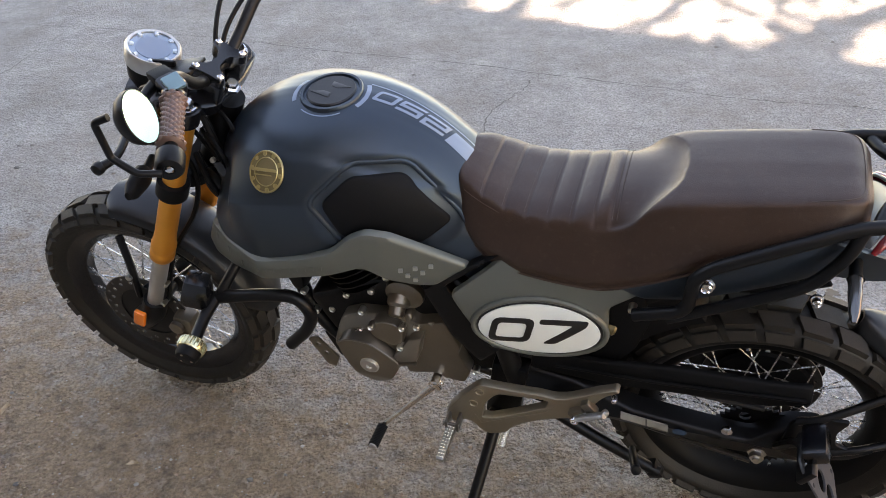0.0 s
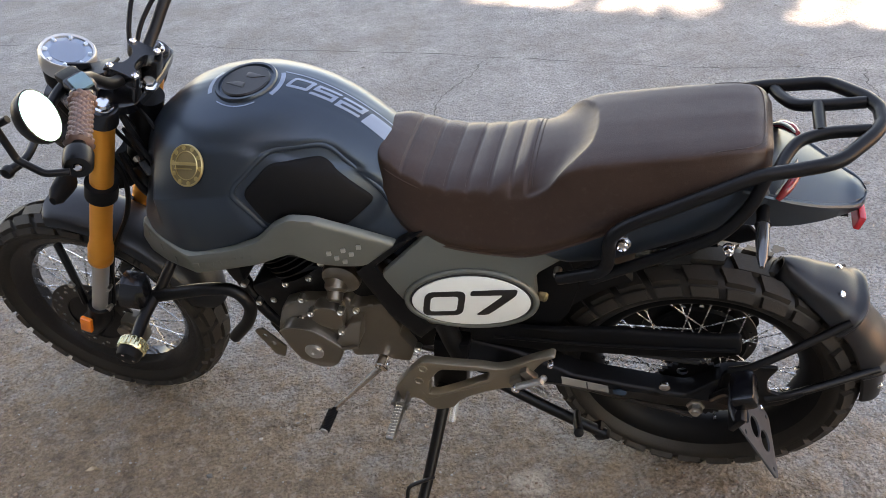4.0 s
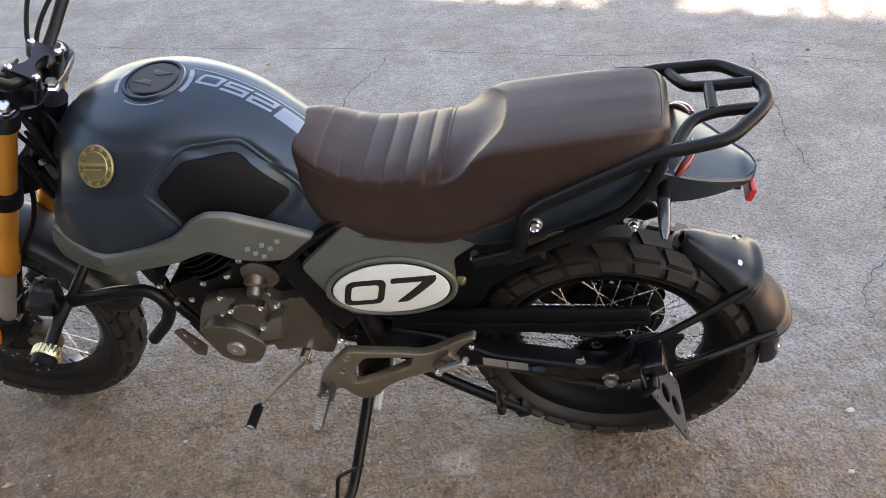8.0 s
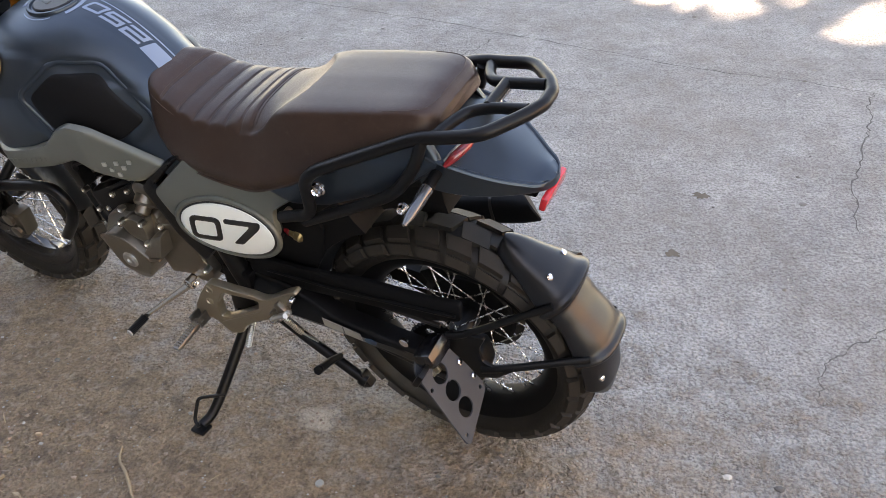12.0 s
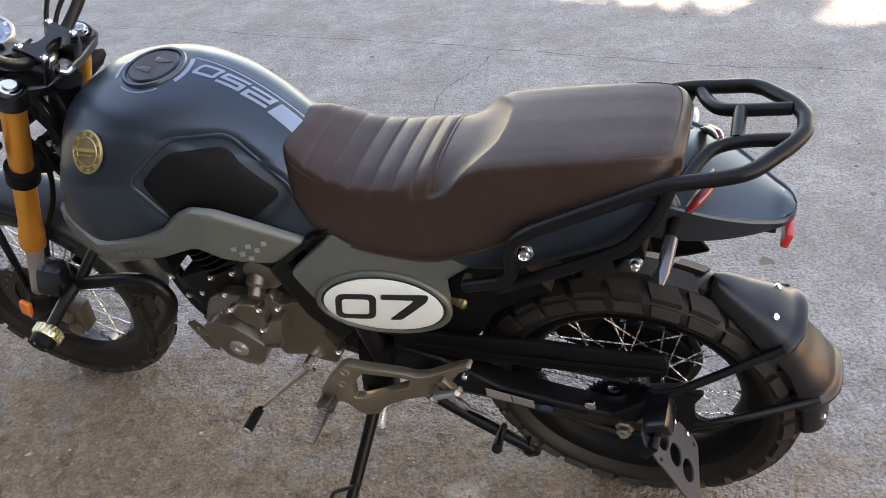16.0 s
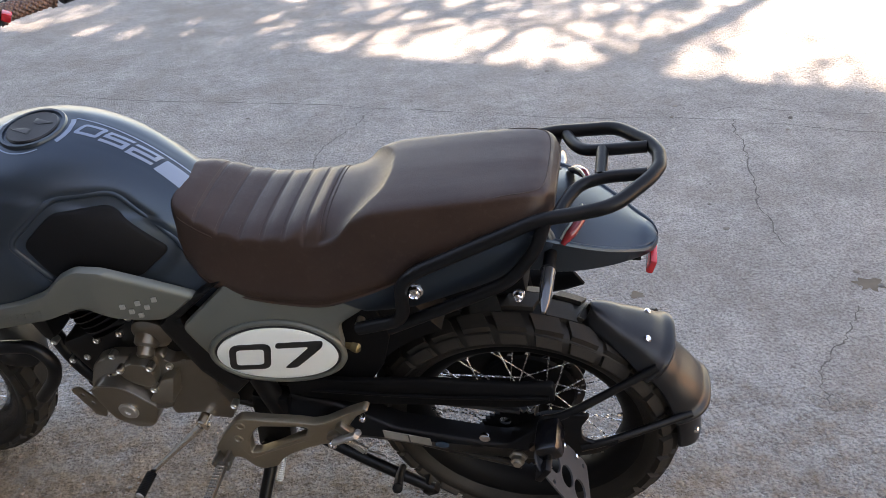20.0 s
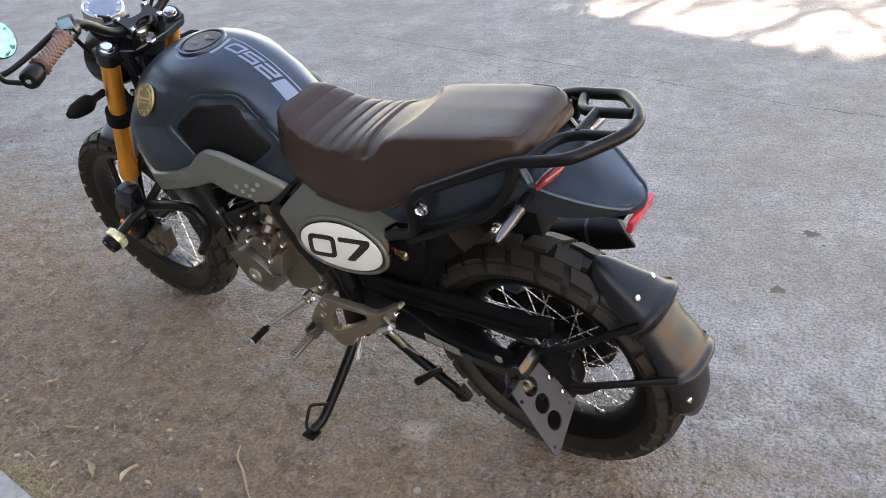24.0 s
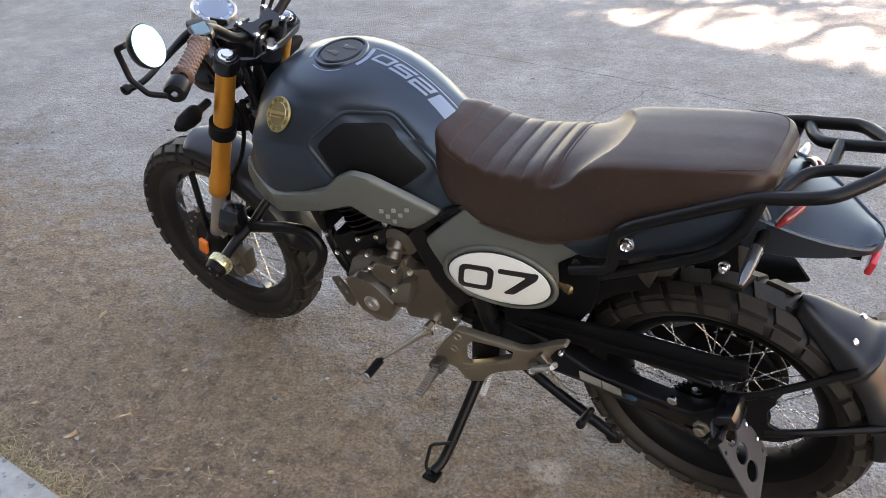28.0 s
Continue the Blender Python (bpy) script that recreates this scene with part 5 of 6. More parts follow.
part("sight_glass", lathe((0.815, 0.118, 0.456), (0, 1, 0.35), [(0.012, -0.004), (0.012, 0.005), (0.009, 0.007), (0.0, 0.006)], 20), CHROME, cover, "chromed oil sight glass")
lab = part("engine_label", panel([(0.792, 0.480), (0.772, 0.473), (0.781, 0.438), (0.803, 0.441)], lambda x, z: 0.123 - 0.35 * max(0, z - 0.44), 0.0005, 0.02, 0), INK, cover, "small black engine label")
for k in range(5):
    s = 0.006 + k * 0.0035
    part("label_bar", panel([(0.801 - s, 0.445 - 0.1 * s), (0.7995 - s, 0.445 - 0.1 * s), (0.793 - s, 0.470 - 0.1 * s), (0.7945 - s, 0.470 - 0.1 * s)], lambda x, z: 0.1236 - 0.35 * max(0, z - 0.44), 0.0003, 0.02, 0), WHITE, lab)
part("starter_motor", lathe((0.713, 0.035, 0.565), (0, 1, -0.1), [(0.042, -0.08), (0.042, 0.04), (0.040, 0.052), (0.030, 0.056), (0.024, 0.058)], 32), BRONZE, bike, "bronze starter motor end")
part("oil_filler", merge(lathe((0.724, 0.085, 0.548), (0, 0.72, -0.55), [(0.025, -0.02), (0.025, 0.012), (0.020, 0.018)], 28), lathe((0.727, 0.10, 0.530), (0, 0.72, -0.55), [(0.017, -0.02), (0.017, 0.012), (0.012, 0.017), (0.0, 0.018)], 28)), BRONZE, bike, "stepped bronze oil filler")
for at in ((0.773, 0.136, 0.507), (0.704, 0.136, 0.521), (0.716, 0.136, 0.457), (0.809, 0.10, 0.505), (0.936, 0.072, 0.449), (0.896, 0.072, 0.463), (0.851, 0.075, 0.520), (0.791, 0.075, 0.545), (0.956, 0.072, 0.503), (0.745, 0.085, 0.605), (0.556, 0.134, 0.425), (0.687, 0.104, 0.492), (0.259, 0.130, 0.678), (0.79, 0.02, 0.50)):
    part("engine_bolt", lathe(at, (0, 1, 0), [(0.0075, -0.01), (0.0075, 0.006), (0.0055, 0.008), (0.004, 0.005), (0, 0.005)], 10), STEEL, bike)
part("skid_plate", merge(block((0.895, 0.035, 0.35), (0.05, 0.08, 0.08), 0.004, (0, 20, 0))), BLACK, bike)
part("skid_bracket", panel(rounded([(0.968, 0.366), (0.945, 0.378), (0.911, 0.333), (0.900, 0.317), (0.913, 0.283), (0.935, 0.287)], 0.005, 3), lambda x, z: 0.092, 0.004, 0.02, 0.001, holes=[arc((0.945, 0.353), 0.006, 0, 360, 13)[:-1], arc((0.930, 0.328), 0.006, 0, 360, 13)[:-1]]), BRONZE, bike, "drilled bronze skid bracket")

# ---- crash bar ----
crash = part("crash_bar", tube([(0.956, 0.168, 0.438), (0.905, 0.166, 0.495), (0.885, 0.164, 0.545), (0.910, 0.164, 0.590), (0.97, 0.175, 0.594), (1.085, 0.188, 0.572), (1.105, 0.192, 0.566)], 0.0135, 14, bend=0.035), BLACK, bike, "black tubular crash bar")
part("crash_bar_arm", tube([(1.085, 0.182, 0.574), (1.090, 0.235, 0.562), (1.087, 0.296, 0.547)], 0.0125, 12), BLACK, crash)
part("crash_bar_brace", tube([(1.082, 0.188, 0.570), (1.06, 0.15, 0.61), (1.03, 0.09, 0.66)], 0.0115, 12), BLACK, crash)
SL, SD = np.array((1.087, 0.300, 0.546)), np.array((-0.02, 0.97, -0.12)) / np.linalg.norm((-0.02, 0.97, -0.12))
slider = part("slider_ring", lathe(SL, SD, [(0.018, -0.012), (0.0255, -0.011), (0.0275, -0.008), (0.0275, 0.009), (0.0255, 0.012), (0.018, 0.013)], 28), BRASSPALE, crash, "pale brass knurled slider ring")
_sd, _s1, _s2 = axes(SD)
for k in range(20):
    w = 2 * math.pi * k / 20
    o = SL + 0.0272 * (math.cos(w) * _s1 + math.sin(w) * _s2)
    part("knurl", tube([o - SD * 0.008, o + SD * 0.009], 0.0022, 6, smooth=False), BRASSPALE, slider)
part("slider_puck", lathe(SL, SD, [(0.020, 0.010), (0.0245, 0.013), (0.0245, 0.022), (0.021, 0.030), (0.0, 0.032)], 24), MATT, crash)
for k in range(3):
    w = 2 * math.pi * (k + 0.3) / 3
    part("slider_screw", lathe(SL + SD * 0.030 + 0.014 * (math.cos(w) * _s1 + math.sin(w) * _s2), SD, [(0.003, -0.002), (0.003, 0.002), (0.0, 0.002)], 8), CHROME, slider)
fog = part("fog_lamp", block((1.110, 0.205, 0.607), (0.062, 0.055, 0.072), 0.014, (0, -18, 12), 0.82), GLOSS, bike, "angular black fog lamp")

# ---- foot controls ----
PEG = [(0.552, 0.403), (0.540, 0.411), (0.490, 0.411), (0.389, 0.417), (0.361, 0.430), (0.301, 0.477), (0.270, 0.497), (0.263, 0.491), (0.290, 0.468), (0.308, 0.438), (0.332, 0.378), (0.378, 0.358), (0.452, 0.311), (0.478, 0.288), (0.494, 0.261), (0.532, 0.244), (0.552, 0.256), (0.566, 0.276), (0.580, 0.280), (0.610, 0.262), (0.626, 0.285), (0.620, 0.308), (0.589, 0.356)]
HOLE = [(0.504, 0.391), (0.402, 0.403), (0.410, 0.377), (0.482, 0.329), (0.524, 0.304), (0.544, 0.300), (0.537, 0.347), (0.517, 0.378)]
RIDGE = [(0.382, 0.408), (0.408, 0.366), (0.504, 0.309), (0.547, 0.282), (0.563, 0.316)]


def on_bracket(x, z):
    return 0.158 + 0.10 * max(0, 0.42 - x)


peg = part("footrest_bracket", panel(rounded(PEG, 0.010, 3), on_bracket, 0.016, 0.006, 0.0035, holes=[rounded(HOLE, 0.005, 3)]), BRACKET, bike, "bronze cast footrest bracket")
part("bracket_rib", tube([(x, 0.1562 + 0.10 * max(0, 0.42 - x), z) for x, z in RIDGE], [0.0018, 0.0028, 0.0028, 0.0028, 0.0018], 8, smooth=False), BRACKET, peg)
for at in ((0.545, 0.158, 0.389), (0.560, 0.158, 0.346)):
    part("bracket_bolt", lathe(at, (0, 1, 0), [(0.010, -0.004), (0.010, 0.003), (0.007, 0.004), (0.006, 0.001), (0, 0.001)], 16), BRACKET, peg)


def footpeg(a, b, r):
    a, b = np.array(a), np.array(b)
    d, e, f = axes(b - a)
    L = np.linalg.norm(b - a)
    secs = []
    for i in range(57):
        s = i / 56
        k = r * (1 if i % 4 < 2 else 0.92)
        secs.append([a + d * L * s + (k * 1.25 * math.cos(w) * e + k * 0.8 * math.sin(w) * f) for w in np.linspace(0, 2 * math.pi, 12, endpoint=False)])
    return rings(secs)


def spring(a, b, r, turns, wire):
    a, b = np.array(a), np.array(b)
    d, e, f = axes(b - a)
    L = np.linalg.norm(b - a)
    n = turns * 10
    return tube([a + d * L * i / n + r * (math.cos(2 * math.pi * i / 10) * e + math.sin(2 * math.pi * i / 10) * f) for i in range(n + 1)], wire, 6, smooth=False)


def stud_peg(a, b, wide, deep):
    """A steel peg whose top carries three rows of small pyramid studs."""
    a, b = np.array(a), np.array(b)
    d = (b - a) / np.linalg.norm(b - a)
    L = np.linalg.norm(b - a)
    e = np.array((1.0, 0, 0)) - d * d[0]
    e /= np.linalg.norm(e)
    f = np.cross(d, e)
    f = f if f[2] > 0 else -f
    body = rings([[a + d * s + e * x * k + f * z * k for x, z in ((-wide, -deep), (wide, -deep), (wide * 1.05, deep * 0.4), (wide * 0.9, deep), (-wide * 0.9, deep), (-wide * 1.05, deep * 0.4))] for s, k in ((0, 0.7), (0.004, 1.0), (L - 0.006, 0.86), (L, 0.7))])
    out = []
    n = int(L / 0.0072)
    for i in range(n):
        for j in (-1, 0, 1):
            o = a + d * (0.006 + i * (L - 0.012) / (n - 1)) + e * wide * 0.58 * j * (1 - 0.12 * i / n) + f * deep * 0.92
            out.append(lathe(o, f, [(0.0026, -0.001), (0.0022, 0.0022), (0.0008, 0.0034)], 5))
    return body, merge(*out)


_peg, _studs = stud_peg((0.606, 0.180, 0.279), (0.608, 0.262, 0.270), 0.0105, 0.0062)
peg_step = part("footpeg", _peg, FOOTSTEEL, bike, "studded steel rider footpeg", 25)
# studs take a brighter steel than the peg body
part("studs", _studs, LEVER, peg_step, "bright steel studs", 25)
part("footpeg_clevis", merge(block((0.592, 0.172, 0.287), (0.006, 0.034, 0.030), 0.002), block((0.616, 0.172, 0.285), (0.006, 0.034, 0.030), 0.002), lathe((0.586, 0.180, 0.284), (1, 0, 0), [(0.006, 0), (0.006, 0.003), (0.004, 0.004), (0.004, 0.034), (0.006, 0.035), (0.006, 0.039), (0, 0.040)], 10)), FOOTSTEEL, peg_step, "cast footpeg clevis")
part("peg_spring", spring((0.597, 0.182, 0.274), (0.611, 0.182, 0.273), 0.0062, 5, 0.0012), STEEL, peg_step)
pillion = part("pillion_footpeg", merge(footpeg((0.340, 0.186, 0.405), (0.286, 0.196, 0.448), 0.0072), lathe((0.286, 0.188, 0.446), (-0.3, 1, 0.2), [(0.0, -0.003), (0.006, -0.002), (0.007, 0.003), (0.005, 0.007), (0, 0.008)], 14)), ALU, bike, "folded steel pillion footpeg")
part("peg_mount", merge(block((0.338, 0.170, 0.402), (0.034, 0.022, 0.030), 0.006, (0, 38, 0)), block((0.318, 0.172, 0.430), (0.020, 0.018, 0.036), 0.005, (0, 38, 0))), BRONZE, pillion)
for at, r in (((0.344, 0.184, 0.396), 0.0095), ((0.321, 0.182, 0.412), 0.0078), ((0.272, 0.182, 0.482), 0.0062)):
    part("mount_bolt", lathe(at, (0, 1, 0), [(r, -0.006), (r, 0.003), (r * 0.85, 0.006), (r * 0.5, 0.006), (r * 0.45, 0.003), (0, 0.003)], 14), CHROME, pillion)
lever = part("gear_lever", merge(rings([[np.array(p) + e * h for e, h in ((np.array((0.5, 0, 0.85)), w), (np.array((0.2, 0.95, -0.1)), 0.0028), (np.array((0.5, 0, 0.85)), -w), (np.array((0.2, 0.95, -0.1)), -0.0028))] for p, w in (((0.655, 0.118, 0.330), 0.009), ((0.668, 0.128, 0.322), 0.0095), ((0.690, 0.148, 0.308), 0.0080), ((0.725, 0.178, 0.285), 0.0062), ((0.757, 0.205, 0.265), 0.0058))]), lathe((0.659, 0.100, 0.333), (0, 1, 0), [(0.013, 0), (0.013, 0.026), (0.009, 0.028), (0.009, 0.024), (0, 0.024)], 16), block((0.652, 0.118, 0.330), (0.012, 0.022, 0.020), 0.003, (0, 30, 0))), LEVER, bike, "polished gear lever")
part("lever_bolt", lathe((0.646, 0.116, 0.332), (-0.6, 0.7, 0.2), [(0.005, -0.003), (0.005, 0.004), (0.003, 0.005), (0, 0.004)], 8), CHROME, lever)
part("lever_rubber", footpeg((0.757, 0.207, 0.264), (0.761, 0.258, 0.259), 0.0098), MATT, lever, "black ribbed lever rubber")
part("lever_tip", lathe((0.761, 0.257, 0.259), (0.08, 1, -0.1), [(0.009, 0), (0.009, 0.003), (0.006, 0.005), (0, 0.005)], 12), ALU, lever)
stand = part("side_stand", tube([(0.525, 0.09, 0.262), (0.531, 0.135, 0.215), (0.556, 0.27, 0.088), (0.567, 0.318, 0.070)], [0.015, 0.0135, 0.0125, 0.012], 12), BLACK, bike, "black steel side stand")
part("stand_pivot", merge(block((0.502, 0.098, 0.345), (0.075, 0.036, 0.17), 0.008, (0, -8, 0)), lathe((0.525, 0.112, 0.275), (0, 1, 0), [(0.016, 0), (0.016, 0.01), (0.010, 0.013), (0, 0.013)], 12)), BLACK, stand)
part("stand_foot", block((0.567, 0.325, 0.064), (0.038, 0.034, 0.009), 0.003, (10, 0, 0)), BLACK, stand)
part("stand_hook", tube([(0.538, 0.245, 0.112), (0.585, 0.285, 0.125), (0.588, 0.318, 0.078), (0.57, 0.328, 0.070)], 0.0045, 8, bend=0.012), BLACK, stand)


part("stand_spring", spring((0.496, 0.118, 0.262), (0.509, 0.150, 0.198), 0.0065, 14, 0.0018), STEEL, stand)
part("brake_spring", spring((0.326, 0.172, 0.402), (0.286, 0.172, 0.366), 0.0065, 12, 0.0016), STEEL, bike)
part("brake_rod", tube([(0.286, 0.172, 0.366), (0.250, 0.170, 0.350)], 0.003, 6, smooth=False), STEEL, bike)
part("centre_tube", tube([(0.42, 0.12, 0.335), (0.30, 0.13, 0.27), (0.175, 0.142, 0.215)], 0.012, 10), BLACK, bike, "black lower frame tube")
part("tube_clamp", merge(block((0.186, 0.134, 0.212), (0.030, 0.024, 0.040), 0.004, (0, 30, 0)), lathe((0.186, 0.146, 0.214), (0, 1, 0), [(0.010, 0), (0.010, 0.006), (0.006, 0.008), (0, 0.008)], 8)), BLACK, bike)
part("side_tang", merge(tube([(0.232, 0.140, 0.276), (0.226, 0.178, 0.304), (0.216, 0.226, 0.336)], [0.007, 0.0085, 0.0095], 12), lathe((0.217, 0.222, 0.334), (-0.15, 0.75, 0.45), [(0.0095, 0), (0.0105, 0.004), (0.0095, 0.010), (0, 0.012)], 12)), BLACK, bike, "short black side tang on the lower tube")
RP, RD = np.array((0.329, 0.075, 0.569)), np.array((-0.97, 0.17, -0.19))
part("shock_collar", lathe(RP, RD, [(0.0, -0.004), (0.011, -0.003), (0.0130, 0.0), (0.0130, 0.010), (0.010, 0.012)], 20), DARKRED, bike, "red shock collar")
part("shock_body", lathe(RP, RD, [(0.0, 0.008), (0.0105, 0.010), (0.0112, 0.014), (0.0112, 0.024), (0.0130, 0.026), (0.0130, 0.038), (0.009, 0.042), (0.0, 0.043)], 20), BRASSDK, bike, "gold shock absorber reservoir")

# frame tubes and inner bulk, with plain black pieces added to close see-through gaps
part("main_frame", merge(tube([(1.03, 0.0, 0.80), (0.80, 0.05, 0.70), (0.55, 0.10, 0.60), (0.48, 0.10, 0.38)], 0.022, 12), tube([(1.05, 0.0, 0.77), (0.99, 0.04, 0.55), (0.93, 0.06, 0.40), (0.80, 0.07, 0.30)], 0.016, 12), tube([(0.52, 0.09, 0.70), (0.25, 0.10, 0.72), (-0.05, 0.07, 0.82)], 0.014, 12)), BLACK, bike, "black steel frame")
part("main_frame", merge(tube([(0.80, -0.05, 0.70), (0.55, -0.10, 0.60), (0.48, -0.10, 0.38)], 0.022, 12), tube([(0.99, -0.04, 0.55), (0.93, -0.06, 0.40), (0.80, -0.07, 0.30)], 0.016, 12), tube([(0.52, -0.09, 0.70), (0.25, -0.10, 0.72), (-0.05, -0.07, 0.82)], 0.014, 12)), BLACK, bike)
part("air_box", panel(rounded([(0.56, 0.72), (0.34, 0.71), (0.33, 0.55), (0.52, 0.50)], 0.02, 3), lambda x, z: 0.10, 0.20, 0.03, 0.01), MATT, bike)
part("under_tank_filler", panel(rounded([(0.55, 0.715), (0.72, 0.76), (0.97, 0.72), (0.97, 0.60), (0.60, 0.62)], 0.01, 3), lambda x, z: 0.085, 0.17, 0.03, 0.006), MATT, bike)
_liner = [tuple(REAR[[0, 2]] + 0.327 * np.array((math.cos(radians(a)), math.sin(radians(a))))) for a in range(92, 33, -6)]
part("wheel_liner", panel(_liner + [(0.35, 0.60), (0.31, 0.70), (0.15, 0.77), (0.0, 0.785)], lambda x, z: 0.0, 0.06, 0.03, 0.004), MATT, bike)
_front = [tuple(REAR[[0, 2]] + 0.328 * np.array((math.cos(radians(a)), math.sin(radians(a))))) for a in range(66, 11, -6)]
part("front_gap_filler", panel(_front + [(0.44, 0.39), (0.44, 0.60), (0.34, 0.70), (0.20, 0.715)], lambda x, z: 0.076, 0.13, 0.03, 0.003), MATT, bike)
part("gap_plate", panel(rounded([(0.36, 0.70), (0.245, 0.665), (0.228, 0.60), (0.25, 0.52), (0.29, 0.455), (0.42, 0.43)], 0.008, 3), lambda x, z: 0.084, 0.008, 0.02, 0.002), MATT, bike)
part("subframe_cover", panel(rounded([(0.34, 0.73), (0.10, 0.80), (-0.05, 0.86), (-0.10, 0.81), (-0.06, 0.785), (0.05, 0.75), (0.15, 0.705), (0.24, 0.635), (0.29, 0.55), (0.33, 0.435), (0.50, 0.43), (0.50, 0.60)], 0.01, 3), lambda x, z: 0.08, 0.16, 0.03, 0.006), MATT, bike)

# badge and filler cap
BC, BR = Vector((0.897, 0.165, 0.903)), 0.0375
_hit = TANK_BVH.ray_cast(Vector((BC.x, 0.6, BC.z)), Vector((0, -1, 0)))
BC, BN = _hit[0], (_hit[1] + Vector((0.05, 0.1, 0))).normalized()


def badge_disc(r0, r1, lift):
    n = 48
    return lathe(BC, BN, [(r1, lift - 0.004), (r1, lift - 0.001), (r1 - 0.001, lift), (r0 + 0.0005, lift), (r0, lift - 0.001), (r0, lift - 0.004)] if r0 else [(r1, lift - 0.004), (r1, lift - 0.001), (r1 - 0.001, lift), (0, lift + 0.0004)], n)


badge = part("tank_badge", badge_disc(0, BR - 0.001, 0.0025), BRASSDK, bike, "round brass badge with a cogged rim")
part("badge_rim", badge_disc(BR - 0.003, BR, 0.0042), BRASS, badge)
part("badge_ring", badge_disc(BR * 0.64, BR * 0.69, 0.0040), BRASS, badge)
_bd, _b1, _b2 = axes(BN)
for k in range(10):
    w = 2 * math.pi * k / 10
    bm = lathe(BC + BN * 0.001, BN, [(0.0042, 0), (0.0042, 0.0030), (0.0, 0.0032)], 8)
    bm.transform(Matrix.Translation(Vector((math.cos(w) * _b1 + math.sin(w) * _b2)) * (BR - 0.006)))
    part("badge_cog", bm, BRASS, badge)
for dz, half, thick in ((0.003, 0.027, 0.0038), (-0.006, 0.021, 0.0016)):
    p = [np.array(BC) + np.array(BN) * 0.0042 + np.array((1, 0, 0)) * s + _b2 * dz * (1 if _b2[2] > 0 else -1) for s in (-half, half)]
    part("badge_bar", tube(p, thick, 4, smooth=False), BRASS, badge)

CAPC = Vector((0.823, 0.010, 0.0))
CAPC.z = TANK_BVH.ray_cast(Vector((0.823, 0.010, 1.3)), Vector((0, 0, -1)))[0].z
_around = [TANK_BVH.ray_cast(Vector((0.823 + 0.05 * math.cos(k), 0.010 + 0.05 * math.sin(k), 1.3)), Vector((0, 0, -1)))[0] for k in np.linspace(0, 2 * math.pi, 9)[:-1]]
CN = (_around[0] - _around[4]).cross(_around[2] - _around[6]).normalized()
CAPC = sum(_around, Vector()) / 8 + CN * 0.001
cap = part("filler_cap", lathe(CAPC, CN, [(0.058, -0.012), (0.058, 0.000), (0.056, 0.003), (0.051, 0.003), (0.049, -0.003), (0.0, -0.003)], 48), TANK, bike, "round flush locking filler cap")
part("cap_groove", lathe(CAPC, CN, [(0.0495, -0.006), (0.0495, -0.0015), (0.046, -0.0015), (0.046, -0.006)], 48), INK, cap)
part("cap_disc", lathe(CAPC, CN, [(0.0455, -0.006), (0.0455, 0.0015), (0.043, 0.004), (0.0, 0.0045)], 48), FENDER, cap, "dark cap disc")
# flat black plates stand in for the shade inside two recessed notches
for pts in ([(-0.036, -0.010), (0.004, -0.024), (0.004, -0.010), (-0.010, -0.005)], [(0.036, 0.010), (-0.004, 0.024), (-0.004, 0.010), (0.010, 0.005)]):
    bm = panel(rounded(pts, 0.002, 2), lambda x, z: 0.0, 0.0015, 0.01, 0.0005, 0.0052)
    bm.transform(Matrix.Translation(CAPC) @ Vector((0, 0, 1)).rotation_difference(CN).to_matrix().to_4x4() @ Matrix(((1, 0, 0, 0), (0, 0, 1, 0), (0, 1, 0, 0), (0, 0, 0, 1))))
    bmesh.ops.recalc_face_normals(bm, faces=bm.faces)
    part("cap_notch_shade", bm, INK, cap)


def on_top(x, y):
    hit = TANK_BVH.ray_cast(Vector((x, y, 1.3)), Vector((0, 0, -1)))[0]
    return hit.z if hit else 0.9


def print_on_tank(name, outline, material, label="", holes=(), step=0.006):
    bm = panel(outline, on_top, 0.0003, step, 0, 0.0007, holes=holes)
    bm.transform(Matrix(((1, 0, 0, 0), (0, 0, 1, 0), (0, 1, 0, 0), (0, 0, 0, 1))))
    bmesh.ops.recalc_face_normals(bm, faces=bm.faces)
    return part(name, bm, material, bike, label, 60)


def lean(pts, x0, y0, k=0.35):
    return [(x0 + a + k * b, y0 + b) for a, b in pts]


_w, _h, _s = 0.040, 0.030, 0.0062
TWO = [(0, _h), (_w, _h), (_w, _h / 2 - _s / 2), (_s, _h / 2 - _s / 2), (_s, _s), (_w, _s), (_w, 0), (0, 0), (0, _h / 2 + _s / 2), (_w - _s, _h / 2 + _s / 2), (_w - _s, _h - _s), (0, _h - _s)]
FIVE = [(0, 0), (_w, 0), (_w, _h / 2 + _s / 2), (_s, _h / 2 + _s / 2), (_s, _h - _s), (_w, _h - _s), (_w, _h), (0, _h), (0, _h / 2 - _s / 2), (_w - _s, _h / 2 - _s / 2), (_w - _s, _s), (0, _s)]
NIL, NILIN = rounded([(0, 0), (_w, 0), (_w, _h), (0, _h)], 0.006, 3), [(_s, _s), (_w - _s, _s), (_w - _s, _h - _s), (_s, _h - _s)]
print_on_tank("figure_two", lean(TWO, 0.608, -0.008), SILVERINK, "silver figure 2")
print_on_tank("figure_five", lean(FIVE, 0.652, -0.011), SILVERINK, "silver figure 5")
print_on_tank("figure_zero", lean(NIL, 0.696, -0.014), SILVERINK, "silver figure 0", [lean(NILIN, 0.696, -0.014)])
print_on_tank("tank_stripe", [(0.548, -0.002), (0.602, -0.006), (0.613, 0.026), (0.556, 0.034)], SILVERINK, "broad silver stripe")
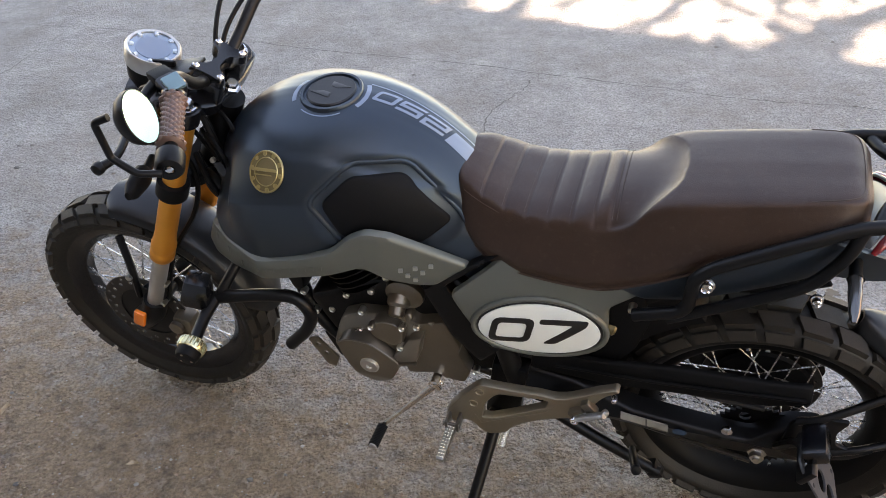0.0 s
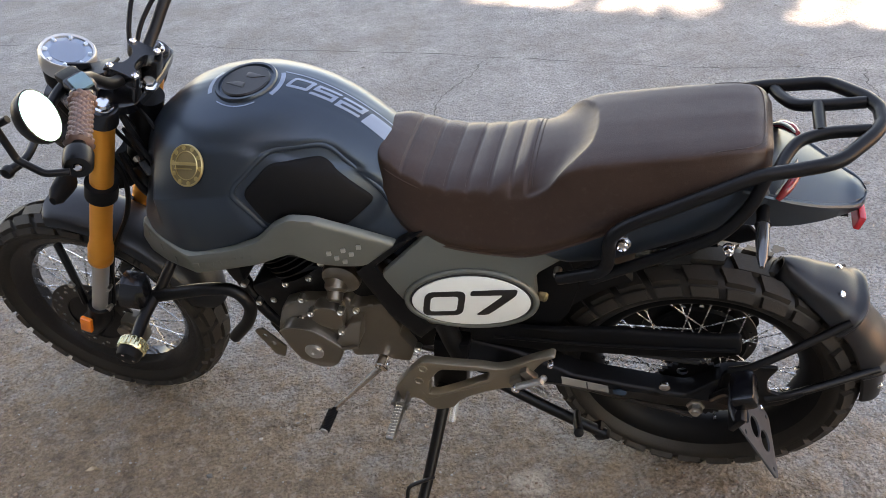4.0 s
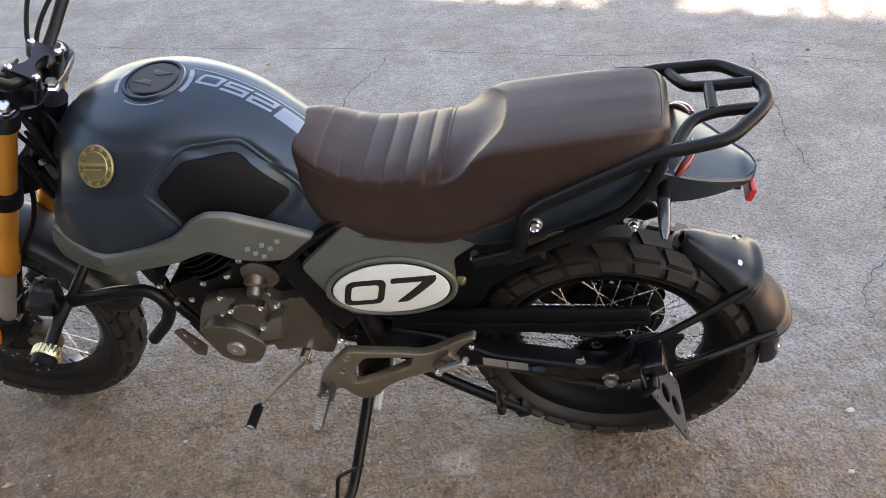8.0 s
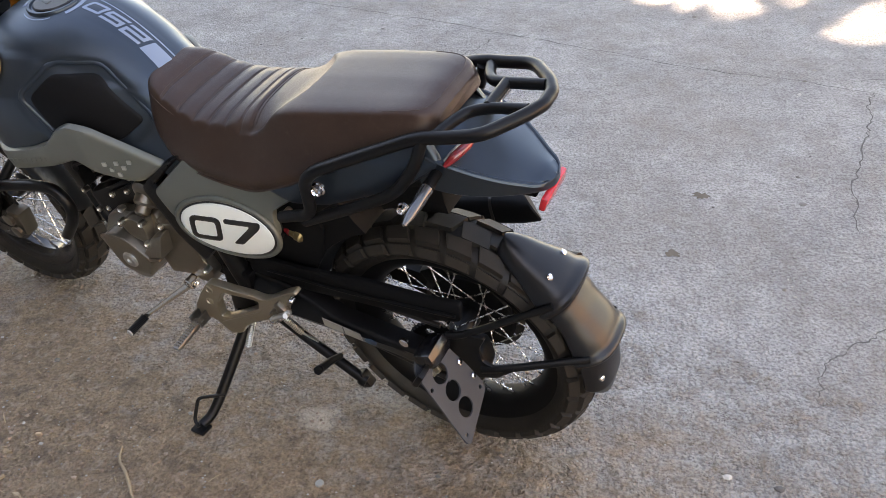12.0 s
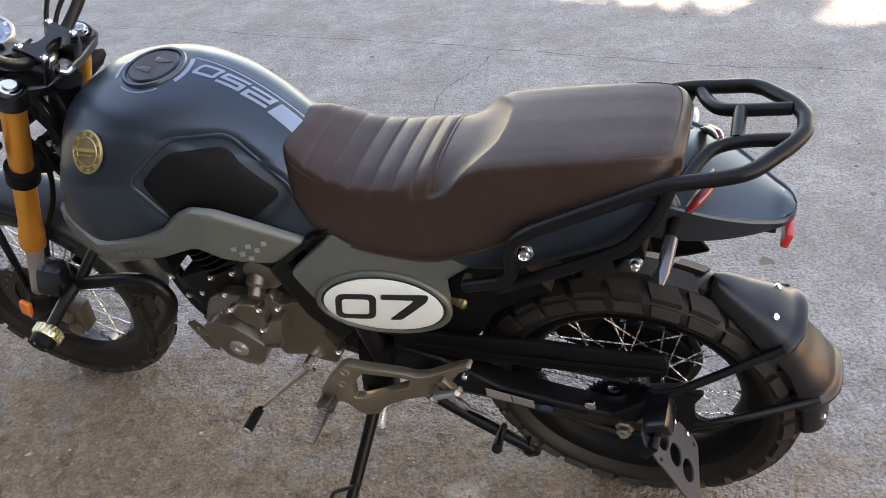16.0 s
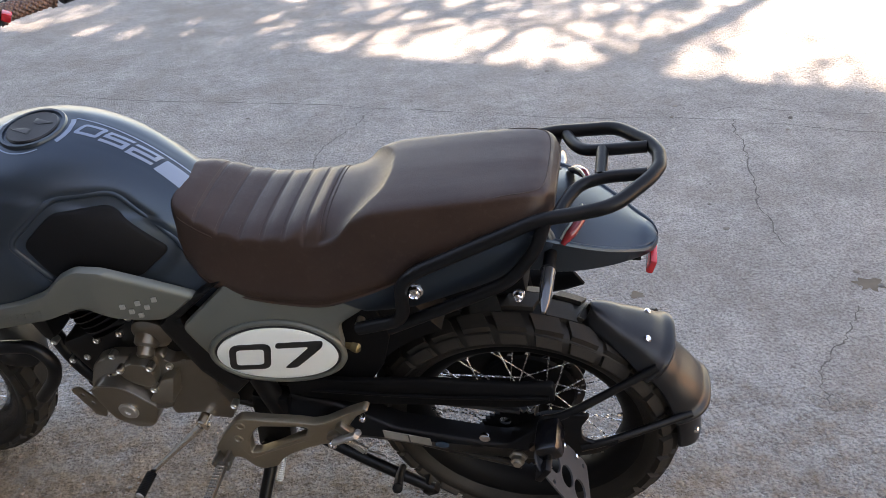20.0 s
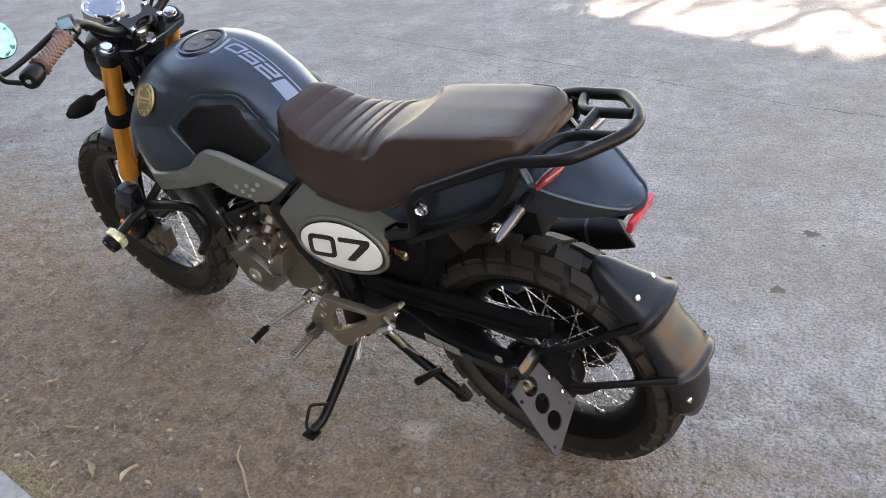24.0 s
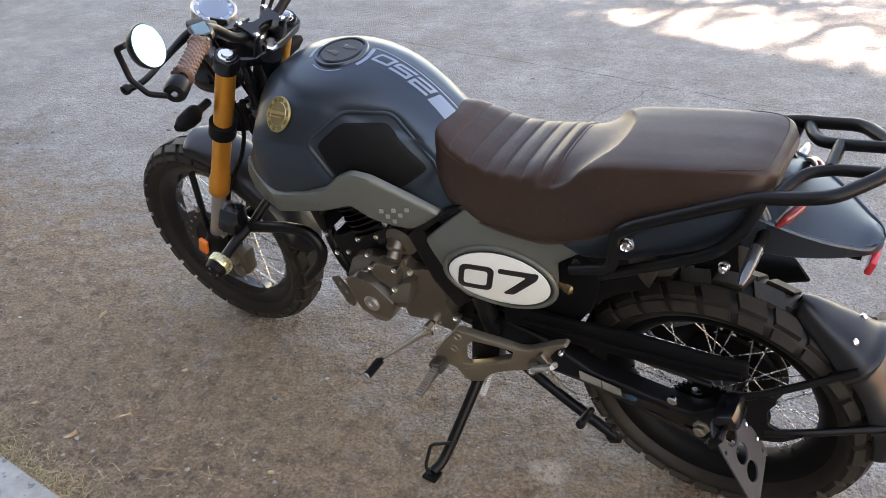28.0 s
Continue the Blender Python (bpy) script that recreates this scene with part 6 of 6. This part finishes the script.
print_on_tank("tank_pinstripe", [(0.545, -0.014), (0.76, -0.028), (0.76, -0.0255), (0.545, -0.0105)], SILVERINK, "thin silver stripe")
for a0 in (-28, 152):
    ring = arc((0.823, 0.010), 0.072, a0, a0 + 56, 16) + arc((0.823, 0.010), 0.064, a0 + 56, a0, 16)
    print_on_tank("cap_arc", ring, SILVERINK, "silver arc beside the filler cap")
print_on_tank("cap_print", arc((0.823, 0.010), 0.0655, 55, 125, 24) + arc((0.823, 0.010), 0.0635, 125, 55, 24), SILVERINK)

# studs, slots and raised bars on the shroud
# studs are paler than the shroud: light on their top facets, put into colour
for x, z in ((0.666, 0.727), (0.641, 0.729), (0.614, 0.731), (0.655, 0.713), (0.629, 0.717), (0.643, 0.701)):
    block4 = [(x - 0.0036, z - 0.0050), (x + 0.0036, z - 0.0040), (x + 0.0030, z + 0.0050), (x - 0.0042, z + 0.0040)]
    part("stud", panel(block4, on_shroud, 0.003, 0.01, 0.001, 0.0055), STUD, bike, "small raised grey stud")
for x, z in ((1.066, 0.712), (1.040, 0.690), (1.008, 0.672)):
    part("shroud_slot", panel(rounded([(x - 0.003, z - 0.011), (x + 0.004, z - 0.010), (x - 0.004, z + 0.011), (x - 0.010, z + 0.010)], 0.002, 2), on_shroud, 0.0012, 0.02, 0.0008, 0.0012), SHROUD, bike)
for k in range(9):
    x = 0.965 - k * 0.0175
    z = 0.683 + k * 0.0047
    part("raised_bar", panel([(x, z - 0.006), (x - 0.012, z - 0.003), (x - 0.014, z + 0.008), (x - 0.002, z + 0.005)], on_shroud, 0.001, 0.02, 0.001, 0.0018), SHROUD, bike)

# ---- cables ----
for path, r in (([(1.02, 0.15, 1.06), (1.10, 0.10, 1.03), (1.13, 0.06, 0.95), (1.10, 0.05, 0.86), (1.04, 0.06, 0.78)], 0.0045),
                ([(1.03, 0.17, 1.07), (1.13, 0.13, 1.02), (1.15, 0.08, 0.90), (1.13, 0.07, 0.80), (1.16, 0.075, 0.70), (1.26, 0.078, 0.56), (1.33, 0.08, 0.40)], 0.0055), ([(1.09, 0.05, 0.96), (1.06, 0.07, 0.90), (1.05, 0.06, 0.84), (1.0, 0.05, 0.80)], 0.006),
                ([(0.97, 0.06, 0.55), (0.92, 0.085, 0.60), (0.84, 0.08, 0.63), (0.76, 0.05, 0.66)], 0.007), ([(1.12, 0.02, 0.93), (1.08, 0.04, 0.88), (1.09, 0.05, 0.80), (1.04, 0.04, 0.74)], 0.005)):
    part("cable", tube(path, r, 8, 8), MATT, bike, "black control cable")
for path in ([(1.06, -0.24, 1.10), (1.09, -0.15, 1.09), (1.08, -0.06, 1.04), (1.07, -0.02, 0.97)], [(1.055, -0.2, 1.075), (1.06, -0.12, 1.06), (1.07, -0.06, 1.02), (1.06, 0.0, 0.95)]):
    part("cable", tube(path, 0.0045, 8, 8), MATT, bike, "black control cable")
for path, r in (([(1.07, 0.07, 0.90), (1.03, 0.095, 0.87), (1.02, 0.085, 0.80), (1.05, 0.06, 0.72)], 0.005), ([(1.10, 0.045, 0.89), (1.05, 0.085, 0.85), (1.045, 0.075, 0.77), (1.01, 0.06, 0.70)], 0.004),
                ([(1.12, 0.06, 0.84), (1.08, 0.095, 0.80), (1.06, 0.08, 0.73), (1.02, 0.07, 0.66)], 0.006), ([(1.14, 0.03, 0.82), (1.10, 0.05, 0.75), (1.04, 0.075, 0.70)], 0.0045), ([(1.06, 0.03, 0.93), (1.02, 0.06, 0.92), (1.0, 0.07, 0.88)], 0.0045)):
    part("wiring", tube(path, r, 8, 8), MATT, bike, "black wiring loom")
part("connector", block((1.045, 0.088, 0.835), (0.022, 0.014, 0.034), 0.003, (10, 20, 0)), GLOSS, bike)
part("horn", lathe((1.085, 0.055, 0.775), (0.4, 1, 0.1), [(0.0, 0.0), (0.030, 0.002), (0.034, 0.008), (0.034, 0.018), (0.026, 0.022), (0.010, 0.024), (0.0, 0.024)], 24), BLACK, bike, "black disc horn")
for at in ((1.052, 0.100, 0.862), (1.030, 0.104, 0.795), (1.075, 0.092, 0.735)):
    part("loom_clip", lathe(at, (0, 1, 0.2), [(0.0055, -0.004), (0.0055, 0.003), (0.003, 0.004), (0, 0.003)], 8), STEEL, bike)
part("ignition_lock", lathe((1.075, 0.0, 0.975), UP, [(0.02, -0.02), (0.02, 0.012), (0.016, 0.016), (0.006, 0.016), (0.0, 0.014)], 20), ALU, bike)
part("gauge_stay", block((1.105, 0.035, 1.015), (0.075, 0.055, 0.007), 0.002, (0, 12, 0)), BLACK, bike)
part("radiator_guard", panel(rounded([(1.03, 0.66), (0.98, 0.50), (0.955, 0.50), (0.95, 0.66)], 0.01, 3), lambda x, z: 0.07, 0.14, 0.03, 0.005), BLACK, bike)
part("kill_switch", block((0.972, -0.217, 1.078), (0.018, 0.022, 0.016), 0.003, (0, -30, 28)), RED, bike, "red kill switch")
part("turn_switch", block(along_bar(0.05) + (-0.006, 0, 0.020), (0.030, 0.030, 0.010), 0.004, (0, -30, -28)), TEAL, bike, "glossy switch cover with painted blue sky reflection")
part("brake_reservoir", lathe((1.035, -0.175, 1.10), (0, 0, 1), [(0.022, 0), (0.024, 0.004), (0.024, 0.03), (0.021, 0.034), (0, 0.034)], 20), GLOSS, bike, "black brake fluid reservoir")


# ---- kerbside pavement, litter and cracks ----
def concrete():
    m, t, b = nodes_of("grey concrete slab")
    c = coords(t)
    st = ramp(t, noise_node(t, 25, 8, 0.7, c), [(0.35, 0.0), (0.7, 1.0)])
    col = mix(t, st, (0.20, 0.205, 0.20), (0.32, 0.325, 0.32))
    blot = ramp(t, noise_node(t, 45, 3, 0.5, c), [(0.60, 0.0), (0.68, 0.8)])
    link(t, mix(t, blot, col, (0.10, 0.10, 0.10)), b.inputs["Base Color"])
    b.inputs["Roughness"].default_value = 0.85
    bump(t, b, noise_node(t, 200, 4, 0.6, c), 0.4, 0.002)
    return m


CONCRETE = concrete()
KD = Vector((0.29, -0.12, 0)).normalized()
KN = Vector((KD.y, -KD.x, 0))
_kc = Vector((-0.70, 0.845, 0)) - KN * 0.008
_kb = block((0, 0, 0), (26.0, 2.2, 0.16), 0.008)
_kb.transform(Matrix.Translation(_kc + KN * 1.1 + KD * 2.6 + Vector((0, 0, -0.03))) @ Matrix.Rotation(math.atan2(KD.y, KD.x), 4, "Z"))
tagged(new("pavement", data_of("pavement", _kb, CONCRETE)), "grey concrete pavement slab beside the road", "pavement", kind="structure")
rng = random.Random(5)


def earth_height(x, y):
    """Trodden earth heaped against the kerb: ragged low banks and clods that run out over the road."""
    p = Vector((x, y, 0)) - _kc
    d = -p.dot(KN)
    if d < -0.02 or d > 0.95:
        return -0.01
    fade = float(smooth((0.85 - d) / 0.75)) * float(smooth((x * -1.0 + 0.75) / 0.8))
    q = Vector((x, y, 0.3))
    big = noise.noise(q * 5.5) * 0.5 + noise.noise(q * 13.0) * 0.35
    clod = abs(noise.noise(q * 24.0 + Vector((3, 1, 0)))) * 0.9 + noise.noise(q * 55.0) * 0.35 + noise.noise(q * 120.0) * 0.15
    return -0.0035 + fade * (0.0038 + 0.0150 * big + 0.0130 * clod * (0.45 + big))


def earth_bank():
    n, m = 470, 150
    verts = []
    for j in range(m):
        for i in range(n):
            p = _kc + KD * (-1.5 + 2.35 * i / (n - 1)) - KN * (0.0 + 0.9 * (j / (m - 1)) ** 1.25)
            verts.append((p.x, p.y, earth_height(p.x, p.y)))
    faces = [(j * n + i, (j + 1) * n + i, (j + 1) * n + i + 1, j * n + i + 1) for j in range(m - 1) for i in range(n - 1)]
    return mesh_of(verts, faces)


_eb = new("earth_bank", data_of("earth_bank", earth_bank(), GROUND, 180))
tagged(_eb, "trodden brown earth with clods along the kerb", "earth", kind="structure")


def scatter(count, where, size, flat=0.6, sides=6):
    verts, faces = [], []
    for _ in range(count):
        x, y = where()
        s = size()
        o = len(verts)
        lift = max(0.0, earth_height(x, y))
        a0 = rng.random() * 6.3
        k = sides
        for h, f in ((-0.15, 0.9), (flat * 0.5, 1.0), (flat, 0.55)):
            for i in range(k):
                a = a0 + 2 * math.pi * i / k
                r = s * f * (0.75 + 0.5 * rng.random())
                verts.append((x + r * math.cos(a) * 1.2, y + r * math.sin(a), lift + s * h + s * 0.06 * rng.random()))
        for row in (0, 1):
            faces += [(o + row * k + i, o + row * k + (i + 1) % k, o + (row + 1) * k + (i + 1) % k, o + (row + 1) * k + i) for i in range(k)]
        faces.append(tuple(o + 2 * k + i for i in range(k)))
    return verts, faces


def raw(name, verts, faces, material):
    me = bpy.data.meshes.new(name)
    me.from_pydata(verts, [], faces)
    me.materials.append(material)
    return new(name, me)


def island_mat(name, a, b2, rough=0.85):
    m, t, b = nodes_of(name)
    g = t.nodes.new("ShaderNodeNewGeometry")
    n = noise_node(t, 150, 4, 0.6, coords(t))
    col = mix(t, g.outputs["Random Per Island"], a, b2)
    link(t, mix(t, math_node(t, "MULTIPLY", n, 0.4), col, tuple(v * 0.5 for v in a)), b.inputs["Base Color"])
    b.inputs["Roughness"].default_value = rough
    return m


GRAVEL = island_mat("loose gravel", (0.20, 0.188, 0.172), (0.56, 0.53, 0.48))
PALE = island_mat("pale pebbles", (0.26, 0.235, 0.205), (0.58, 0.54, 0.48))
SOIL = island_mat("earth crumbs", (0.19, 0.132, 0.098), (0.38, 0.275, 0.205))
DRY = island_mat("dry leaf", (0.36, 0.25, 0.15), (0.58, 0.46, 0.32), 0.8)
STRAW = island_mat("dry grass", (0.22, 0.15, 0.08), (0.60, 0.46, 0.28), 0.8)
GREEN = island_mat("green grass", (0.10, 0.13, 0.03), (0.22, 0.22, 0.06), 0.7)


def road(x0=-3.5, x1=3.2, y0=0.75, y1=5.0):
    return lambda: (rng.uniform(x0, x1), rng.uniform(y0, y1))


def kerb(spread, lo=-1.4, hi=1.2):
    def f():
        p = Vector((-0.70, 0.845, 0)) + KD * rng.uniform(lo, hi) - KN * abs(rng.gauss(0, spread))
        return p.x, p.y
    return f


tagged(raw("gravel", *scatter(9000, road(), lambda: rng.uniform(0.0010, 0.0026)), GRAVEL), "fine grey gravel on the road", "gravel", kind="stuff")
tagged(raw("pebbles", *scatter(170, road(-2.5, 2.6, 0.8, 3.8), lambda: 0.0025 + 0.006 * rng.random() ** 4, 0.9), PALE), "scattered pale pebbles on the road", "pebbles", kind="stuff")
DARKSTONE = island_mat("dark grit", (0.10, 0.092, 0.085), (0.24, 0.22, 0.2))
tagged(raw("dark_grit", *scatter(150, road(-2.8, 3.4, 0.9, 4.8), lambda: 0.003 + 0.007 * rng.random() ** 3, 0.8, 7), DARKSTONE), "dark bits of grit on the pavement", "grit", kind="stuff")
tagged(raw("pale_chips", *scatter(130, kerb(0.5, -1.5, 1.4), lambda: 0.0015 + 0.005 * rng.random() ** 3, 0.6, 5), PALE), "pale chips of stone and bark on the earth", "chips", kind="stuff")
tagged(raw("earth_crumbs", *scatter(5200, kerb(0.42), lambda: 0.0010 + 0.0045 * rng.random() ** 4, 0.9, 5), SOIL), "brown crumbs of earth by the kerb", "earth", kind="stuff")


def blades(count, where, length, width):
    verts, faces = [], []
    for _ in range(count):
        x, y = where()
        a, L = rng.random() * 6.3, length()
        w = width()
        up = rng.uniform(0.05, 0.7)
        d = Vector((math.cos(a), math.sin(a), 0))
        s = Vector((-d.y, d.x, 0)) * w
        p0 = Vector((x, y, 0.001 + max(0.0, earth_height(x, y))))
        p1 = p0 + d * L * 0.5 + Vector((0, 0, L * up * 0.5))
        p2 = p0 + d * L + Vector((0, 0, L * up * 0.35))
        o = len(verts)
        verts += [tuple(q) for q in (p0 - s, p0 + s, p1 + s * 0.8, p1 - s * 0.8, p2)]
        faces += [(o, o + 1, o + 2, o + 3), (o + 3, o + 2, o + 4)]
    return verts, faces


tagged(raw("dry_grass", *blades(3600, kerb(0.05, -1.3, 0.25), lambda: rng.uniform(0.008, 0.045), lambda: rng.uniform(0.0005, 0.0014)), STRAW), "straw-coloured dry grass along the kerb", "grass", kind="stuff")
tagged(raw("green_grass", *blades(420, kerb(0.035, -0.6, 0.15), lambda: rng.uniform(0.008, 0.03), lambda: rng.uniform(0.0006, 0.0014)), GREEN), "sparse green grass along the kerb", "grass", kind="stuff")
tagged(raw("straw_litter", *blades(620, kerb(0.20, -1.3, 0.75), lambda: rng.uniform(0.01, 0.04), lambda: rng.uniform(0.0005, 0.0013)), STRAW), "bits of straw lying on the earth", "litter", kind="stuff")


def dry_leaf(x, y, length, width, turn, bend):
    """A narrow curled dry leaf."""
    n = 12
    secs = []
    for i in range(n + 1):
        s = i / n
        w = width * math.sin(math.pi * min(1, s * 0.98 + 0.01)) ** 0.8
        c = np.array((length * (s - 0.5), bend * length * (4 * s * (1 - s) - 0.5), 0.003 + 0.012 * (s - 0.5) ** 2))
        w *= 0.8 + 0.35 * math.sin(7.0 * s + turn)
        curl = 0.003 + 0.005 * s
        secs.append([c + (0, -w, curl), c + (0, 0, 0.0), c + (0, w, curl * 1.4), c + (0, 0, 0.0012)])
    bm = rings(secs)
    ob = new("dry_leaf", data_of("dry_leaf", bm, DRY, 60))
    ob.matrix_world = pose(x, y, 0.0005 + max(0.0, earth_height(x, y)), 0, 0, turn)
    return tagged(ob, "curled dry tan leaf lying on the earth", "leaf", "dry leaves by the kerb")


for x, y, L, w, turn, bend in ((-0.52, 0.94, 0.085, 0.009, -35, 0.12), (-0.405, 0.94, 0.06, 0.008, 75, 0.25), (-0.43, 1.04, 0.034, 0.005, -20, -0.1), (-0.66, 1.06, 0.070, 0.004, 0, 0.0), (-0.62, 0.93, 0.026, 0.006, 60, 0.1), (-0.33, 0.92, 0.034, 0.006, -25, 0.1), (-0.55, 1.16, 0.026, 0.005, -12, 0.05), (-0.24, 1.06, 0.018, 0.004, 0, 0.0), (-0.85, 1.22, 0.035, 0.005, 20, 0.1), (-1.02, 1.30, 0.04, 0.005, -30, 0.1), (-0.95, 1.12, 0.035, 0.005, 50, -0.1), (-1.13, 1.22, 0.035, 0.005, 10, 0.15), (-0.78, 1.42, 0.03, 0.006, 5, 0.1), (-1.18, 1.63, 0.04, 0.006, 80, 0.1), (-0.70, 2.6, 0.035, 0.007, 0, 0.1)):
    dry_leaf(x, y, L, w, turn, bend)
tagged(new("wood_chip", data_of("wood_chip", block((-0.385, 1.10, 0.007), (0.017, 0.010, 0.007), 0.0028, (14, 8, 20), 0.7), DRY)), "small tan chip of wood on the earth", "wood chip")
ROOT = surf("pale root wood", (0.27, 0.20, 0.13), 0.8, 0, 0.25, 200, 0.5)
tagged(new("dry_twig", data_of("dry_twig", tube([(x, y, z + max(0.0, earth_height(x, y))) for x, y, z in ((-0.165, 1.085, 0.003), (-0.152, 1.045, 0.004), (-0.128, 1.02, 0.003), (-0.10, 0.985, 0.003), (-0.072, 0.945, 0.004), (-0.03, 0.90, 0.002), (0.02, 0.84, 0.001))], [0.002, 0.0035, 0.004, 0.003, 0.0022], 8), ROOT)), "crooked pale twig half buried in earth", "twig")
tagged(new("bottle_cap", data_of("bottle_cap", lathe((0.33, 1.03, 0.0), (0, 0, 1), [(0.010, 0.0), (0.0095, 0.004), (0.008, 0.005), (0.0, 0.0045)], 14), surf("dull grey metal", (0.30, 0.30, 0.28), 0.5, 0.4))), "flattened dull bottle cap on the road", "bottle cap")

CRACK = surf("dark crack filling", (0.10, 0.094, 0.087), 0.95, 0, 0.3, 300, 0.4)


def crack(pts, wide, seed):
    g = random.Random(seed)
    line = cat([(x, y, 0) for x, y in pts], 14)
    n = len(line)
    L, R = [], []
    off = 0.0
    for i, p in enumerate(line):
        t = line[min(i + 1, n - 1)] - line[max(i - 1, 0)]
        t = t / (np.linalg.norm(t) + 1e-9)
        nrm = np.array((-t[1], t[0], 0))
        off = 0.85 * off + g.gauss(0, 0.006)
        w = 0.5 * wide * (0.25 + 1.2 * g.random()) * min(1, 0.2 + 6 * min(i, n - 1 - i) / n)
        c = p + nrm * off
        L.append(c + nrm * w / 2)
        R.append(c - nrm * w / 2)
    verts = [(a[0], a[1], 0.0012) for a in L] + [(a[0], a[1], 0.0012) for a in R]
    ob = raw("crack", verts, [(i, i + 1, n + i + 1, n + i) for i in range(n - 1)], CRACK)
    ob.parent = ground


crack([(-3.2, 5.2), (-1.5, 4.66), (-0.53, 4.27), (0.45, 3.88), (1.36, 3.45), (1.93, 3.24), (2.58, 2.89), (3.4, 2.5)], 0.012, 1)
crack([(0.50, 3.84), (0.40, 3.63), (0.25, 3.40), (0.2, 3.2)], 0.009, 2)
crack([(2.06, 3.22), (2.03, 3.09), (1.95, 2.81), (1.79, 2.45), (1.73, 2.13)], 0.010, 3)
crack([(1.78, 1.80), (1.67, 1.67), (1.52, 1.55), (1.45, 1.40)], 0.008, 4)
crack([(-2.6, 3.9), (-2.26, 4.16), (-2.16, 4.67), (-2.24, 5.08)], 0.008, 5)
crack([(-2.16, 4.67), (-1.86, 4.74), (-1.5, 4.66)], 0.008, 6)
crack([(1.93, 3.24), (2.12, 3.34), (2.6, 3.1), (3.2, 3.0)], 0.008, 7)
STAIN = surf("dried oil stain", (0.10, 0.078, 0.055), 0.8, 0, 0.3, 90, 0.3)
for x, y, a, b in ((1.29, 2.34, 0.032, 0.026), (1.17, 1.99, 0.028, 0.022), (1.87, 1.88, 0.055, 0.042), (1.74, 1.52, 0.045, 0.034)):
    n = 28
    ring = []
    for i in range(n):
        w = 2 * math.pi * i / n
        k = 0.8 + 0.6 * noise.noise((x * 9 + math.cos(w) * 2.6, y * 9 + math.sin(w) * 2.6, 0))
        ring.append((x + a * k * math.cos(w), y + b * k * math.sin(w), 0.0009))
    ob = raw("oil_stain", ring, [tuple(range(n))], STAIN)
    ob.parent = ground


# ---- tree over the wall, whose broken shade falls on the road ----
def tree(al, ac, height, seed):
    g = random.Random(seed)
    root = new("tree")
    base = spot(al, ac, 0)
    root.location = base
    tagged(root, "leafy green street tree with a broad crown", "tree")
    limbs, tips = [], []

    def grow(p, d, L, r, depth):
        q = p + d * L
        mid_p = p + d * L * 0.5 + Vector((g.gauss(0, 0.05), g.gauss(0, 0.05), 0)) * L
        limbs.append(tube([tuple(p), tuple(mid_p), tuple(q)], [r, r * 0.85, r * 0.68], 8, 4))
        if depth == 0:
            tips.append(q)
            return
        if depth <= 2:
            tips.append(mid_p)
        for _ in range(3 if depth > 1 else 4):
            e = (d + Vector((g.gauss(0, 0.55), g.gauss(0, 0.55), g.gauss(0.05, 0.35)))).normalized()
            grow(q, e, L * g.uniform(0.55, 0.8), r * 0.6, depth - 1)
    grow(Vector((0, 0, 0)), Vector((0.03, 0.02, 1)).normalized(), height * 0.42, 0.16, 4)
    t = part("trunk", merge(*limbs), BARK, root)
    verts, faces = [], []
    for p in tips:
        for _ in range(g.randint(14, 22)):
            c = p + Vector((g.gauss(0, 0.16), g.gauss(0, 0.16), g.gauss(0, 0.14)))
            a = Vector((g.gauss(0, 1), g.gauss(0, 1), g.gauss(-0.3, 0.6))).normalized()
            b = a.cross(Vector((g.gauss(0, 1), g.gauss(0, 1), g.gauss(0, 1)))).normalized()
            L, w = g.uniform(0.08, 0.15), g.uniform(0.032, 0.055)
            o = len(verts)
            verts += [tuple(c - a * L), tuple(c + b * w), tuple(c + a * L), tuple(c - b * w), tuple(c + a.cross(b) * 0.006)]
            faces += [(o, o + 1, o + 4), (o + 1, o + 2, o + 4), (o + 2, o + 3, o + 4), (o + 3, o, o + 4)]
    me = bpy.data.meshes.new("crown")
    me.from_pydata(verts, [], faces)
    me.materials.append(LEAF)
    cr = new("crown", me)
    cr.parent = root
    cr["kind"] = "stuff"


for _al, _ht, _seed in ((-4.9, 8.6, 34), (-2.1, 7.6, 42), (-4.5, 8.6, 22), (-5.7, 8.6, 48), (-3.6, 11.5, 8), (-7.0, 11.0, 12), (-1.2, 11.5, 22)):
    tree(_al, -4.7, _ht, _seed)
tree(5.5, 15.0, 7.5, 21)
tree(10.5, 16.0, 7.0, 22)
